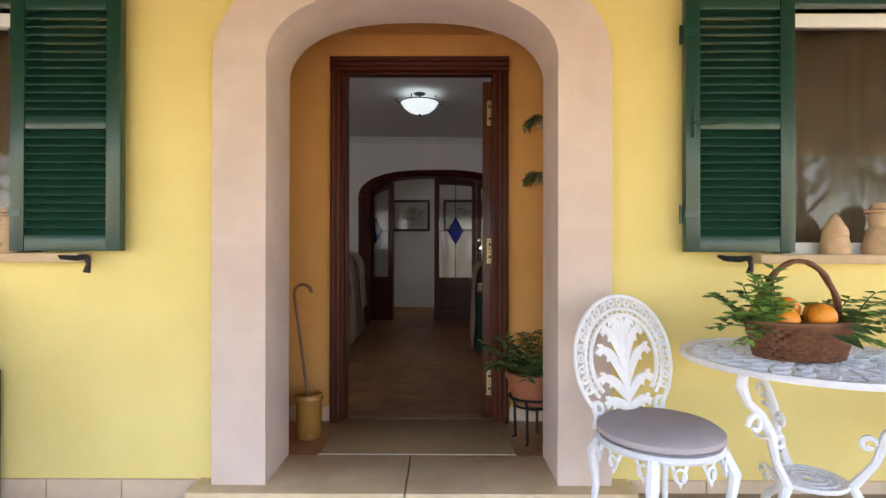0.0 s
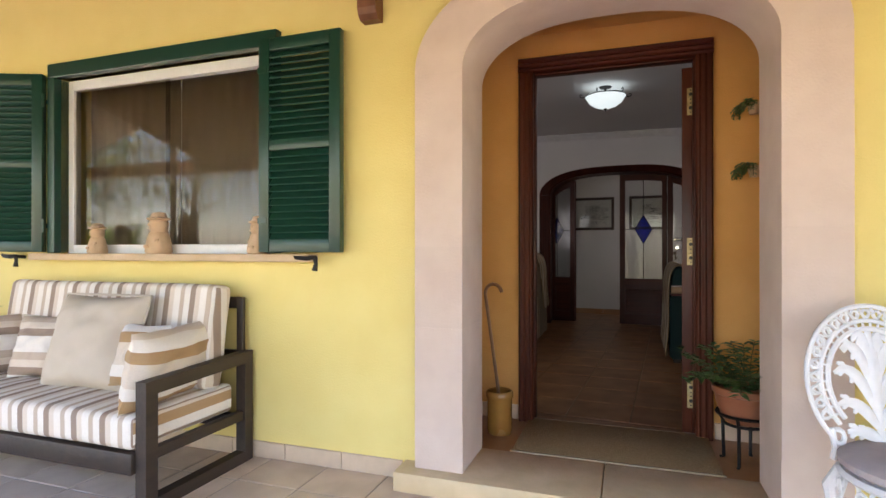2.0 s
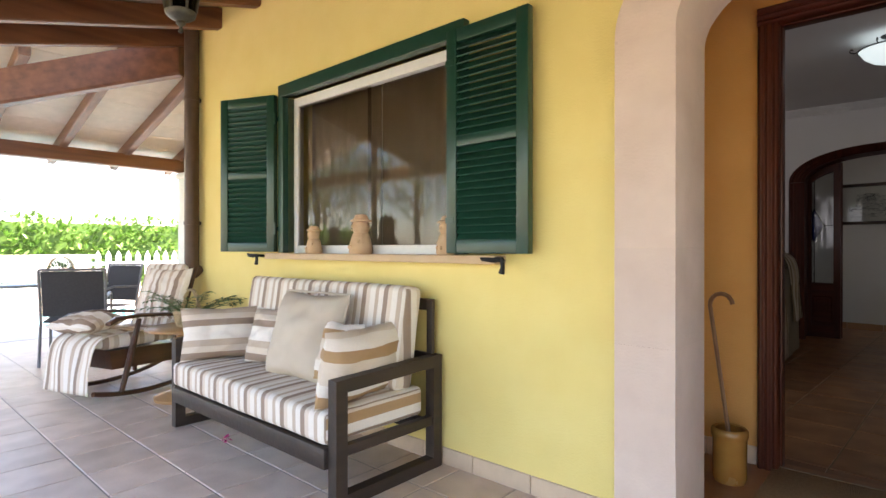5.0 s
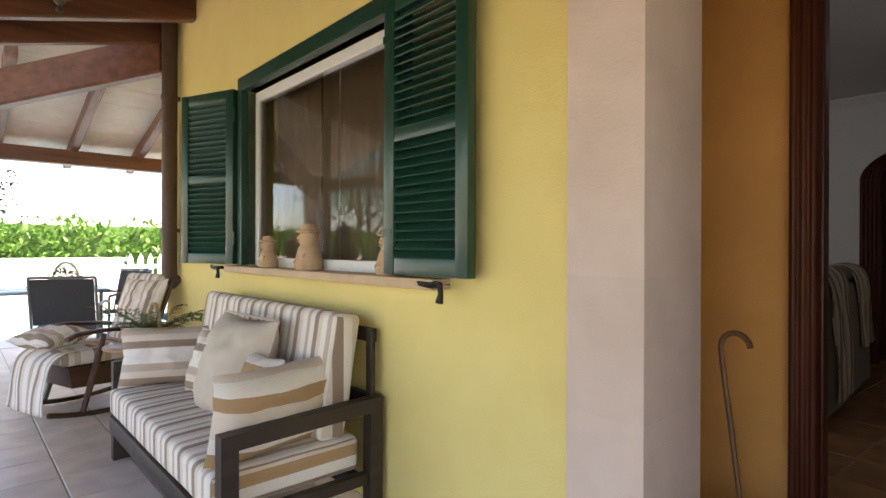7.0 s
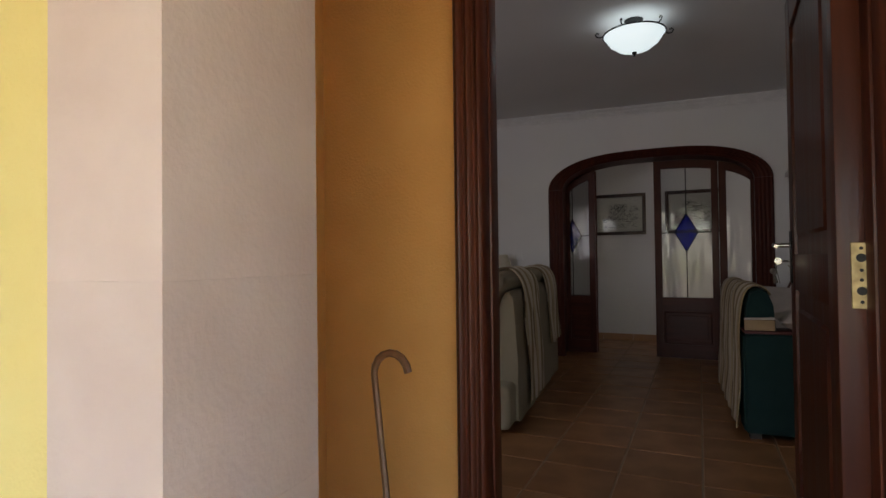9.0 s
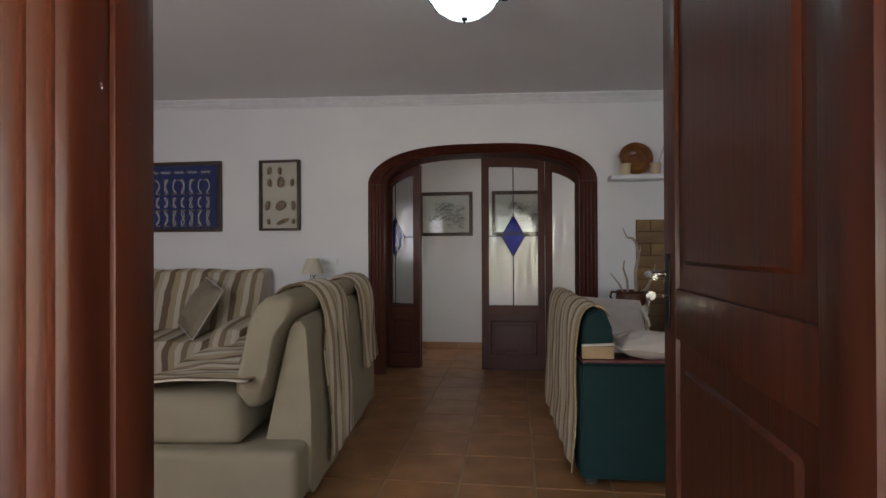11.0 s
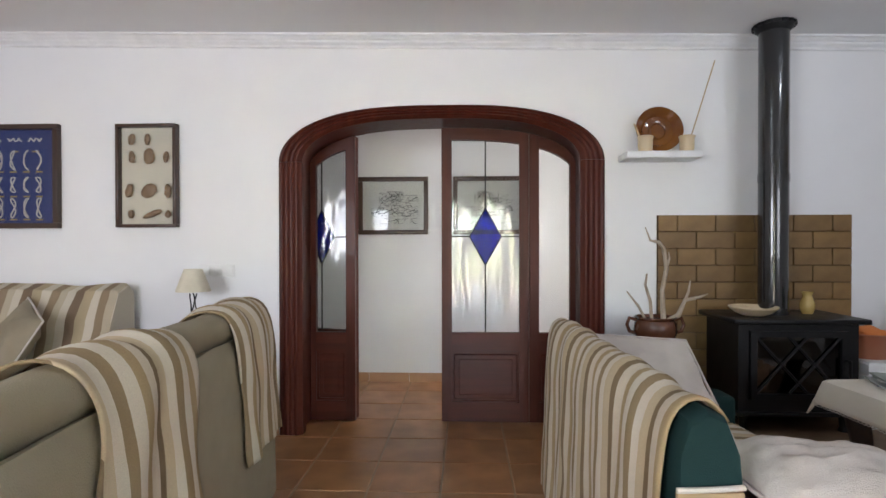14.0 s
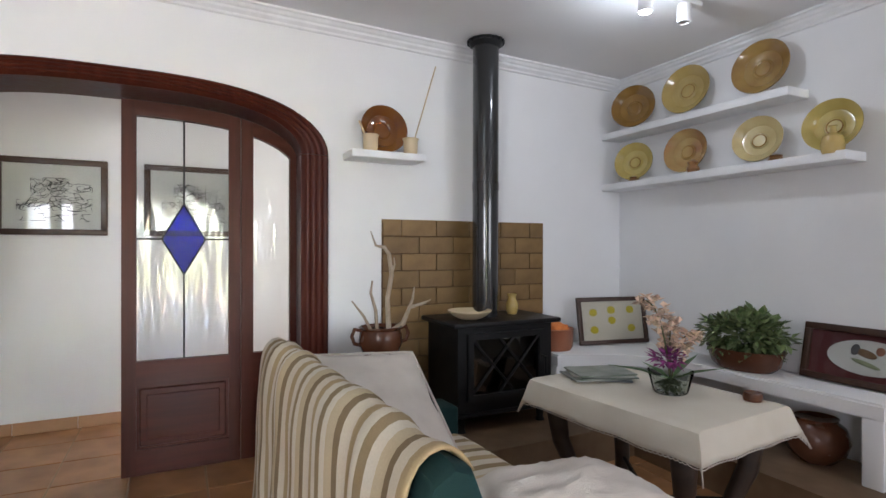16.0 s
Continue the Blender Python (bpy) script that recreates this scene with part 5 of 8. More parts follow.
# ---- white cast-iron set ----
def iron_chair(m, label):
    ch = thing("garden_chair", m, label, "chair", "cast-iron garden set")
    tilt = pose(0, 0.16, 0.46, -10, 0, 0)
    W, H = 0.215, 0.245

    def oval(f, a, dz=0.0):
        return tilt @ Vector((W * f * math.cos(a), 0, 0.205 + H * f * math.sin(a) + dz))
    rim = [-0.75 + (math.pi + 1.5) * k / 36 for k in range(37)]
    bm = bm_new()
    tube(bm, [oval(1.0, a) for a in rim], 0.008, 7)
    for s in (0, -1):
        e = oval(1.0, rim[s])
        c = tilt.inverted() @ e
        sg = 1 if c.x > 0 else -1
        tube(bm, [tilt @ Vector((c.x - sg * 0.03 * (1 - math.cos(t * 0.7)) * (1 - t * 0.08), 0, c.z - 0.03 * math.sin(t * 0.7) * (1 - t * 0.06))) for t in range(8)], 0.009, 6)
    part("back_rim", bm, M_WHITEIRON, ch)
    bm = bm_new()
    z = [oval(0.98 if k % 2 else 0.80, -0.6 + (math.pi + 1.2) * k / 44) for k in range(45)]
    tube(bm, z, 0.0065, 5)
    for k in range(23):
        c = tilt.inverted() @ oval(0.895, -0.6 + (math.pi + 1.2) * (k + 0.5) / 23)
        tube(bm, [tilt @ Vector((c.x + 0.013 * math.cos(q), 0, c.z + 0.013 * math.sin(q))) for q in [1.047 * j for j in range(6)]], 0.0055, 5, True)
    tube(bm, [oval(0.80, a) for a in rim], 0.0075, 6)
    tube(bm, [oval(0.69, a) for a in rim], 0.009, 6)
    for k in range(30):
        a = -0.6 + (math.pi + 1.2) * k / 29
        tube(bm, [oval(0.69, a), oval(0.80, a)], 0.004, 5)
    part("lattice", bm, M_WHITEIRON, ch)
    bm = bm_new()
    tube(bm, [(0, 0, 0.0 + 0.37 * j / 10) for j in range(11)], [0.010 + 0.016 * math.sin(math.pi * (j / 10) ** 1.6) for j in range(11)], 8)
    for s in (-1, 1):
        for z0, reach, rise in ((0.02, 0.105, 0.03), (0.05, 0.125, 0.09), (0.10, 0.125, 0.145), (0.17, 0.095, 0.15), (0.25, 0.05, 0.105)):
            pts = [Vector((s * reach * (t / 8) ** 1.15, 0, z0 + rise * math.sin(2.0 * t / 8))) for t in range(9)]
            tube(bm, pts, [0.007 + 0.013 * math.sin(math.pi * (t / 8) ** 0.8) for t in range(9)], 7)
            for j in (4, 6):
                p = pts[j]
                tube(bm, [p, p + Vector((s * 0.010, 0, 0.016)), p + Vector((s * 0.024, 0, 0.020))], [0.011, 0.011, 0.005], 6)
                tube(bm, [p, p + Vector((s * 0.014, 0, -0.010)), p + Vector((s * 0.020, 0, -0.022))], [0.010, 0.010, 0.005], 6)
    bmesh.ops.scale(bm, vec=(1, 0.45, 1), verts=bm.verts)
    bmesh.ops.transform(bm, matrix=tilt, verts=bm.verts)
    part("leaf_motif", bm, M_WHITEIRON, ch)
    for s in (-1, 1):
        bm = bm_new()
        tube(bm, [tilt @ Vector((s * 0.155, 0, 0.06)), tilt @ Vector((s * 0.15, 0, 0.0)), Vector((s * 0.15, 0.17, 0.42))], 0.010, 7)
        part("back_stay", bm, M_WHITEIRON, ch)
    bm = bm_new()
    lathe(bm, [(0, 0.405), (0.205, 0.405), (0.215, 0.415), (0.205, 0.428), (0, 0.428)], 32)
    for k in range(12):
        a = 2 * math.pi * k / 12
        tube(bm, [(0.20 * math.cos(a), 0.20 * math.sin(a), 0.41), (0.208 * math.cos(a + 0.13), 0.208 * math.sin(a + 0.13), 0.34), (0.2 * math.cos(a + 0.26), 0.2 * math.sin(a + 0.26), 0.41)], 0.007, 5)
        tube(bm, [(0.21 * math.cos(a + 0.13 + 0.09 * math.cos(q)), 0.21 * math.sin(a + 0.13 + 0.09 * math.cos(q)), 0.375 + 0.022 * math.sin(q)) for q in [0.785 * j for j in range(8)]], 0.005, 5, True)
    part("seat", bm, M_WHITEIRON, ch)
    for k, (sx, sy) in enumerate(((-1, -1), (1, -1), (-1, 1), (1, 1))):
        bm = bm_new()
        d = Vector((sx * 0.7, sy * 0.7, 0))
        pts = [d * 0.20 + Vector((0, 0, 0.41)), d * 0.235 + Vector((0, 0, 0.34)), d * 0.22 + Vector((0, 0, 0.22)), d * 0.235 + Vector((0, 0, 0.10)), d * 0.28 + Vector((0, 0, 0.012))]
        tube(bm, pts, [0.020, 0.022, 0.013, 0.011, 0.014], 8)
        part("leg", bm, M_WHITEIRON, ch)
    bm = bm_new()
    lathe(bm, [(0, 0.43), (0.19, 0.43), (0.212, 0.445), (0.212, 0.462), (0.19, 0.477), (0, 0.483)], 36)
    part("seat_pad", bm, M_GREYSEAT, ch, "round grey seat pad")
    return ch


ic = iron_chair(FACADE @ pose(1.32, -0.375, 0, 0, 0, 18), "white cast-iron garden chair with a grey seat pad")
copy_thing(ic, FACADE @ pose(2.46, -0.42, 0, 0, 0, -28))
gt = thing("garden_table", FACADE @ pose(1.87, -0.335, 0), "round white cast-iron garden table with pierced top", "table", "cast-iron garden set")
bm = bm_new()
ZT = 0.695
for rr, w in ((0.415, 0.012), (0.385, 0.007), (0.30, 0.007), (0.20, 0.007), (0.10, 0.007)):
    tube(bm, [(rr * math.cos(2 * math.pi * k / 48), rr * math.sin(2 * math.pi * k / 48), ZT) for k in range(48)], w, 6, True)
for r0, r1, n in ((0.30, 0.385, 30), (0.20, 0.30, 24), (0.10, 0.20, 16), (0.0, 0.10, 8)):
    for k in range(n):
        a, b = 2 * math.pi * k / n, 2 * math.pi * (k + 0.5) / n
        tube(bm, [(r0 * math.cos(a), r0 * math.sin(a), ZT), (r1 * math.cos(b), r1 * math.sin(b), ZT), (r0 * math.cos(a + 2 * math.pi / n), r0 * math.sin(a + 2 * math.pi / n), ZT)], 0.008, 5)
        m_ = (r0 + r1) / 2
        tube(bm, [(m_ * math.cos(b) + 0.02 * math.cos(q), m_ * math.sin(b) + 0.02 * math.sin(q), ZT) for q in [1.047 * j for j in range(6)]], 0.007, 5, True)
part("tabletop", bm, M_WHITEIRON, gt, "pierced round top")
for k in range(3):
    a = math.pi * 1.15 + k * 2 * math.pi / 3
    c, s = math.cos(a), math.sin(a)
    bm = bm_new()
    prof = [(0.36, 0.69), (0.375, 0.64), (0.34, 0.58), (0.27, 0.53), (0.22, 0.46), (0.19, 0.36), (0.125, 0.265), (0.18, 0.16), (0.27, 0.09), (0.31, 0.012)]
    tube(bm, [(c * q, s * q, z) for q, z in prof], [0.015, 0.020, 0.014, 0.015, 0.019, 0.013, 0.020, 0.014, 0.017, 0.016], 8)
    for q, z, rr in ((0.30, 0.50, 0.04), (0.28, 0.17, 0.04), (0.17, 0.42, 0.03)):
        tube(bm, [(c * (q + rr * (1 - t / 14) * math.cos(t * 0.6)), s * (q + rr * (1 - t / 14) * math.cos(t * 0.6)), z + rr * (1 - t / 14) * math.sin(t * 0.6)) for t in range(11)], 0.010, 6)
    add_leaf(bm, (c * 0.22, s * 0.22, 0.44), (c, s, 0.4), (0, 0, 1), 0.09, 0.06)
    part("leg", bm, M_WHITEIRON, gt)
bm = bm_new()
for rr in (0.115, 0.085, 0.055):
    tube(bm, [(rr * math.cos(2 * math.pi * k / 32), rr * math.sin(2 * math.pi * k / 32), 0.265) for k in range(32)], 0.009, 6, True)
for k in range(16):
    a = 2 * math.pi * k / 16
    tube(bm, [(0.02 * math.cos(a), 0.02 * math.sin(a), 0.265), (0.115 * math.cos(a + 0.2), 0.115 * math.sin(a + 0.2), 0.265)], 0.006, 5)
part("lower_shelf", bm, M_WHITEIRON, gt)

fb = basket("fruit_basket", FACADE @ pose(1.82, -0.36, ZT + 0.012, 0, 0, 8), 0.125, 0.155, 0.125, 0.17, 0.34, M_WICKER, "brown wicker basket of oranges and leaves on the table")
r = random.Random(5)
for x, y, z in ((-0.09, -0.05, 0.135), (0.03, -0.07, 0.15), (-0.02, 0.03, 0.165), (0.09, 0.02, 0.145), (-0.11, 0.05, 0.135)):
    bm = bm_new()
    bmesh.ops.create_uvsphere(bm, u_segments=20, v_segments=14, radius=0.045, matrix=Matrix.Translation((0, 0, 0)) @ Matrix.Diagonal((1, 1, 0.93, 1)))
    solo("orange", bm, M_ORANGE, fb.matrix_world @ pose(x, y, z, r.uniform(0, 90), r.uniform(0, 90)), "ripe orange lying in the wicker basket", "orange", "oranges in the basket")
bm, sb = bm_new(), bm_new()
for k in range(46):
    s = -1 if k < 27 else 1
    a = r.uniform(-0.7, 0.7)
    sprig(bm, sb, r, (s * 0.10 + r.uniform(-0.05, 0.05), r.uniform(-0.07, 0.07), 0.10), (s * math.cos(a), -0.35 + math.sin(a), r.uniform(0.3, 2.4) if s < 0 else r.uniform(-0.2, 1.1)), r.uniform(0.14, 0.26), 6, 0.042, 0.036, 0.5)
gar = thing("greenery", fb.matrix_world, "fresh green sprigs spilling over the fruit basket", "plant")
part("leaves", bm, M_LEAF, gar)
part("stems", sb, M_STEM, gar)
bm = bm_new()
for x, y, z, a in ((0.05, -0.10, 0.13, -1.2), (0.10, -0.05, 0.17, -0.4), (0.02, 0.02, 0.19, 0.4), (-0.01, -0.15, 0.10, -1.6), (0.12, 0.03, 0.18, 0.6)):
    add_leaf(bm, (x, y, z), (math.cos(a), math.sin(a), -0.1), (0, 0, 1), 0.12, 0.08)
part("citrus_leaves", bm, M_LEAFDK, gar)

# ---- niche: cane pot, plant stand, wall pots ----
up = solo("cane_pot", lathe(bm_new(), [(0, 0), (0.062, 0), (0.068, 0.02), (0.068, 0.19), (0.074, 0.2), (0.074, 0.225), (0.066, 0.235), (0.058, 0.23), (0.056, 0.03), (0, 0.03)], 28), M_HONEYPOT, FACADE @ pose(-0.165, 0.62, 0.078), "honey-glazed clay pot holding a walking cane", "pot")
bm = bm_new()
P0, P1 = Vector((-0.142, 0.61, 0.112)), Vector((-0.265, 0.69, 0.84))
pts = [P0 + (P1 - P0) * k / 6 for k in range(7)]
for k in range(1, 9):
    a = math.pi * k / 8 * 0.95
    pts.append(P1 + Vector((0.048 * (1 - math.cos(a)), 0, 0.055 * math.sin(a))))
tube(bm, pts, [0.009] * 7 + [0.010] * 8, 8)
solo("walking_cane", bm, M_CANE, FACADE, "worn wooden walking cane with a curved handle", "cane")
ps = thing("plant_stand", FACADE @ pose(1.03, 0.58, 0.078) @ Matrix.Diagonal((1.15, 1.15, 1, 1)), "black wrought-iron plant stand in the niche", "plant stand")
bm = bm_new()
for z, rr in ((0.235, 0.105), (0.19, 0.08)):
    tube(bm, [(rr * math.cos(2 * math.pi * k / 28), rr * math.sin(2 * math.pi * k / 28), z) for k in range(28)], 0.007, 6, True)
part("ring", bm, M_IRON, ps)
for k in range(4):
    a = math.pi / 4 + k * math.pi / 2 + 0.35
    bm = bm_new()
    tube(bm, [(0.105 * math.cos(a), 0.105 * math.sin(a), 0.235), (0.085 * math.cos(a), 0.085 * math.sin(a), 0.19), (0.08 * math.cos(a), 0.08 * math.sin(a), 0.01), (0.095 * math.cos(a), 0.095 * math.sin(a), 0.006)], 0.007, 6)
    part("leg", bm, M_IRON, ps)
solo("plant_pot", lathe(bm_new(), [(0, 0), (0.072, 0), (0.08, 0.01), (0.104, 0.07), (0.112, 0.115), (0.120, 0.12), (0.122, 0.145), (0.112, 0.15), (0.104, 0.13), (0, 0.13)], 30), M_TERRAPOT, FACADE @ pose(1.03, 0.58, 0.078 + 0.197) @ Matrix.Diagonal((1.18, 1.18, 1.15, 1)), "glazed terracotta pot on the iron stand", "pot")
r = random.Random(21)
bm, sb = bm_new(), bm_new()
for k in range(34):
    a = r.uniform(0, 6.28)
    d = (math.cos(a) - 0.25, math.sin(a) - 0.2, r.uniform(0.5, 1.6))
    sprig(bm, sb, r, (0.05 * math.cos(a), 0.05 * math.sin(a), 0.12), d, r.uniform(0.13, 0.25), 9, 0.042, 0.026, 0.45)
pl = thing("potted_plant", FACADE @ pose(1.03, 0.58, 0.078 + 0.217) @ Matrix.Diagonal((1.2, 1.2, 1.2, 1)), "small-leaved green plant in a terracotta pot", "plant")
part("leaves", bm, M_LEAFDK, pl)
part("stems", sb, M_STEM, pl)
r = random.Random(8)
for z, nn in ((1.78, 20), (1.46, 22)):
    wp = thing("wall_pot", FACADE @ pose(1.115, 0.80, z), "small clay hanging wall pot with trailing plant", "pot", "wall pots in the niche")
    part("pot", lathe(bm_new(), [(0, 0), (0.022, 0), (0.034, 0.05), (0.038, 0.055), (0.032, 0.05), (0, 0.045)], 16), M_CLAY, wp)
    bm = bm_new()
    tube(bm, [(0.03, 0.0, 0.05), (0.045, 0.05, 0.09), (0.045, 0.098, 0.09)], 0.003, 5)
    part("hook", bm, M_IRON, wp)
    bm, sb = bm_new(), bm_new()
    for k in range(nn):
        a = r.uniform(2.2, 4.6)
        sprig(bm, sb, r, (0, 0, 0.05), (math.cos(a), math.sin(a) * 0.6, r.uniform(0.2, 1.0)), r.uniform(0.06, 0.13), 9, 0.022, 0.012, 1.8)
    part("leaves", bm, M_FERN, wp)
    part("stems", sb, M_STEM, wp)

# ---- garden beyond the side porch ----
M_DECK = mat("pale_pool_deck", (0.74, 0.68, 0.60), 0.8, color2=(0.66, 0.6, 0.52), scale=2, mix=0.8, bump=0.2, bump_scale=40, stain=0.2)
bm = bm_new()
box(bm, -16, -7.62, -8, 14, -0.16, -0.02)
structure("pavement_deck", bm, M_DECK, FACADE, "pale sunlit pool deck beside the porch")
# paving added out of view; its tone sets the light bounced into the porch
M_BOUNCE_PAVING = mat("brown_bounce_paving", (0.30, 0.24, 0.18), 0.85, color2=(0.24, 0.19, 0.14), scale=2, mix=0.8, bump=0.2, bump_scale=40, stain=0.3)
bm = bm_new()
box(bm, -7.6, 9, -9.5, -3.32, -0.16, -0.02)
structure("pavement_bounce", bm, M_BOUNCE_PAVING, FACADE, "unseen brown paving added before the porch to bounce light")
M_POOL = mat("pool_water", (0.06, 0.38, 0.48), 0.08, color2=(0.05, 0.33, 0.44), scale=3, bump=0.3, bump_scale=6)
bm = bm_new()
box(bm, -10.6, -9.0, -3.0, 1.6, -0.05, 0.0, 0.01)
structure("water", bm, M_POOL, FACADE, "turquoise swimming pool water")
M_FENCE = mat("white_fence_paint", (0.80, 0.79, 0.76), 0.6, scale=8, bump=0.1)
fence = thing("fence", FACADE @ pose(-10.9, 0, -0.02), "white painted picket fence before the hedge", "fence")
bm = bm_new()
prism(bm, [(-0.045, 0), (0.045, 0), (0.045, 0.98), (0, 1.08), (-0.045, 0.98)], "x", -0.012, 0.012)
me = mesh_of("picket", bm, M_FENCE)
for k in range(60):
    o = new("picket", me)
    o.parent = fence
    o.matrix_local = pose(0, 1.2 + k * 0.17, 0)
for z in (0.3, 0.8):
    part("rail", box(bm_new(), -0.045, -0.013, 1.1, 11.4, z, z + 0.07), M_FENCE, fence)
bm = bm_new()
box(bm, -11.3, -10.9, -6.0, 1.1, -0.1, 0.92, 0.02)
box(bm, -11.35, -10.85, -6.05, 1.15, 0.92, 0.98, 0.015)
solo("garden_wall", bm, M_COLUMN, FACADE, "low whitewashed garden wall", "wall", "", "structure")
r = random.Random(77)
bm = bm_new()
for k in range(9000):
    v = r.uniform(-9, 15)
    z = r.random() ** 0.7 * (1.72 + 0.14 * noise.noise(Vector((v * 1.3, 0, 0))))
    d = Vector((1 + r.gauss(0, 0.5), r.gauss(0, 0.8), r.gauss(0.4, 0.7)))
    add_leaf(bm, (-12.4 + 0.16 * noise.noise(Vector((v * 3, z * 3, 0))) + r.uniform(-0.25, 0.1), v, z), d, (0, 0, 1), r.uniform(0.10, 0.22), r.uniform(0.06, 0.10))
box(bm, -13.4, -12.65, -9, 15, -0.1, 1.62)
solo("hedge", bm, M_HEDGE, FACADE, "clipped sunlit green hedge behind the fence", "hedge", "", "stuff")


def tree(m, h, cr, seed, label):
    r = random.Random(seed)
    t = thing("tree", m, label, "tree", "garden trees")
    bm = bm_new()
    tube(bm, [(0, 0, -0.1), (0.05, 0.02, h * 0.25), (-0.04, 0.06, h * 0.5), (0.05, 0.0, h * 0.8)], [0.16, 0.12, 0.09, 0.03], 9)
    tips = []
    for k in range(9):
        a = k * 2.4
        z = h * (0.35 + 0.05 * k)
        tip = Vector((cr * 0.7 * math.cos(a), cr * 0.7 * math.sin(a), z + h * 0.22))
        tube(bm, [(0, 0.03, z), tip * 0.5 + Vector((0, 0, z * 0.5)), tip], [0.05, 0.035, 0.012], 6)
        tips.append(tip)
    part("trunk", bm, mat("tree_bark", (0.12, 0.09, 0.065), 0.9, scale=20, bump=0.6, bump_scale=30), t)
    bm = bm_new()
    for c in tips + [Vector((0, 0, h * 0.95))]:
        for _ in range(420):
            d = rdir(r)
            p = c + d * cr * 0.55 * r.random() ** 0.5
            add_leaf(bm, p, rdir(r, -0.2), (0, 0, 1), r.uniform(0.10, 0.2), r.uniform(0.05, 0.09))
    o = part("crown", bm, M_LEAFDK, t)
    return t


tr = tree(FACADE @ pose(-3.5, -13, -0.1), 5.0, 2.1, 1, "dark green broad-leaved garden tree on the lawn")
copy_thing(tr, FACADE @ pose(1.2, -15, -0.1, 0, 0, 70))
copy_thing(tr, FACADE @ pose(5.5, -12.5, -0.1, 0, 0, 150))
copy_thing(tr, FACADE @ pose(-8.5, -14, -0.1, 0, 0, 220))
for u, v, a in ((-12.0, -10.5, 40), (-15.5, -9.0, 130), (-18.5, -11.5, 260), (9.5, -11.0, 300), (13.0, -12.0, 15)):
    copy_thing(tr, FACADE @ pose(u, v, -0.1, 0, 0, a))
# bougainvillea branch over the side porch
bm, sb = bm_new(), bm_new()
r = random.Random(31)
for k in range(12):
    sprig(bm, sb, r, (-7.70 + r.uniform(-0.04, 0.04), -2.2 + 0.13 * k, 2.17), (r.uniform(-0.3, 0.3), r.uniform(0, 1), -0.5), r.uniform(0.4, 0.75), 9, 0.09, 0.055, 0.6)
bg = thing("bougainvillea", FACADE, "overhanging bougainvillea branch beyond the eave", "plant")
part("leaves", bm, M_LEAFDK, bg)
part("twigs", sb, M_STEM, bg)
part("flowers", bush(r, (-7.72, -0.9, 1.9), (0.12, 0.2, 0.07), 60, 0.05, 0.04), mat("magenta_bract", (0.55, 0.03, 0.15), 0.6), bg, "magenta flowers")

M_STEEL = mat("grey_powder_coat", (0.16, 0.16, 0.17), 0.45, 0.4, scale=30)
M_SLING = mat("charcoal_sling", (0.045, 0.045, 0.05), 0.8, scale=60, bump=0.3, bump_scale=400)
M_BLUESLING = mat("blue_sling_cloth", (0.10, 0.16, 0.30), 0.8, scale=40, bump=0.3, bump_scale=300)


def dining_chair(m, cloth, label):
    c = thing("dining_chair", m, label, "chair", "garden dining set")
    for s in (-0.26, 0.26):
        part("front_leg", tube(bm_new(), [(s, -0.24, 0.0), (s, -0.24, 0.62)], 0.013, 8), M_STEEL, c)
        part("back_leg", tube(bm_new(), [(s, 0.28, 0.0), (s, 0.20, 0.42), (s, 0.30, 0.90)], 0.013, 8), M_STEEL, c)
        part("armrest", tube(bm_new(), [(s, -0.24, 0.62), (s, -0.1, 0.65), (s, 0.22, 0.63)], 0.015, 8), M_STEEL, c)
    part("top_rail", tube(bm_new(), [(-0.26, 0.30, 0.90), (0.26, 0.30, 0.90)], 0.013, 8), M_STEEL, c)
    bm = bm_new()
    prism(bm, [(-0.24, 0.42), (0.20, 0.40), (0.20, 0.412), (-0.24, 0.432)], "x", -0.245, 0.245)
    part("seat", bm, cloth, c, "", False)
    bm = bm_new()
    prism(bm, [(0.205, 0.46), (0.297, 0.885), (0.305, 0.885), (0.213, 0.46)], "x", -0.245, 0.245)
    part("backrest", bm, cloth, c, "", False)
    return c


dc = dining_chair(FACADE @ pose(-5.75, -0.42, 0, 0, 0, -112), M_SLING, "grey metal garden dining chair with charcoal sling")
copy_thing(dc, FACADE @ pose(-6.9, 0.15, 0, 0, 0, 25))
dining_chair(FACADE @ pose(-5.9, 0.62, 0, 0, 0, -80), M_BLUESLING, "garden dining chair with blue sling cloth")
dt = thing("dining_table", FACADE @ pose(-6.75, -0.75, 0), "grey metal garden dining table on the side porch", "table")
part("tabletop", box(bm_new(), -0.5, 0.5, -0.75, 0.75, 0.70, 0.73, 0.006), mat("grey_glass_top", (0.25, 0.28, 0.3), 0.15, scale=5), dt)
for x in (-0.43, 0.43):
    for y in (-0.67, 0.67):
        part("leg", tube(bm_new(), [(x, y, 0), (x, y, 0.70)], 0.02, 8), M_STEEL, dt)
b2 = basket("basket", FACADE @ pose(-6.65, -0.35, 0.73, 0, 0, 40), 0.12, 0.15, 0.10, 0.16, 0.28, M_STRAW, "straw basket with greenery on the dining table")
part("greenery", bush(random.Random(6), (0, 0, 0.13), (0.2, 0.16, 0.09), 260, 0.05, 0.02), M_FERN, b2)

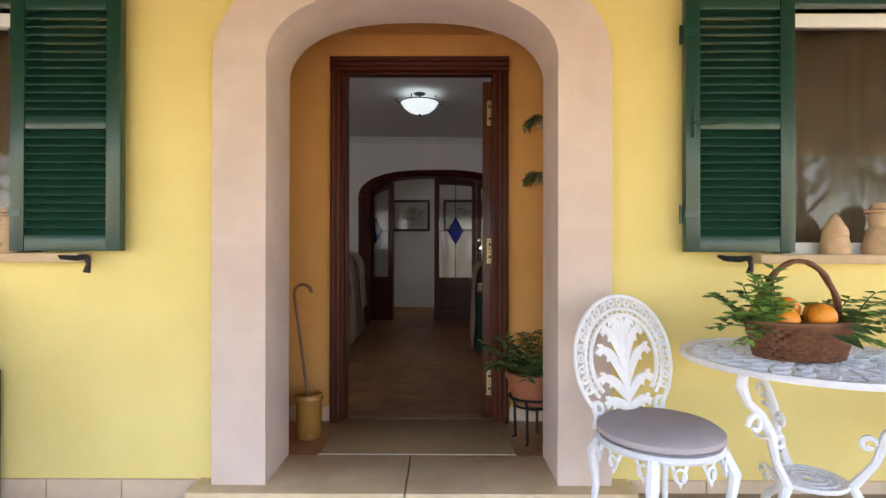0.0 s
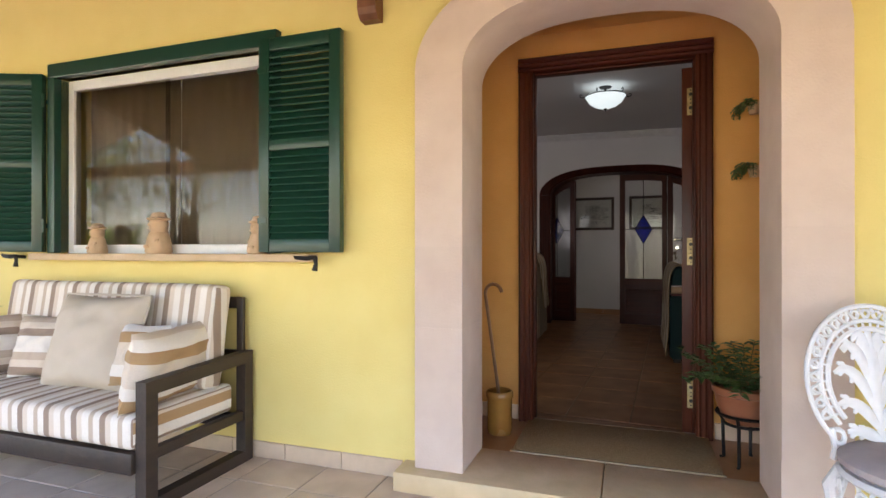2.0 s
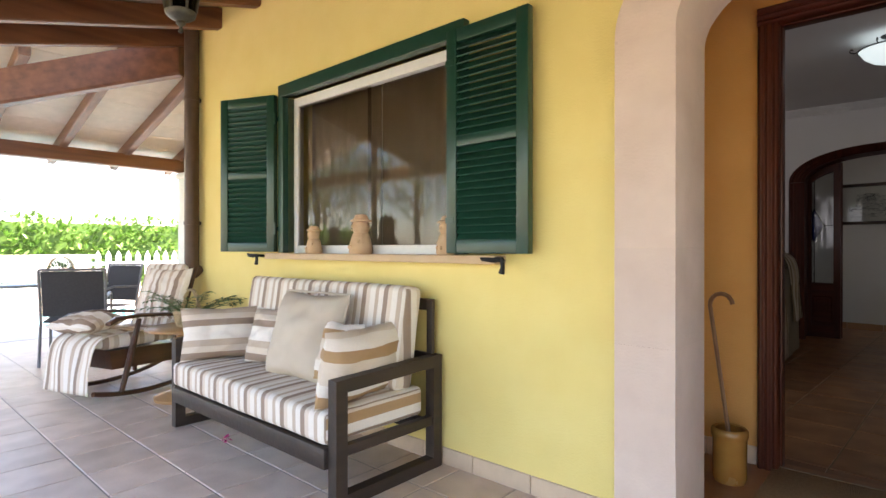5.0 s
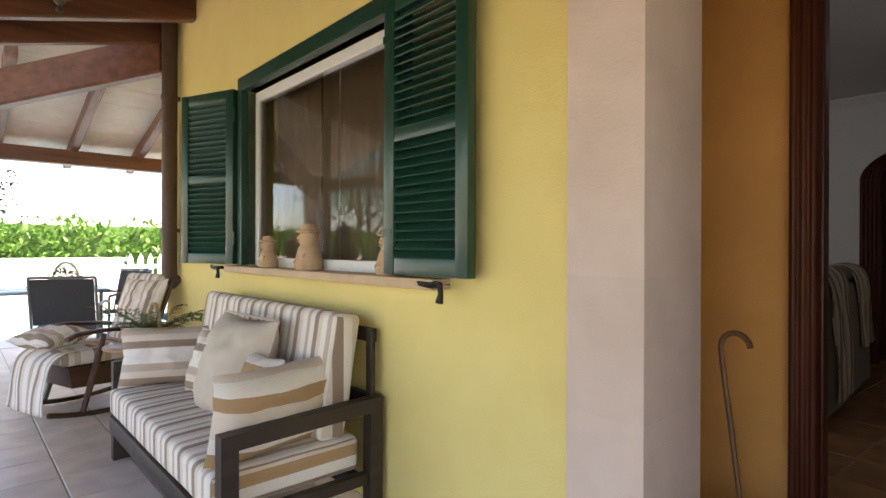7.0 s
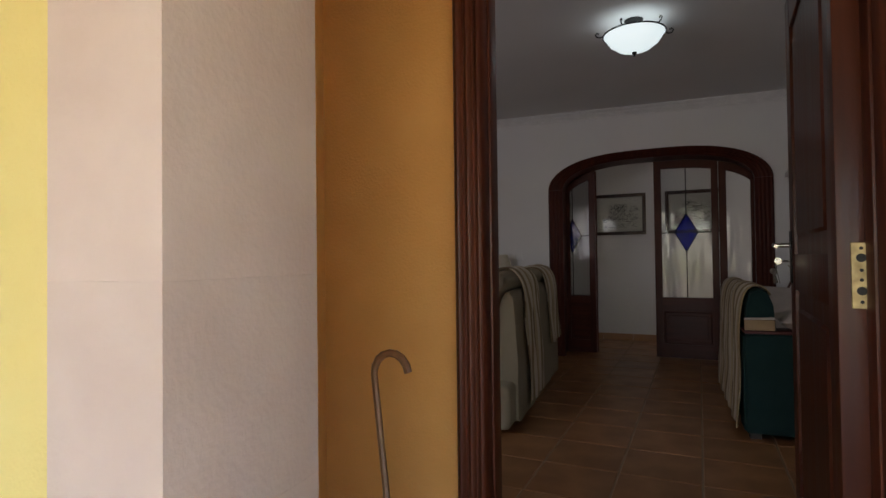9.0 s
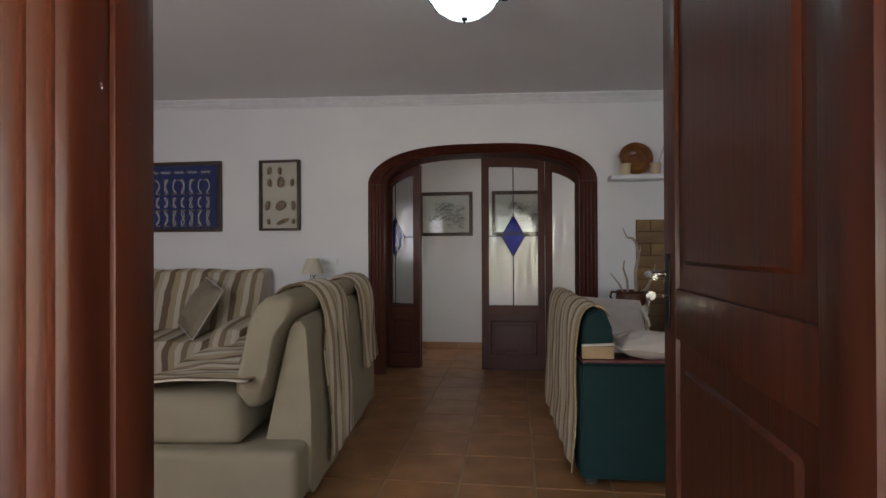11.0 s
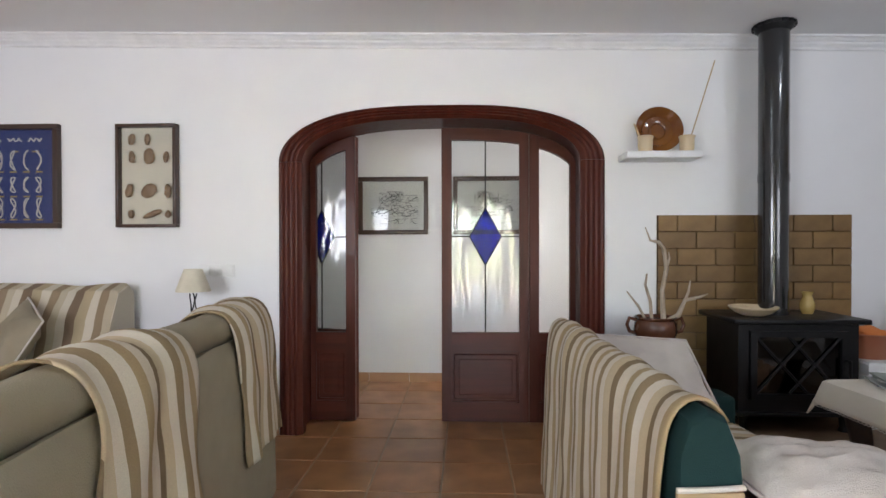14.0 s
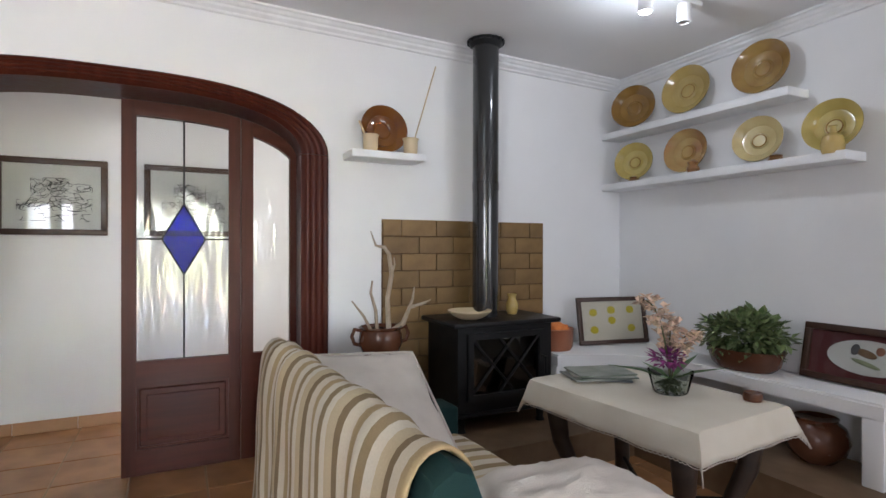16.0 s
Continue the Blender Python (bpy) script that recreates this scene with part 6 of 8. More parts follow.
# ---- living room: lamps ----
M_LAMPGLASS = glow("alabaster_glass_lit", (0.72, 0.95, 0.98), 0.11)
cl = thing("ceiling_lamp", pose(0.075, 5.62, 2.472) @ Matrix.Diagonal((0.88, 0.88, 0.88, 1)), "lit alabaster glass ceiling lamp with black iron scrolls", "lamp")
part("bowl", lathe(bm_new(), [(0, 0.02), (0.05, 0.024), (0.12, 0.05), (0.18, 0.095), (0.215, 0.15), (0.222, 0.155), (0.21, 0.155), (0.17, 0.10), (0, 0.04)], 40), M_LAMPGLASS, cl, "glowing alabaster glass bowl")
bm = bm_new()
lathe(bm, [(0, -0.012), (0.008, -0.008), (0.006, 0.002), (0.018, 0.012), (0.018, 0.022), (0, 0.026)], 14)
part("finial", bm, M_IRON, cl)
part("ring", tube(bm_new(), [(0.226 * math.cos(2 * math.pi * k / 40), 0.226 * math.sin(2 * math.pi * k / 40), 0.158) for k in range(40)], 0.006, 6, True), M_IRON, cl)
for k in range(6):
    a = 2 * math.pi * k / 6 + 0.3
    c, s = math.cos(a), math.sin(a)
    bm = bm_new()
    tube(bm, [(c * q, s * q, z) for q, z in ((0.226, 0.158), (0.25, 0.15), (0.275, 0.157), (0.285, 0.175), (0.272, 0.188), (0.258, 0.178))], 0.005, 6)
    part("scroll", bm, M_IRON, cl)
part("stem", tube(bm_new(), [(0, 0, 0.04), (0, 0, 0.265)], 0.012, 8), M_IRON, cl)
part("ceiling_rose", lathe(bm_new(), [(0.012, 0.237), (0.06, 0.252), (0.07, 0.2655), (0, 0.2655)], 24), M_IRON, cl)
sp = thing("spotlight", pose(2.40, 6.62, ceil_z(2.6)), "white ceiling spotlight bar with a lit lamp", "lamp")
part("bar", box(bm_new(), -0.05, 0.40, -0.02, 0.02, -0.03, -0.001, 0.005), M_ALU, sp)
for x, lit in ((0.0, True), (0.28, False)):
    h = part("spot", lathe(bm_new(), [(0, -0.03), (0.03, -0.035), (0.035, -0.05), (0.035, -0.13), (0.03, -0.132), (0.028, -0.11), (0, -0.11)], 20, pose(x, 0, 0)), M_ALU, sp)
    if lit:
        part("bulb", lathe(bm_new(), [(0, -0.128), (0.02, -0.126), (0.027, -0.115), (0, -0.113)], 16, pose(x, 0, 0)), glow("spot_bulb", (0.75, 0.88, 1.0), 1.2), h)

# ---- pictures and wall things ----
M_FRAMEDK = wood("dark_frame_wood", (0.035, 0.016, 0.010), (0.06, 0.028, 0.016), 0.4, 14, "z", 0.1)
M_PAPER = mat("drawing_paper", (0.66, 0.66, 0.62), 0.9, color2=(0.60, 0.60, 0.55), scale=3)
M_INK = mat("black_ink", (0.02, 0.02, 0.02), 0.8)
M_GLAZE = glass("picture_glass", (1, 1, 1), 0.02, 0.97)


def picture(name, m, w, h, fw, back, label, depth=0.03, category="picture"):
    """A framed picture; it lies in x and z, faces -y, and its lower left corner is the origin."""
    p = thing(name, m, label, category, "")
    for a, b, c, d in ((0, w, 0, fw), (0, w, h - fw, h), (0, fw, fw, h - fw), (w - fw, w, fw, h - fw)):
        part("frame_bar", box(bm_new(), a, b, -depth, 0, c, d, 0.004), M_FRAMEDK, p)
    part("backing", box(bm_new(), fw * 0.8, w - fw * 0.8, -0.012, -0.001, fw * 0.8, h - fw * 0.8), back, p, "", False)
    g = glaze(part("glazing", box(bm_new(), fw * 0.8, w - fw * 0.8, -depth + 0.006, -depth + 0.008, fw * 0.8, h - fw * 0.8), M_GLAZE, p, "", False))
    g.visible_shadow = False
    return p


def scribble(bm, r, x0, x1, z0, z1, n, y=-0.0135, step=0.02, rad=0.0016):
    """Loose ink strokes on paper."""
    for _ in range(n):
        x, z = r.uniform(x0, x1), r.uniform(z0, z1)
        a = r.uniform(0, 6.28)
        pts = []
        for k in range(7):
            pts.append((min(x1, max(x0, x)), y, min(z1, max(z0, z))))
            a += r.gauss(0, 0.7)
            x, z = x + step * math.cos(a), z + step * 0.7 * math.sin(a)
        tube(bm, pts, rad, 4)


for x0, seed, lab in ((-0.825, 3, "framed ink landscape drawing on the hall wall"), (0.062, 9, "second framed ink landscape drawing on the hall wall")):
    p = picture("picture", pose(x0, HALL_Y - 0.002, 1.417), 0.655, 0.537, 0.042, M_PAPER, lab)
    r = random.Random(seed)
    bm = bm_new()
    scribble(bm, r, 0.20, 0.42, 0.27, 0.40, 46, step=0.016)
    scribble(bm, r, 0.12, 0.56, 0.17, 0.26, 40, step=0.02)
    scribble(bm, r, 0.42, 0.56, 0.25, 0.37, 14, step=0.014)
    scribble(bm, r, 0.10, 0.56, 0.10, 0.15, 12, step=0.02)
    for k in range(2):
        tube(bm, [(0.46 + 0.035 * math.cos(q), -0.0135, 0.20 + 0.035 * math.sin(q)) for q in [0.5236 * j for j in range(12)]], 0.002, 4, True)
    part("ink_drawing", bm, M_INK, p)
# board of sailors' knots
M_NAVY = mat("navy_felt", (0.018, 0.035, 0.16), 0.95, scale=40, bump=0.2, bump_scale=300)
M_ROPE = mat("white_cord", (0.66, 0.63, 0.56), 0.85, scale=60, bump=0.4, bump_scale=300)
M_LABEL = mat("brass_label", (0.42, 0.30, 0.08), 0.5, 0.4)
kb = picture("knot_board", pose(-3.837, WALL_Y - 0.002, 1.44), 1.224, 0.715, 0.035, M_NAVY, "framed board of white rope knots on navy felt", 0.045)
r = random.Random(14)
for row, (z, n) in enumerate(((0.61, 7), (0.47, 11), (0.30, 11), (0.14, 11))):
    for k in range(n):
        x = 0.10 + (1.02) * (k + 0.5) / n
        bm = bm_new()
        a0 = r.uniform(0, 6)
        if row == 0:
            tube(bm, [(x - 0.05 + 0.1 * t / 12, -0.018 + 0.004 * math.sin(t * 1.6), z + 0.012 * math.sin(t * 1.3 + a0)) for t in range(13)], 0.005, 5)
        else:
            L = 0.068 if row % 2 else 0.052
            tube(bm, [(x + 0.017 * math.sin(t * 0.9 + a0), -0.018 + 0.004 * math.cos(t * 1.7), z + L * math.cos(t * 0.45)) for t in range(15)], 0.005, 5)
        part("knot", bm, M_ROPE, kb)
        bm = bm_new()
        box(bm, x - 0.025, x + 0.025, -0.0145, -0.012, z - 0.085, z - 0.075)
        part("label_plate", bm, M_LABEL, kb)
# shadow box of shells
M_BOXPAPER = mat("cream_box_paper", (0.62, 0.58, 0.48), 0.9, scale=4)
M_SHELL = mat("brown_shell", (0.16, 0.09, 0.045), 0.5, color2=(0.30, 0.20, 0.11), scale=30, mix=1)
ib = picture("shell_box", pose(-2.198, WALL_Y - 0.002, 1.443), 0.42, 0.703, 0.022, M_BOXPAPER, "framed shadow box of brown shells on cream paper", 0.055)
for x, z, w, h, a in ((0.10, 0.60, 0.025, 0.04, 10), (0.21, 0.60, 0.022, 0.04, 0), (0.10, 0.48, 0.025, 0.045, -5), (0.22, 0.485, 0.04, 0.055, 0), (0.34, 0.48, 0.022, 0.04, 5), (0.08, 0.25, 0.028, 0.05, 15), (0.22, 0.25, 0.06, 0.045, -35), (0.35, 0.25, 0.024, 0.05, 0), (0.09, 0.09, 0.022, 0.03, 0), (0.24, 0.09, 0.075, 0.02, -20), (0.35, 0.09, 0.02, 0.03, 0)):
    bm = bm_new()
    bmesh.ops.create_uvsphere(bm, u_segments=12, v_segments=8, radius=1, matrix=pose(x, -0.025, z, 0, a, 0) @ Matrix.Diagonal((w, 0.012, h, 1)))
    for v in bm.verts:
        v.co += 0.006 * noise.noise_vector(v.co * 40)
    part("shell", bm, M_SHELL, ib)
ob = picture("picture", pose(-4.75, WALL_Y - 0.002, 2.12), 0.56, 0.42, 0.03, M_PAPER, "dark framed print on the white wall")
sw = thing("switch_plate", pose(-1.65, WALL_Y - 0.001, 1.104), "white three-gang light switch plate", "switch")
part("plate", box(bm_new(), 0, 0.254, -0.008, 0, 0, 0.084, 0.003), M_ALU, sw)
for k in range(3):
    part("rocker", box(bm_new(), 0.012 + k * 0.08, 0.082 + k * 0.08, -0.013, -0.008, 0.010, 0.074, 0.002), M_ALU, sw)
# shelf with brown plate and cups
M_SHELF = mat("white_shelf_lacquer", (0.80, 0.80, 0.80), 0.5, scale=8)
sh = solo("wall_shelf", box(bm_new(), 1.19, 1.655, WALL_Y - 0.20, WALL_Y - 0.001, 1.862, 1.905, 0.004), M_SHELF, ROOM, "white floating shelf on the white wall", "shelf", "floating shelves")
M_BROWNGLAZE = mat("brown_glazed_ceramic", (0.12, 0.035, 0.006), 0.12, color2=(0.22, 0.08, 0.012), scale=4, mix=1, coat=0.5)
M_STONEWARE = mat("cream_stoneware", (0.58, 0.46, 0.30), 0.45, color2=(0.5, 0.38, 0.22), scale=10)


def plate_mesh(bm, r):
    return lathe(bm, [(0, 0.012), (0.30 * r, 0.012), (0.36 * r, 0.004), (0.42 * r, 0.010), (0.66 * r, 0.014), (0.74 * r, 0.030), (0.97 * r, 0.050), (r, 0.055), (r, 0.047), (0.74 * r, 0.018), (0.45 * r, 0.0), (0, 0)], 40)


solo("plate", plate_mesh(bm_new(), 0.15), M_BROWNGLAZE, pose(1.425, WALL_Y - 0.045, 1.905 + 0.148, 80, 0, 0), "brown glazed plate leaning on the wall shelf", "plate")
for x, tilt, ln in ((1.325, -12, 0.20), (1.585, 14, 0.62)):
    cp = thing("cup", pose(x, WALL_Y - 0.125, 1.905), "cream stoneware cup with a stick on the shelf", "cup", "cups on the shelf")
    part("body", lathe(bm_new(), [(0, 0), (0.04, 0), (0.044, 0.02), (0.046, 0.09), (0.052, 0.1), (0.047, 0.105), (0.04, 0.09), (0.038, 0.012), (0, 0.012)], 24), M_STONEWARE, cp)
    part("stick", tube(bm_new(), [(0, 0, 0.015), (ln * 0.3 * (1 if tilt > 0 else -1), 0.03, ln * 0.95)], 0.004 if ln > 0.3 else 0.007, 6), M_STRAW, cp)

# ---- stove corner ----
M_BRICK = mat("tan_glazed_brick", (0.23, 0.135, 0.045), 0.5, color2=(0.17, 0.095, 0.03), scale=9, mix=1, bump=0.2, bump_scale=60, stain=0.35, stain_scale=5, rand=0.14)
M_MORTAR = mat("brown_mortar", (0.11, 0.06, 0.025), 0.9, scale=30, bump=0.3)
panel = structure("wall_fireback", box(bm_new(), 1.44, 2.678, WALL_Y - 0.010, WALL_Y - 0.001, 0.24, 1.512), M_MORTAR, ROOM, "tan brick fireback panel behind the stove")
BW, BH = 0.247, 0.110
bmeshes = {}
row = 0
z = 1.514
while z - BH > 0.2:
    x = 1.442 - (BW / 2 if row % 2 == 0 else 0.0)
    while x < 2.676:
        a, b = max(x, 1.442), min(x + BW, 2.676)
        if b - a > 0.03:
            key = round(b - a, 3)
            if key not in bmeshes:
                bmeshes[key] = mesh_of("brick", box(bm_new(), -(b - a) / 2 + 0.003, (b - a) / 2 - 0.003, -0.014, 0, -BH / 2 + 0.003, BH / 2 - 0.003, 0.002, 1), M_BRICK)
            o = new("brick", bmeshes[key])
            o.parent = panel
            o.matrix_local = pose((a + b) / 2, WALL_Y - 0.010, z - BH / 2)
        x += BW
    z -= BH
    row += 1
M_LEDGE = mat("brown_ledge_tile", (0.20, 0.13, 0.075), 0.5, color2=(0.15, 0.09, 0.05), scale=7, mix=1, stain=0.3)
bm = bm_new()
prism(bm, [(1.40, WALL_Y - 0.002), (1.40, 7.12), (2.85, 7.12), (2.85, 5.7), (3.433, 5.7), (3.433, WALL_Y - 0.002)], "z", FLOOR, 0.235)
structure("hearth_ledge", bm, M_LEDGE, ROOM, "brown tiled hearth ledge under stove and bench")
M_STOVE = mat("black_stove_steel", (0.012, 0.012, 0.013), 0.45, 0.6, color2=(0.02, 0.02, 0.021), scale=12, bump=0.1, bump_scale=100)
M_STOVEGLASS = glass("smoked_stove_glass", (0.10, 0.09, 0.085), 0.03, 0.5, 0.05, 8, (1, 1, 1), 1.8)
M_EMBER = mat("fire_chamber", (0.05, 0.045, 0.04), 0.9, scale=10)
SX0, SX1, SY0, SY1 = 1.75, 2.42, 7.40, 7.81
stv = thing("wood_stove", pose(0, 0, 0), "black steel wood stove with crossed door bars", "stove")
bm = bm_new()
z0, z1 = 0.36, 0.865
for a, b, c, d, e, f in ((SX0, SX0 + 0.02, SY0, SY1, z0, z1), (SX1 - 0.02, SX1, SY0, SY1, z0, z1), (SX0 + 0.02, SX1 - 0.02, SY1 - 0.02, SY1, z0, z1), (SX0 + 0.02, SX1 - 0.02, SY0, SY1 - 0.02, z0, z0 + 0.02),
                         (SX0 + 0.02, SX1 - 0.02, SY0, SY0 + 0.02, z0 + 0.02, 0.43), (SX0 + 0.02, SX1 - 0.02, SY0, SY0 + 0.02, 0.825, z1), (SX0 + 0.02, 1.81, SY0, SY0 + 0.02, 0.43, 0.825), (2.35, SX1 - 0.02, SY0, SY0 + 0.02, 0.43, 0.825)):
    part("panel", box(bm_new(), a, b, c, d, e, f), M_STOVE, stv, "", False)
part("top_plate", box(bm_new(), SX0 - 0.045, SX1 + 0.045, SY0 - 0.045, SY1 + 0.02, z1, z1 + 0.03, 0.008), M_STOVE, stv)
part("base_plate", box(bm_new(), SX0 - 0.02, SX1 + 0.02, SY0 - 0.02, SY1, z0 - 0.025, z0, 0.006), M_STOVE, stv)
for x in (SX0 + 0.05, SX1 - 0.05):
    for y in (SY0 + 0.05, SY1 - 0.05):
        part("leg", lathe(bm_new(), [(0.03, 0.235), (0.02, 0.26), (0.028, 0.335)], 10, pose(x, y, 0)), M_STOVE, stv)
dr = part("door", (lambda b: [box(b, *q) for q in ((1.81, 1.845, SY0 - 0.022, SY0 + 0.005, 0.43, 0.825), (2.315, 2.35, SY0 - 0.022, SY0 + 0.005, 0.43, 0.825), (1.845, 2.315, SY0 - 0.022, SY0 + 0.005, 0.43, 0.465), (1.845, 2.315, SY0 - 0.022, SY0 + 0.005, 0.79, 0.825))][-1])(bm_new()), M_STOVE, stv, "", False)
for q in ((1.845, 0.47, 2.13, 0.79), (2.03, 0.79, 2.315, 0.47), (1.845, 0.79, 2.13, 0.47), (2.03, 0.47, 2.315, 0.79)):
    part("cross_bar", tube(bm_new(), [(q[0], SY0 - 0.012, q[1]), (q[2], SY0 - 0.012, q[3])], 0.008, 6), M_STOVE, dr)
glaze(part("door_glass", box(bm_new(), 1.84, 2.32, SY0 - 0.004, SY0, 0.46, 0.795), M_STOVEGLASS, dr, "", False))
part("door_handle", tube(bm_new(), [(2.335, SY0 - 0.02, 0.66), (2.335, SY0 - 0.06, 0.66), (2.335, SY0 - 0.06, 0.56)], 0.008, 8), M_STOVE, dr)
FLUE_TOP = ceil_z(2.065)
flue = thing("stove_flue", pose(2.065, 7.62, 0), "black enamel stove pipe rising to the ceiling", "stove pipe")
for a, b in ((0.895, 1.75), (1.752, FLUE_TOP - 0.001)):
    bm = bm_new()
    cyl(bm, 0, 0, a, b, 0.084, seg=36)
    cyl(bm, 0, 0, b - 0.05, b - 0.002, 0.087, seg=36)
    part("pipe", bm, mat("black_enamel", (0.012, 0.012, 0.013), 0.22, 0.0, scale=8, coat=0.6), flue)
bm = bm_new()
lathe(bm, [(0.088, FLUE_TOP - 0.05), (0.10, FLUE_TOP - 0.035), (0.112, FLUE_TOP - 0.015), (0.112, FLUE_TOP - 0.002), (0, FLUE_TOP - 0.002)], 32)
for k in range(16):
    a = 2 * math.pi * k / 16
    box(bm, 0.095, 0.12, -0.014, 0.014, FLUE_TOP - 0.022, FLUE_TOP - 0.004, 0, 2, pose(0, 0, 0, 0, 0, math.degrees(a)))
part("ceiling_collar", bm, M_STOVE, flue)
M_YGLAZE = mat("yellow_glazed_ceramic", (0.50, 0.36, 0.12), 0.18, color2=(0.40, 0.27, 0.08), scale=10, mix=1, coat=0.4)
solo("dish", plate_mesh(bm_new(), 0.135), M_STONEWARE, pose(1.90, 7.53, 0.896), "shallow cream glazed dish on the stove", "dish")
solo("vase", lathe(bm_new(), [(0, 0), (0.032, 0), (0.045, 0.03), (0.046, 0.07), (0.03, 0.11), (0.028, 0.125), (0.04, 0.145), (0.034, 0.145), (0.022, 0.12), (0, 0.02)], 24), M_YGLAZE, pose(2.27, 7.62, 0.896) @ Matrix.Diagonal((0.9, 0.9, 0.92, 1)), "small yellow glazed vase on the stove", "vase")
# urn with bare branches
stool = thing("stool", pose(1.33, 7.55, FLOOR + 0.05), "dark wooden stool beside the arch", "stool")
part("seat", lathe(bm_new(), [(0, 0.56), (0.15, 0.56), (0.155, 0.575), (0.15, 0.59), (0, 0.59)], 24), M_DARKWOOD, stool)
for k in range(4):
    a = 0.78 + k * 1.571
    part("leg", tube(bm_new(), [(0.10 * math.cos(a), 0.10 * math.sin(a), 0.56), (0.13 * math.cos(a), 0.13 * math.sin(a), -0.05)], 0.014, 8), M_DARKWOOD, stool)
urn = thing("urn", pose(1.33, 7.55, FLOOR + 0.64), "dark brown two-handled clay urn with bare branches", "urn")
M_URN = mat("dark_brown_glaze", (0.085, 0.03, 0.016), 0.25, color2=(0.12, 0.045, 0.022), scale=9, mix=1)
part("body", lathe(bm_new(), [(0, 0), (0.07, 0), (0.10, 0.05), (0.125, 0.12), (0.12, 0.17), (0.11, 0.19), (0.125, 0.205), (0.115, 0.21), (0.10, 0.19), (0, 0.17)], 28), M_URN, urn)
for s in (-1, 1):
    part("handle", tube(bm_new(), [(s * 0.115, 0, 0.19), (s * 0.155, 0, 0.20), (s * 0.17, 0, 0.16), (s * 0.155, 0, 0.12), (s * 0.12, 0, 0.11)], 0.011, 7), M_URN, urn)
M_DRIFT = mat("bleached_branch", (0.42, 0.34, 0.26), 0.85, color2=(0.32, 0.25, 0.18), scale=20, mix=1, bump=0.3)
for pts, rr in ((((0.05, 0, 0.17), (0.04, 0, 0.36), (0.07, 0.01, 0.5), (0.05, 0, 0.62), (0.02, 0, 0.66), (-0.03, 0, 0.67), (-0.06, 0, 0.75)), (0.016, 0.014, 0.013, 0.012, 0.012, 0.007, 0.003)),
                (((-0.02, 0, 0.17), (-0.03, 0, 0.3), (-0.06, 0, 0.4), (-0.05, 0, 0.47)), (0.011, 0.01, 0.008, 0.005)),
                (((-0.05, 0, 0.17), (-0.10, 0, 0.27), (-0.17, 0, 0.36)), (0.01, 0.008, 0.004)),
                (((0.06, 0, 0.17), (0.13, -0.02, 0.22), (0.17, -0.02, 0.31), (0.25, -0.03, 0.33), (0.30, -0.03, 0.35)), (0.018, 0.016, 0.012, 0.009, 0.004)),
                (((0.15, -0.02, 0.26), (0.19, -0.02, 0.36), (0.20, -0.02, 0.43)), (0.010, 0.008, 0.004)),
                (((0.06, 0.0, 0.48), (0.085, 0, 0.56), (0.08, 0.0, 0.6)), (0.008, 0.006, 0.003))):
    part("branch", tube(bm_new(), pts, list(rr), 7), M_DRIFT, urn)

# ---- masonry bench and what stands on it ----
BZ = 0.63
bm = bm_new()
prism(bm, [(2.52, WALL_Y - 0.003), (2.52, 7.46), (2.72, 7.40), (2.95, 7.28), (3.08, 7.08), (3.12, 6.85), (3.12, 5.92), (3.432, 5.92), (3.432, WALL_Y - 0.003)], "z", BZ - 0.075, BZ)
bmesh.ops.bevel(bm, geom=[e for e in bm.edges if e.verts[0].co.z > BZ - 0.01 and e.verts[1].co.z > BZ - 0.01], offset=0.012, segments=2, affect="EDGES")
bench = thing("masonry_bench", ROOM, "white plastered masonry bench along the corner", "bench")
part("seat_slab", bm, M_WHITE, bench)
part("end_pier", box(bm_new(), 3.12, 3.432, 5.92, 6.01, 0.236, BZ - 0.075, 0.008), M_WHITE, bench)
part("end_pier", box(bm_new(), 2.52, 2.60, 7.47, WALL_Y - 0.016, 0.236, BZ - 0.075, 0.008), M_WHITE, bench)
fr = picture("picture", pose(2.87, 7.66, BZ + 0.002, -10, 0, -10), 0.57, 0.34, 0.03, M_BOXPAPER, "framed print of small pots on the bench")
for x, z in ((0.13, 0.23), (0.28, 0.245), (0.44, 0.245), (0.13, 0.105), (0.28, 0.17), (0.44, 0.11)):
    bm = bm_new()
    bmesh.ops.create_uvsphere(bm, u_segments=10, v_segments=6, radius=1, matrix=pose(x, -0.013, z) @ Matrix.Diagonal((0.035, 0.003, 0.028, 1)))
    part("pot_print", bm, mat("lemon_ink", (0.55, 0.45, 0.03), 0.8), fr)
oc = thing("clay_jar", pose(2.645, 7.64, BZ) @ Matrix.Diagonal((1.3, 1.1, 1.1, 1)), "terracotta jar with an orange cloth on the bench", "jar")
part("body", lathe(bm_new(), [(0, 0), (0.085, 0), (0.095, 0.02), (0.098, 0.12), (0.104, 0.13), (0.098, 0.135), (0.088, 0.12), (0, 0.11)], 28), M_TERRAPOT, oc)
bm = bm_new()
bmesh.ops.create_icosphere(bm, subdivisions=3, radius=0.07, matrix=Matrix.Translation((0, 0, 0.13)) @ Matrix.Diagonal((1, 1, 0.6, 1)))
for v in bm.verts:
    v.co += 0.018 * noise.noise_vector(v.co * 22)
part("cloth", bm, mat("orange_cloth", (0.65, 0.20, 0.05), 0.9, bump=0.3, bump_scale=200), oc)
pp = thing("planter", pose(3.27, 6.68, BZ), "wide brown planter of leafy ivy on the bench", "plant")
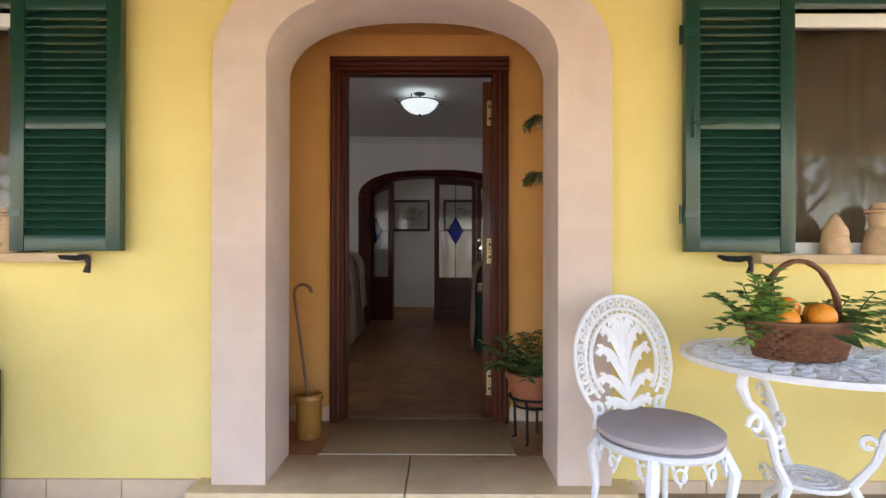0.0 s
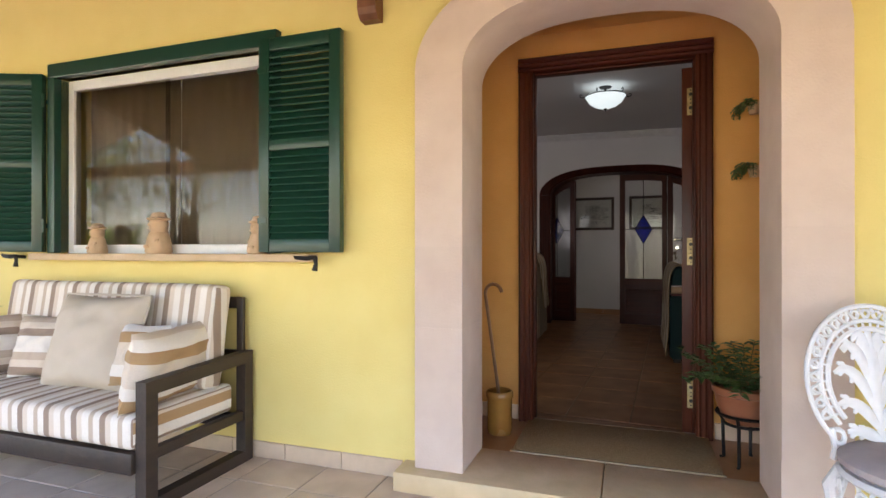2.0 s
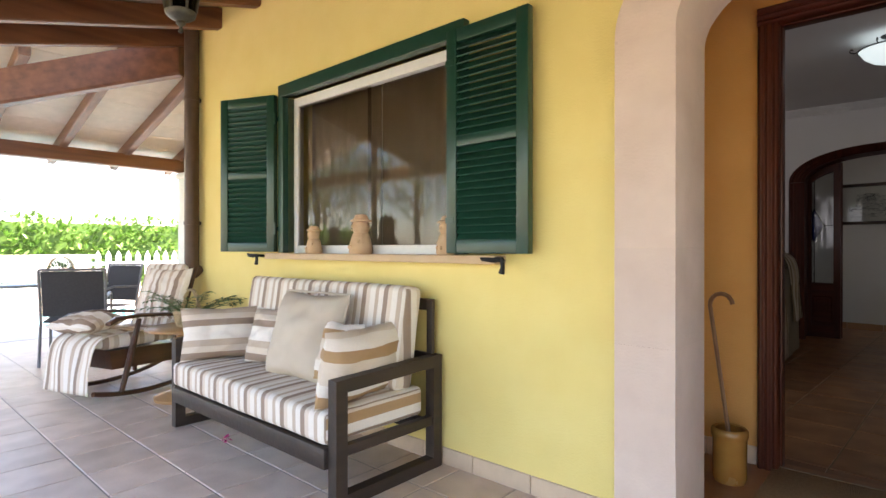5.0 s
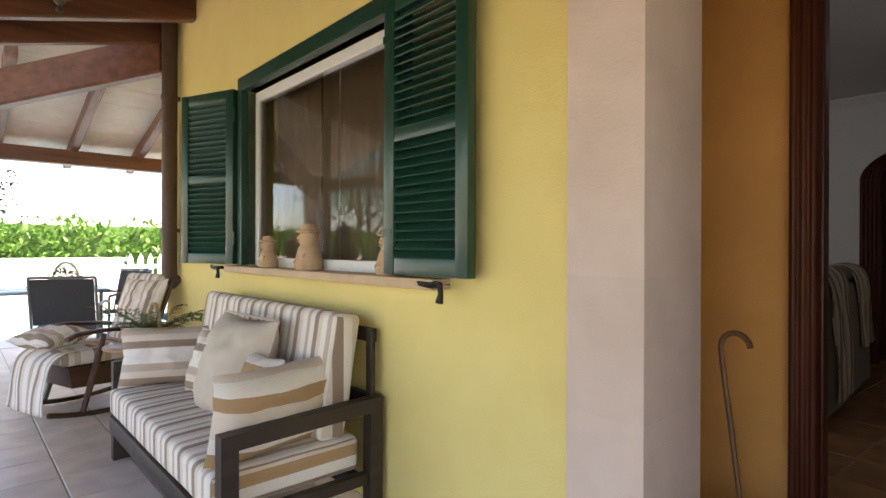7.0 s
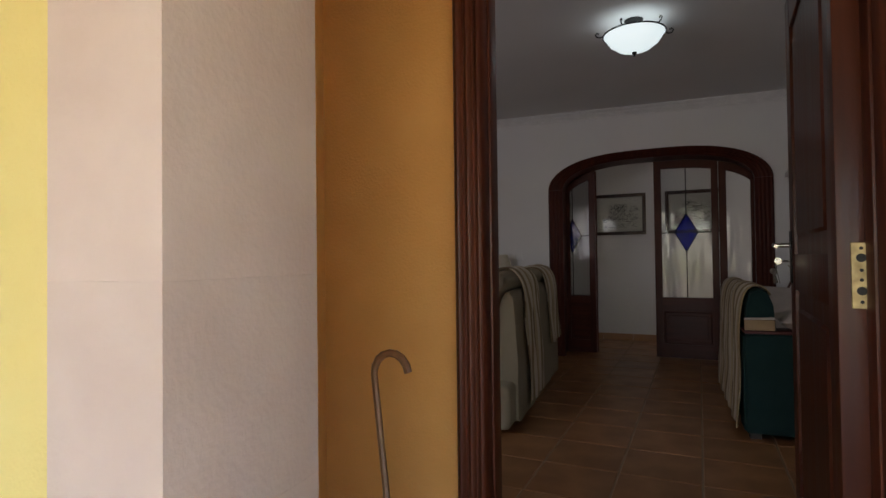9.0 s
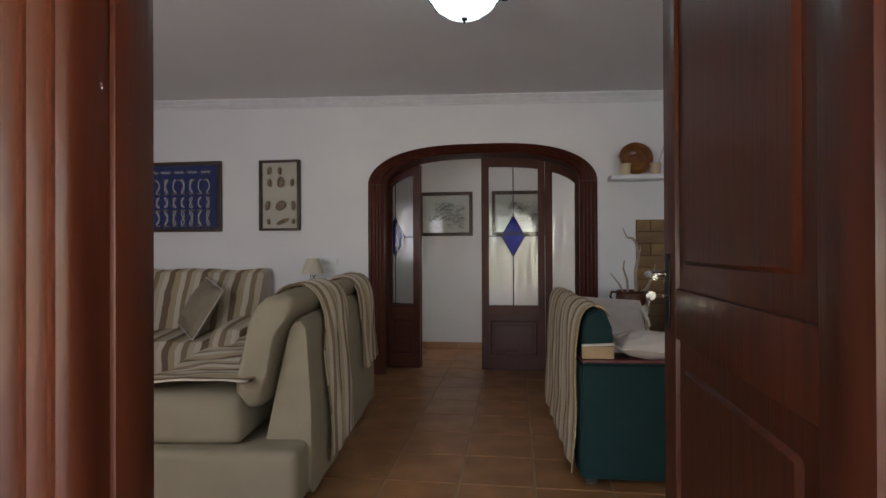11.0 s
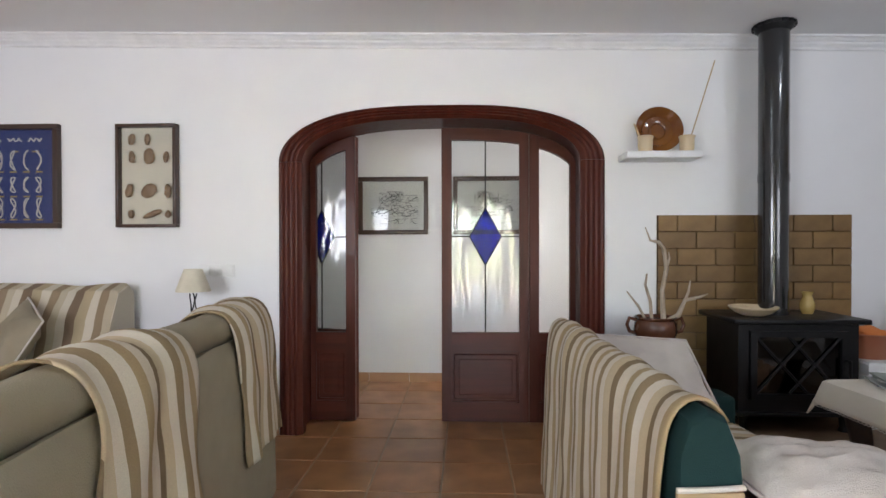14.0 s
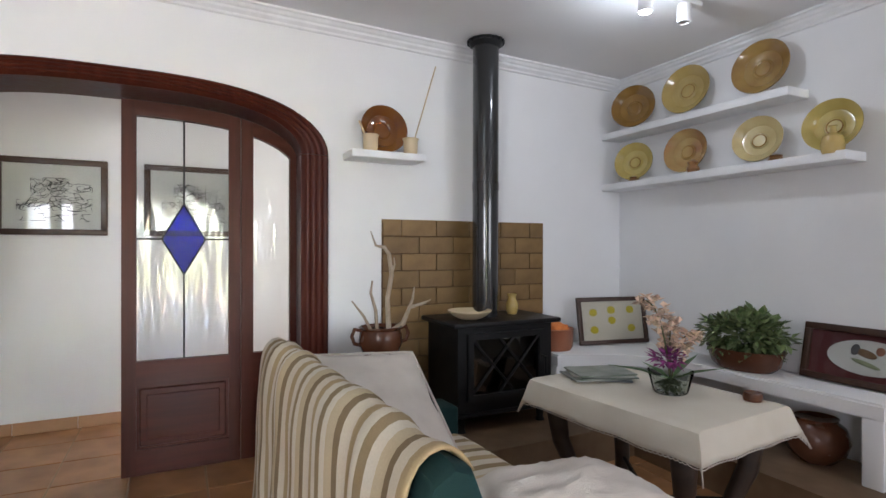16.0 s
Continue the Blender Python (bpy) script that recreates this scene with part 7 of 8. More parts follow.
part("bowl", lathe(bm_new(), [(0, 0), (0.11, 0), (0.135, 0.03), (0.15, 0.10), (0.158, 0.12), (0.145, 0.12), (0, 0.10)], 30, Matrix.Diagonal((1.0, 1.45, 1, 1))), M_URN, pp)
part("leaves", bush(random.Random(41), (-0.01, 0, 0.19), (0.17, 0.32, 0.18), 1150, 0.055, 0.042, 0.3, 0.35), leaf_mat("variegated_ivy", (0.055, 0.11, 0.03), (0.22, 0.26, 0.12)), pp)
rp = picture("picture", pose(3.375, 6.42, BZ + 0.002, -12, 0, -90), 0.62, 0.30, 0.035, mat("wine_red_mount", (0.12, 0.03, 0.03), 0.8, scale=6), "framed oval print leaning on the bench", 0.03)
bm = bm_new()
prism(bm, [(0.31 + 0.19 * math.cos(2 * math.pi * k / 40), 0.15 + 0.088 * math.sin(2 * math.pi * k / 40)) for k in range(40)], "y", -0.015, -0.0125)
part("oval_mat", bm, M_PAPER, rp, "", False)
for x, z, w, h, c in ((0.30, 0.17, 0.05, 0.02, (0.2, 0.12, 0.06)), (0.25, 0.185, 0.02, 0.03, (0.1, 0.1, 0.1)), (0.30, 0.12, 0.07, 0.012, (0.3, 0.33, 0.2)), (0.36, 0.19, 0.02, 0.022, (0.35, 0.16, 0.1))):
    bm = bm_new()
    bmesh.ops.create_uvsphere(bm, u_segments=12, v_segments=6, radius=1, matrix=pose(x, -0.016, z, 0, 15, 0) @ Matrix.Diagonal((w, 0.0025, h, 1)))
    part("print_shape", bm, mat("print_ink", c, 0.9), rp)
cvs = solo("copper_pot", lathe(bm_new(), [(0, 0), (0.08, 0), (0.13, 0.05), (0.15, 0.11), (0.13, 0.18), (0.09, 0.21), (0.10, 0.225), (0.085, 0.22), (0, 0.20)], 28), M_URN, pose(3.26, 6.28, 0.236), "round brown clay pot under the bench", "pot")

# plate shelves on the side wall
for z, y0 in ((2.165, 6.42), (1.775, 6.14)):
    solo("wall_shelf", box(bm_new(), 3.245, 3.434, y0, WALL_Y - 0.001, z, z + 0.048, 0.004), M_SHELF, ROOM, "long white floating shelf holding glazed plates", "shelf", "floating shelves")
PC = [mat("ochre_glazed_plate", (0.30, 0.17, 0.04), 0.18, color2=(0.20, 0.10, 0.02), scale=6, mix=1, coat=0.4),
      mat("mustard_glazed_plate", (0.44, 0.33, 0.12), 0.18, color2=(0.36, 0.25, 0.08), scale=8, mix=1, coat=0.4),
      mat("yellow_glazed_plate", (0.50, 0.40, 0.14), 0.18, color2=(0.42, 0.32, 0.09), scale=8, mix=1, coat=0.4),
      mat("cream_glazed_plate", (0.55, 0.46, 0.24), 0.18, color2=(0.47, 0.37, 0.17), scale=8, mix=1, coat=0.4),
      mat("dappled_brown_plate", (0.36, 0.24, 0.08), 0.18, color2=(0.20, 0.10, 0.025), scale=5, mix=1, coat=0.4),
      mat("russet_splashed_plate", (0.46, 0.34, 0.13), 0.18, color2=(0.24, 0.09, 0.03), scale=6, mix=0.9, coat=0.4)]
for y, rr, z, c, turn in ((7.60, 0.160, 2.213, 0, 26), (7.13, 0.164, 2.213, 1, 10), (6.62, 0.160, 2.213, 4, 8), (7.59, 0.142, 1.823, 2, 22), (7.13, 0.148, 1.823, 5, 10), (6.64, 0.136, 1.823, 3, 14), (6.24, 0.137, 1.823, 2, 8)):
    pt = thing("plate", pose(3.345, y, z + rr * 0.985 + 0.001, 0, 0, turn) @ pose(0, 0, 0, 0, -79, 0), "glazed earthenware plate standing on the long shelf", "plate", "plates on the shelves")
    part("dish", plate_mesh(bm_new(), rr), PC[c], pt)
    part("ring_decoration", tube(bm_new(), [(0.27 * rr * math.cos(2 * math.pi * k / 28), 0.27 * rr * math.sin(2 * math.pi * k / 28), 0.0125) for k in range(28)], 0.0035, 5, True), PC[0], pt)
M_TAWNY = mat("tawny_glaze", (0.16, 0.07, 0.025), 0.3, color2=(0.3, 0.15, 0.05), scale=20, mix=1)
for y, z, h in ((7.06, 1.813, 0.10), (7.56, 1.813, 0.05), (6.52, 1.813, 0.05)):
    solo("ornament", lathe(bm_new(), [(0, 0), (0.03, 0), (0.042, h * 0.35), (0.03, h * 0.62), (0.036, h * 0.8), (0, h)], 16), M_TAWNY, pose(3.30, y, z), "small brown glazed ornament on the shelf", "ornament", "shelf ornaments")
solo("bottle", lathe(bm_new(), [(0, 0), (0.05, 0), (0.055, 0.05), (0.045, 0.09), (0.016, 0.11), (0.014, 0.14), (0.02, 0.145), (0, 0.145)], 20), M_YGLAZE, pose(3.285, 6.22, 1.813), "squat yellow glazed bottle on the shelf", "bottle")

# ---- coffee table with cloth ----
M_CLOTH = mat("ecru_tablecloth", (0.66, 0.61, 0.52), 0.92, color2=(0.61, 0.55, 0.45), scale=10, bump=0.3, bump_scale=260, spec=0.2)
TM = pose(2.22, 6.43, FLOOR, 0, 0, 5)
TZ = 0.645
ct = thing("coffee_table", TM, "dark wooden coffee table with curved legs", "table")
part("tabletop", box(bm_new(), -0.285, 0.285, -0.43, 0.43, TZ - 0.035, TZ - 0.005, 0.006), M_DARKWOOD, ct)
for sx in (-1, 1):
    for sy in (-1, 1):
        part("leg", tube(bm_new(), [(sx * 0.20, sy * 0.31, TZ - 0.035), (sx * 0.235, sy * 0.345, 0.50), (sx * 0.215, sy * 0.335, 0.36), (sx * 0.175, sy * 0.29, 0.22), (sx * 0.20, sy * 0.32, 0.09), (sx * 0.225, sy * 0.35, 0.0)], [0.046, 0.052, 0.042, 0.036, 0.034, 0.042], 10), M_DARKWOOD, ct)
part("stretcher", tube(bm_new(), [(-0.175, -0.29, 0.22), (0, 0, 0.16), (0.175, 0.29, 0.22)], 0.012, 7), M_IRON, ct)
part("stretcher", tube(bm_new(), [(0.175, -0.29, 0.22), (0, 0, 0.16), (-0.175, 0.29, 0.22)], 0.012, 7), M_IRON, ct)
bm = bm_new()
nx, ny = 44, 56
W2, D2, HANG = 0.295, 0.44, 0.125
grid = []
for i in range(nx + 1):
    rowv = []
    for j in range(ny + 1):
        x, y = -W2 - HANG + (2 * W2 + 2 * HANG) * i / nx, -D2 - HANG + (2 * D2 + 2 * HANG) * j / ny
        ex, ey = max(0, abs(x) - W2), max(0, abs(y) - D2)
        px = math.copysign(min(abs(x), W2), x)
        py = math.copysign(min(abs(y), D2), y)
        e = max(ex, ey) if min(ex, ey) == 0 else math.hypot(ex, ey)
        wob = 0.004 * math.sin((x + y) * 26) * min(1, e / 0.08) + 0.012 * noise.noise(Vector((x * 6, y * 6, 1.0))) * min(1, e / 0.05)
        out = 0.012 + 0.05 * e / HANG * 0.5 + wob
        if ex > 0:
            px += math.copysign(out + (0.02 * min(ex, ey) / HANG), x)
        if ey > 0:
            py += math.copysign(out + (0.02 * min(ex, ey) / HANG), y)
        zz = TZ + 0.003 - min(e, 0.26) * 0.96 + 0.0015 * noise.noise(Vector((x * 9, y * 9, 0)))
        rowv.append(bm.verts.new((px, py, zz)))
    grid.append(rowv)
for i in range(nx):
    for j in range(ny):
        bm.faces.new((grid[i][j], grid[i + 1][j], grid[i + 1][j + 1], grid[i][j + 1]))
hem = [v.co.copy() for v in [grid[i][0] for i in range(nx + 1)] + [grid[nx][j] for j in range(1, ny + 1)] + [grid[i][ny] for i in range(nx - 1, -1, -1)] + [grid[0][j] for j in range(ny - 1, 0, -1)]]
tc_ = thing("tablecloth", TM, "ecru cotton tablecloth with lace edge", "tablecloth")
cloth_part("cloth", bm, M_CLOTH, tc_, "", 0.003)
bm = bm_new()
for k, p in enumerate(hem):
    q = hem[(k + 1) % len(hem)]
    tube(bm, [p + (q - p) * (0.5 - 0.5 * math.cos(a)) + Vector((0, 0, -0.009 * math.sin(a))) for a in (0, 0.8, 1.57, 2.34, 3.14)], 0.0022, 4)
part("lace_edge", bm, M_OFFWHITE, tc_, "scalloped off-white lace edge")
TT = TZ + 0.006
r = random.Random(2)
for k in range(5):
    mz = solo("magazine", box(bm_new(), -0.105, 0.105, -0.145, 0.145, 0, 0.007, 0.001, 1), mat("magazine_cover", [(0.05, 0.06, 0.09), (0.22, 0.24, 0.22), (0.04, 0.08, 0.05), (0.30, 0.29, 0.26), (0.08, 0.12, 0.08)][k], 0.35, color2=(0.42, 0.42, 0.38), scale=9, mix=0.7), TM @ pose(-0.02 + r.uniform(-0.02, 0.02), 0.27 + r.uniform(-0.02, 0.02), TT + 0.0078 * k, 0, 0, 62 + r.uniform(-14, 14)), "magazine in a loose stack on the tablecloth", "magazine", "magazines on the table")
ov = thing("orchid_bowl", TM @ pose(0.045, -0.085, TT) @ Matrix.Diagonal((1.2, 1.2, 0.95, 1)), "glass bowl with artificial orchids and purple flowers", "vase")
M_CLEAR = glass("clear_bowl_glass", (0.93, 0.96, 0.95), 0.02, 0.92, 0.0, 12.0, (1, 1, 1), 1.12)
part("bowl", lathe(bm_new(), [(0, 0), (0.055, 0), (0.062, 0.008), (0.082, 0.105), (0.079, 0.105), (0.058, 0.012), (0, 0.010)], 30), M_CLEAR, ov)
part("pebbles", bush(random.Random(9), (0, 0, 0.035), (0.05, 0.05, 0.02), 160, 0.02, 0.02), mat("moss_filling", (0.10, 0.11, 0.06), 0.9), ov)
r = random.Random(17)
for (dx, dy, hh) in ((-0.10, 0.03, 0.42), (0.03, 0.02, 0.30), (0.07, -0.03, 0.26)):
    pts = [(dx * (t / 8) ** 1.8, dy * t / 8, 0.02 + hh * math.sin(t / 8 * 1.45)) for t in range(9)]
    part("stem", tube(bm_new(), pts, 0.003, 5), M_STEM, ov)
    bm = bm_new()
    for k in range(4, 9):
        for q in range(4):
            c = Vector(pts[k]) + rdir(r) * 0.035
            for w in range(5):
                add_leaf(bm, c, rdir(r), (0, 0, 1), 0.035, 0.03)
    part("blossoms", bm, leaf_mat("orchid_petals", (0.62, 0.42, 0.34), (0.66, 0.52, 0.36), 0.7), ov)
part("flower_spray", bush(r, (-0.02, 0, 0.16), (0.06, 0.06, 0.05), 90, 0.04, 0.022), leaf_mat("purple_petals", (0.20, 0.03, 0.14), (0.26, 0.05, 0.2), 0.7), ov)
bm = bm_new()
for a, l in ((0.2, 0.26), (2.7, 0.28), (3.6, 0.2), (5.6, 0.22), (1.4, 0.16)):
    add_leaf(bm, (0, 0, 0.06), (math.cos(a), math.sin(a), 0.45), (0, 0, 1), l, 0.035)
part("strap_leaves", bm, M_LEAFDK, ov)
solo("ashtray", lathe(bm_new(), [(0, 0), (0.036, 0), (0.04, 0.02), (0.036, 0.035), (0.03, 0.03), (0, 0.012)], 20), M_URN, TM @ pose(0.235, -0.345, TT), "small brown glazed dish on the tablecloth", "dish")

# ---- sofas of the living room ----
# loveseat with its back to the door, khaki cover and striped throws
AM = pose(-0.60, 4.98, FLOOR, 0, 0, 5.5)
la = thing("loveseat", AM, "khaki slipcovered loveseat with striped throws on its back", "sofa")
LA = 1.98


def back_shell(profile, y0, y1, puff=0.012, n=26, seed=0.0, square=False):
    """A padded body with a given outline in x and z, drawn along y and closed at its ends."""
    bm = bm_new()
    secs = []
    cap = min(0.09, (y1 - y0) * 0.3)
    for k in range(n + 1):
        f = 0.5 - 0.5 * math.cos(math.pi * k / n)
        y = y0 + (y1 - y0) * f
        d = min(y - y0, y1 - y)
        e = 1.0 if d >= cap else 0.62 + 0.38 * math.sqrt(max(0.0, 1 - (1 - d / cap) ** 2))
        if square:
            e = 1 - 0.05 * (1 - min(1.0, d / 0.03)) ** 2
        cx = sum(p[0] for p in profile) / len(profile)
        cz = sum(p[1] for p in profile) / len(profile)
        secs.append([(cx + (x - cx) * e + puff * noise.noise(Vector((x * 4 + seed, y * 4, z * 4))), y, cz + (z - cz) * e + puff * noise.noise(Vector((x * 4, y * 4 + seed, z * 4 + 9)))) for x, z in profile])
    sweep(bm, secs)
    return bm


part("base", soft_block(bm_new(), -0.86, -0.02, 0.02, LA, 0.03, 0.30, 0.04, 0.0, 2), M_KHAKI, la)
part("backrest", back_shell([(0.0, 0.04), (-0.005, 0.42), (-0.022, 0.78), (-0.032, 0.85), (-0.058, 0.885), (-0.092, 0.875), (-0.115, 0.83), (-0.17, 0.55), (-0.235, 0.25), (-0.25, 0.04)], 0.20, LA, 0.010, 44, 1.0, True), M_KHAKI, la, "sloping khaki backrest")
for k, (y0, y1) in enumerate(((0.11, 1.03), (1.05, 1.95))):
    prof = [(-0.20, 0.50), (-0.165, 0.68), (-0.105, 0.86), (-0.062, 0.915), (-0.060, 0.965), (-0.095, 0.998), (-0.155, 1.005), (-0.225, 0.975), (-0.275, 0.89), (-0.315, 0.75), (-0.345, 0.63), (-0.355, 0.55), (-0.33, 0.48), (-0.26, 0.45)]
    prof = [((a[0] + 3 * b[0]) / 4, (a[1] + 3 * b[1]) / 4) if h else ((3 * a[0] + b[0]) / 4, (3 * a[1] + b[1]) / 4) for a, b in zip(prof, prof[1:] + prof[:1]) for h in (0, 1)]
    bm = back_shell(prof, y0, y1, 0.012, 60, 3.0 * k)
    for v in bm.verts:
        q = v.co
        v.co = q + Vector((0.010, 0, 0.007)) * (noise.noise(Vector((q.y * 5, q.z * 13 + q.x * 9, 2.0 + k))) + 0.6 * noise.noise(Vector((q.y * 14, q.z * 24 - q.y * 10, 7.0 * k))))
    part("back_cushion", bm, M_KHAKI, la, "plump khaki back cushion")
    part("seat_cushion", soft_block(bm_new(), -0.88, -0.30, y0 - 0.02, y1 - 0.02, 0.30, 0.535, 0.05, 0.02, k), M_KHAKI, la)
for y0, y1 in ((LA - 0.12, LA + 0.02),):
    part("armrest", soft_block(bm_new(), -0.86, -0.26, y0, y1, 0.04, 0.60, 0.05, 0.01, y0), M_KHAKI, la)
cloth_part("seat_throw", drape([(-0.24, 0.60), (-0.40, 0.605), (-0.60, 0.60), (-0.90, 0.575), (-0.955, 0.46), (-0.97, 0.12)], 0.0, 1.80, 60, 0.022, 8, 1.0), T_Y, la, "striped throw over the seat")
for y0, y1, sd, low in ((0.46, 1.00, 0.5, 0.10), (1.46, 1.97, 2.1, 0.36)):
    cloth_part("back_throw", drape([(-0.46, 0.62), (-0.34, 0.88), (-0.245, 1.0), (-0.155, 1.030), (-0.08, 1.02), (-0.035, 0.965), (-0.012, 0.90), (0.0, 0.80), (0.008, 0.62), (0.022, 0.40), (0.028, low)], y0, y1, 34, 0.014, 26, sd, 0.06), T_YN, la, "striped throw hanging over the back")

# long sofa along the far wall
lb = thing("sofa", pose(0, 0, 0), "long sofa by the wall covered with a striped throw", "sofa")


def along_x(bm):
    """Turns a body drawn along y (outline in x) so that it runs along x and its outline lies in y."""
    bmesh.ops.transform(bm, matrix=Matrix(((0, 1, 0, 0), (1, 0, 0, 0), (0, 0, 1, 0), (0, 0, 0, 1))), verts=bm.verts)
    return bm


part("frame", box(bm_new(), -4.55, -2.12, 7.03, 7.78, 0.06, 0.14, 0.01), M_DARKWOOD, lb)
for x in (-4.45, -2.2):
    for y in (7.08, 7.72):
        part("foot", box(bm_new(), x - 0.03, x + 0.03, y - 0.03, y + 0.03, FLOOR, 0.062), M_DARKWOOD, lb)
part("throw_cover", along_x(back_shell([(7.80, 0.14), (7.81, 0.84), (7.79, 1.01), (7.72, 1.06), (7.62, 1.03), (7.53, 0.83), (7.44, 0.50), (7.20, 0.47), (7.05, 0.45), (7.0, 0.38), (6.99, 0.14)], -4.6, -2.06, 0.025, 80, 5.0, True)), T_X, lb, "striped throw covering seat and back")
part("arm_cover", along_x(back_shell([(7.70, 0.14), (7.68, 0.58), (7.60, 0.64), (7.2, 0.60), (7.06, 0.56), (7.0, 0.45), (6.99, 0.14)], -2.30, -1.98, 0.03, 14, 8.0)), T_X, lb, "striped throw over the armrest")
make_pillow("cushion", pose(-3.42, 7.38, 0.72, 64, 0, 4), 0.50, 0.50, 0.17, T_PX, "striped square cushion on the long sofa", "cushions on the long sofa", 12)
make_pillow("cushion", pose(-2.55, 7.34, 0.72, 62, 12, -42), 0.50, 0.50, 0.16, M_KHAKI, "khaki piped cushion leaning on the long sofa", "cushions on the long sofa", 13, M_OFFWHITE)

# small table lamp between sofa and arch
lt = thing("side_table", pose(-1.56, 7.62, FLOOR), "dark wooden side table by the wall", "table")
part("tabletop", box(bm_new(), -0.18, 0.18, -0.16, 0.16, 0.62, 0.65, 0.006), M_DARKWOOD, lt)
for x in (-0.15, 0.15):
    for y in (-0.13, 0.13):
        part("leg", box(bm_new(), x - 0.015, x + 0.015, y - 0.015, y + 0.015, 0, 0.62, 0.003), M_DARKWOOD, lt)
tl = thing("table_lamp", pose(-1.56, 7.60, FLOOR + 0.65) @ Matrix.Diagonal((1, 1, 1.05, 1)), "small black iron table lamp with cream shade", "lamp")
part("base", lathe(bm_new(), [(0, 0), (0.06, 0), (0.06, 0.008), (0.015, 0.02), (0, 0.02)], 20), M_IRON, tl)
for k in range(3):
    a0 = k * 2.094
    part("twisted_rod", tube(bm_new(), [((0.012 + 0.012 * abs(math.cos(t * 0.5))) * math.cos(a0 + t * 0.35), (0.012 + 0.012 * abs(math.cos(t * 0.5))) * math.sin(a0 + t * 0.35), 0.012 + 0.30 * t / 12) for t in range(13)], 0.004, 6), M_IRON, tl)
part("shade", lathe(bm_new(), [(0.105, 0.325), (0.104, 0.33), (0.055, 0.46), (0.052, 0.46), (0.10, 0.325)], 30), mat("cream_lampshade", (0.66, 0.60, 0.46), 0.85, scale=20, bump=0.1), tl, "cream cloth shade")

# green sofa facing the stove, its back to the passage
CM = pose(0.665, 5.52, FLOOR, 0, 0, 2.6)
lc = thing("green_sofa", CM, "bottle-green sofa with a striped throw over its back", "sofa")
LC = 1.50
part("backrest", back_shell([(0.02, 0.04), (0.015, 0.70), (0.02, 0.80), (0.045, 0.875), (0.09, 0.90), (0.135, 0.88), (0.165, 0.80), (0.18, 0.60), (0.185, 0.04)], 0.0, LC, 0.004, 30, 2.0, True), M_BOTTLE, lc, "rounded bottle-green backrest")
part("near_arm", (lambda b: (prism(b, [(0.0, 0.04), (0.90, 0.04), (0.88, 0.16), (0.72, 0.628), (0.0, 0.628)], "y", -0.015, 0.20), bmesh.ops.bevel(b, geom=list(b.edges), offset=0.014, segments=2, affect="EDGES"), b)[2])(bm_new()), M_BOTTLE, lc, "bottle-green armrest")
part("arm_welt", box(bm_new(), 0.005, 0.725, -0.019, 0.19, 0.628, 0.646, 0.008, 2), mat("dark_red_leather", (0.10, 0.018, 0.016), 0.45, scale=12), lc, "dark red top edge")
part("back_strap", box(bm_new(), 0.008, 0.166, -0.014, 0.002, 0.648, 0.712, 0.005), mat("tan_binding", (0.36, 0.24, 0.13), 0.8, scale=20), lc, "tan cloth band")
part("back_strap_edge", tube(bm_new(), [(0.008, -0.010, 0.716), (0.09, -0.013, 0.719), (0.166, -0.010, 0.722)], 0.007, 7), M_OFFWHITE, lc)
part("far_arm", box(bm_new(), 0.24, 0.88, LC - 0.18, LC, 0.04, 0.55, 0.02, 3), M_BOTTLE, lc)
part("seat", soft_block(bm_new(), 0.22, 0.88, 0.20, LC - 0.18, 0.06, 0.44, 0.05, 0.02, 3), T_YN, lc, "striped seat cover")
for x in (0.06, 0.82):
    for y in (0.06, LC - 0.06):
        part("foot", box(bm_new(), x - 0.03, x + 0.03, y - 0.03, y + 0.03, 0, 0.06), M_DARKWOOD, lc)
cloth_part("back_throw", drape([(-0.03, 0.05), (-0.014, 0.30), (-0.006, 0.68), (0.004, 0.80), (0.03, 0.895), (0.09, 0.922), (0.128, 0.896), (0.150, 0.852)], 0.045, LC + 0.02, 80, 0.010, 24, 4.0, 0.02), T_YN, lc, "striped throw covering the back")
make_pillow("cushion", CM @ pose(0.465, 0.13, 0.690, 2, 4, 5), 0.55, 0.31, 0.14, M_OFFWHITE, "off-white piped cushion lying on the green armrest", "cushions on the green sofa", 21, M_OFFWHITE)
make_pillow("cushion", CM @ pose(0.41, 1.14, 0.64, 36, 4, 2), 0.52, 0.64, 0.19, M_OFFWHITE, "off-white cushion slumped inside the green sofa", "cushions on the green sofa", 22, M_OFFWHITE)

# ---- paving and tiles ----
def tile_mesh(name, w, d, h, material, bev=0.004):
    bm = bm_new()
    box(bm, -w / 2, w / 2, -d / 2, d / 2, 0, h)
    top = [e for e in bm.edges if all(v.co.z > h * 0.9 for v in e.verts)]
    bmesh.ops.bevel(bm, geom=top, offset=bev, segments=1, affect="EDGES")
    return mesh_of(name, bm, material)


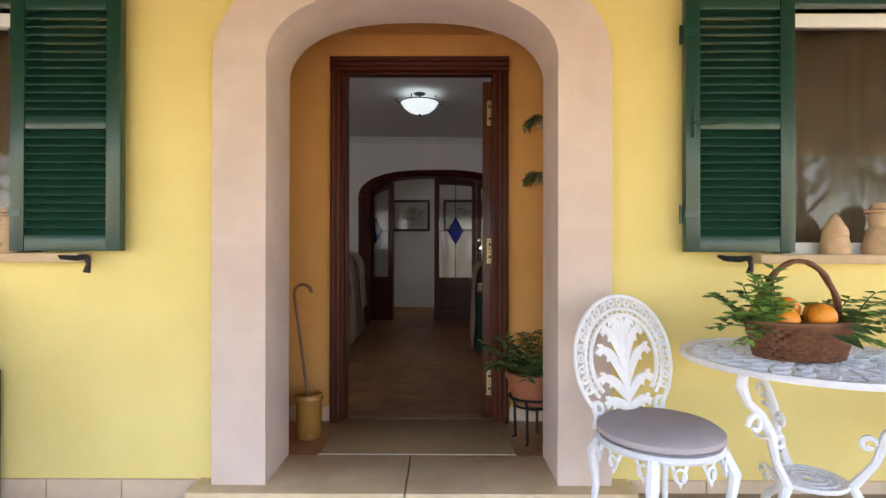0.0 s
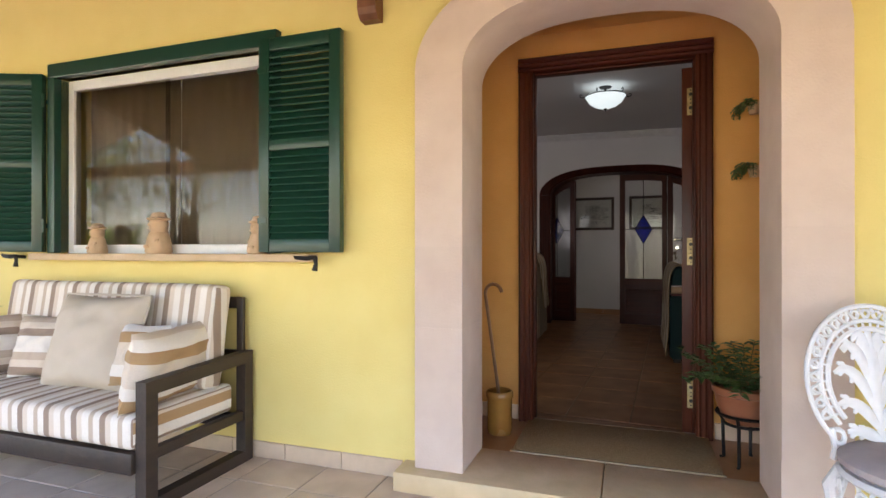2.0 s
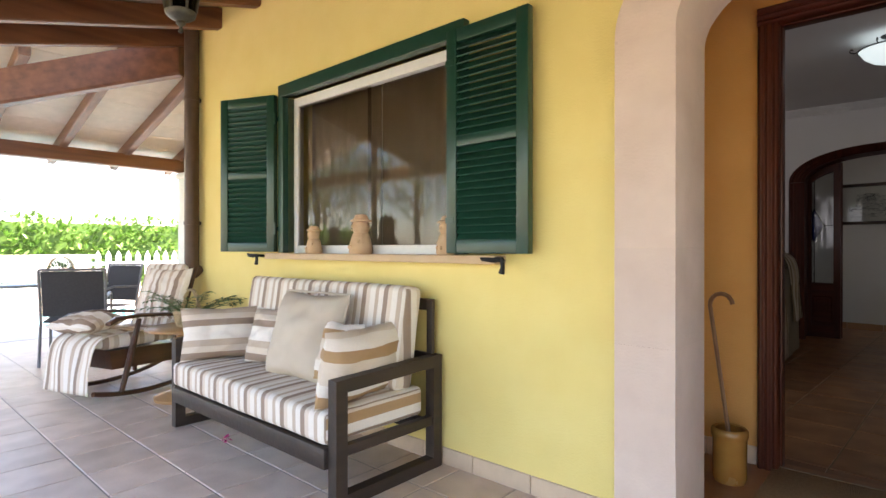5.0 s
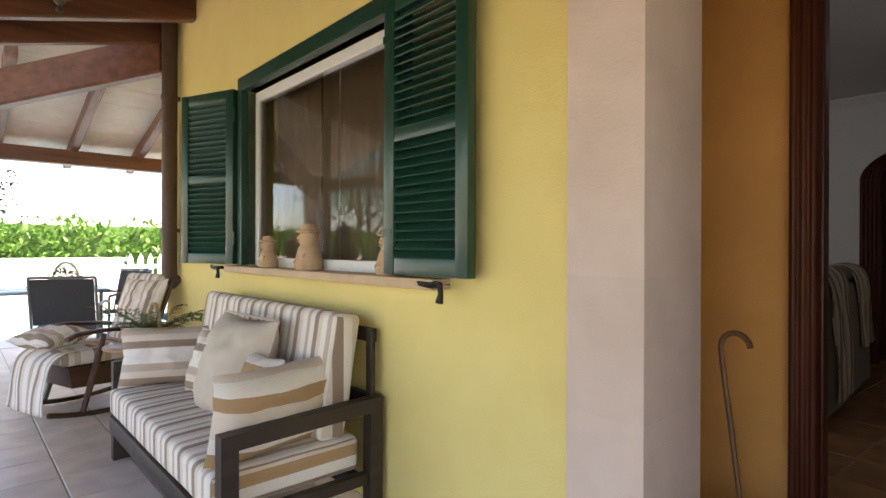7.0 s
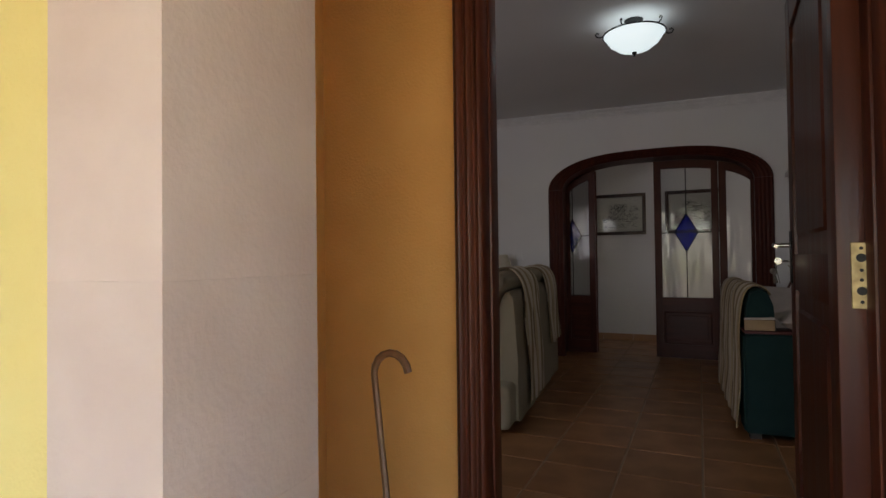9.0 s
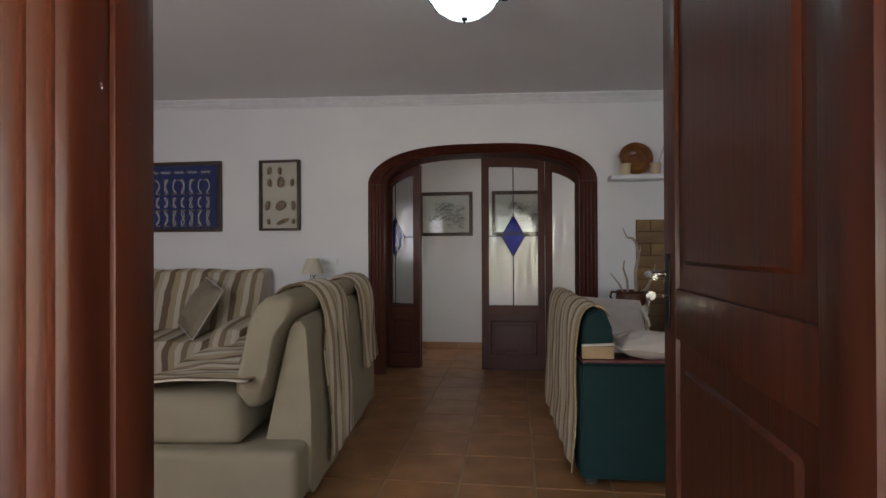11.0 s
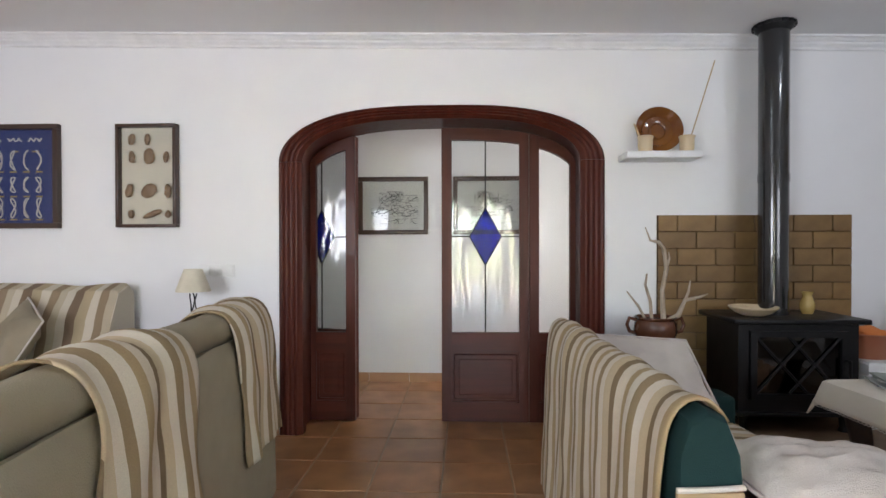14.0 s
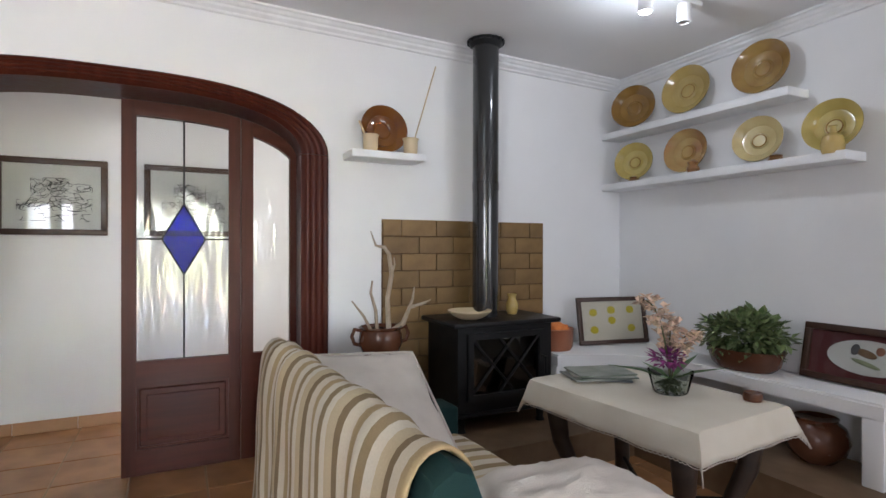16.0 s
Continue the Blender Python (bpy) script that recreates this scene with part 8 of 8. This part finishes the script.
rnd = random.Random(4)
T = 0.33
me = tile_mesh("tile", T - 0.006, T - 0.006, 0.02, M_PORCHTILE)
floor_porch = bpy.data.objects["floor_porch"]
far = bm_new()
u0, v0 = -1.91, -0.86
near = []
rest = []
for i in range(-18, 26):
    for j in range(-8, 20):
        u, v = u0 + (i + 0.5) * T, v0 + (j + 0.5) * T
        if v > YV - 0.02 and u > -4.46 - T / 2:
            continue
        if u < -7.5 or u > 6 or v < -3.2 or v > 5.8:
            continue
        if -4.6 < u < 2.0 and v > -2.6:
            near.append((u, v))
        else:
            rest.append((u, v))
pieces("tile", me, floor_porch, [pose(u, v, -0.02 + rnd.uniform(-0.0006, 0.0006), 0, 0, 90 * rnd.randrange(4)) for u, v in near[:300]])
rest += near[300:]
for u, v in rest:
    box(far, u - T / 2 + 0.003, u + T / 2 - 0.003, v - T / 2 + 0.003, v + T / 2 - 0.003, -0.02, 0.0)
o = part("paving", far, M_PORCHTILE, floor_porch, "", False)
tagged(o, kind="stuff")

T = 0.385
me = tile_mesh("tile", T - 0.009, T - 0.009, 0.02, M_TERRA, 0.003)
floor_room = bpy.data.objects["floor_room"]
tiles, rest = [], []
for i in range(-14, 10):
    for j in range(-14, 8):
        x, y = 0.05 + (i + 0.5) * T, 7.40 + (j + 0.5) * T
        if y < 3.3 + 0.07 * x or x < -4.9 or (x < -4.2 and y < 3.3) or x > 3.5 or y > 9.4:
            continue
        (tiles if -1.7 < x < 3.0 and y > 4.4 else rest).append((x, y))
pieces("tile", me, floor_room, [pose(x, y, FLOOR - 0.02 + rnd.uniform(-0.0008, 0.0008), 0, 0, 90 * rnd.randrange(4)) for x, y in tiles[:300]])
bm = bm_new()
for x, y in rest + tiles[300:]:
    box(bm, x - T / 2 + 0.0045, x + T / 2 - 0.0045, y - T / 2 + 0.0045, y + T / 2 - 0.0045, FLOOR - 0.02, FLOOR)
o = part("paving", bm, M_TERRA, floor_room, "", False)
tagged(o, kind="stuff")


def skirting(name, m, x0, x1, z0, h, t, length, material, label):
    """A row of skirting tiles along x, with their face at y = 0 towards -y."""
    base = new(name)
    base.matrix_world = m
    tagged(base, label, "", "", "structure")
    n = max(1, round((x1 - x0) / length))
    w = (x1 - x0) / n
    bm = bm_new()
    box(bm, -w / 2 + 0.0015, w / 2 - 0.0015, -t, 0, 0, h, 0.003, 1)
    me = mesh_of("skirting_tile", bm, material)
    for k in range(n):
        o = new("skirting_tile", me)
        o.parent = base
        o.matrix_local = pose(x0 + (k + 0.5) * w, 0, z0)


skirting("baseboard_porch", FACADE @ pose(0, YV, 0), -4.46, -0.51, 0.0, 0.085, 0.012, 0.33, M_SKIRT, "stoneware skirting along the yellow wall")
skirting("baseboard_porch", FACADE @ pose(0, YV, 0), 1.37, 6.0, 0.0, 0.085, 0.012, 0.33, M_SKIRT, "stoneware skirting along the yellow wall")
skirting("baseboard_niche", FACADE @ pose(0, 0.90, 0), DF1 + 0.005, NI[1], 0.078, 0.085, 0.012, 0.23, M_SKIRT, "stoneware skirting in the entrance niche")
skirting("baseboard_niche", FACADE @ pose(0, 0.90, 0), NI[0], DF0 - 0.005, 0.078, 0.085, 0.012, 0.22, M_SKIRT, "stoneware skirting in the entrance niche")
skirting("baseboard_hall", pose(0, HALL_Y, 0), -3.0, 3.43, FLOOR, 0.085, 0.012, 0.385, M_TSKIRT, "terracotta skirting in the hall")
skirting("baseboard_room", pose(0, WALL_Y, 0), -5.1, IC - 1.1, FLOOR, 0.085, 0.012, 0.385, M_TSKIRT, "terracotta skirting of the living room")
skirting("baseboard_room", pose(0, WALL_Y, 0), IC + 1.1, 1.45, FLOOR, 0.085, 0.012, 0.385, M_TSKIRT, "terracotta skirting of the living room")
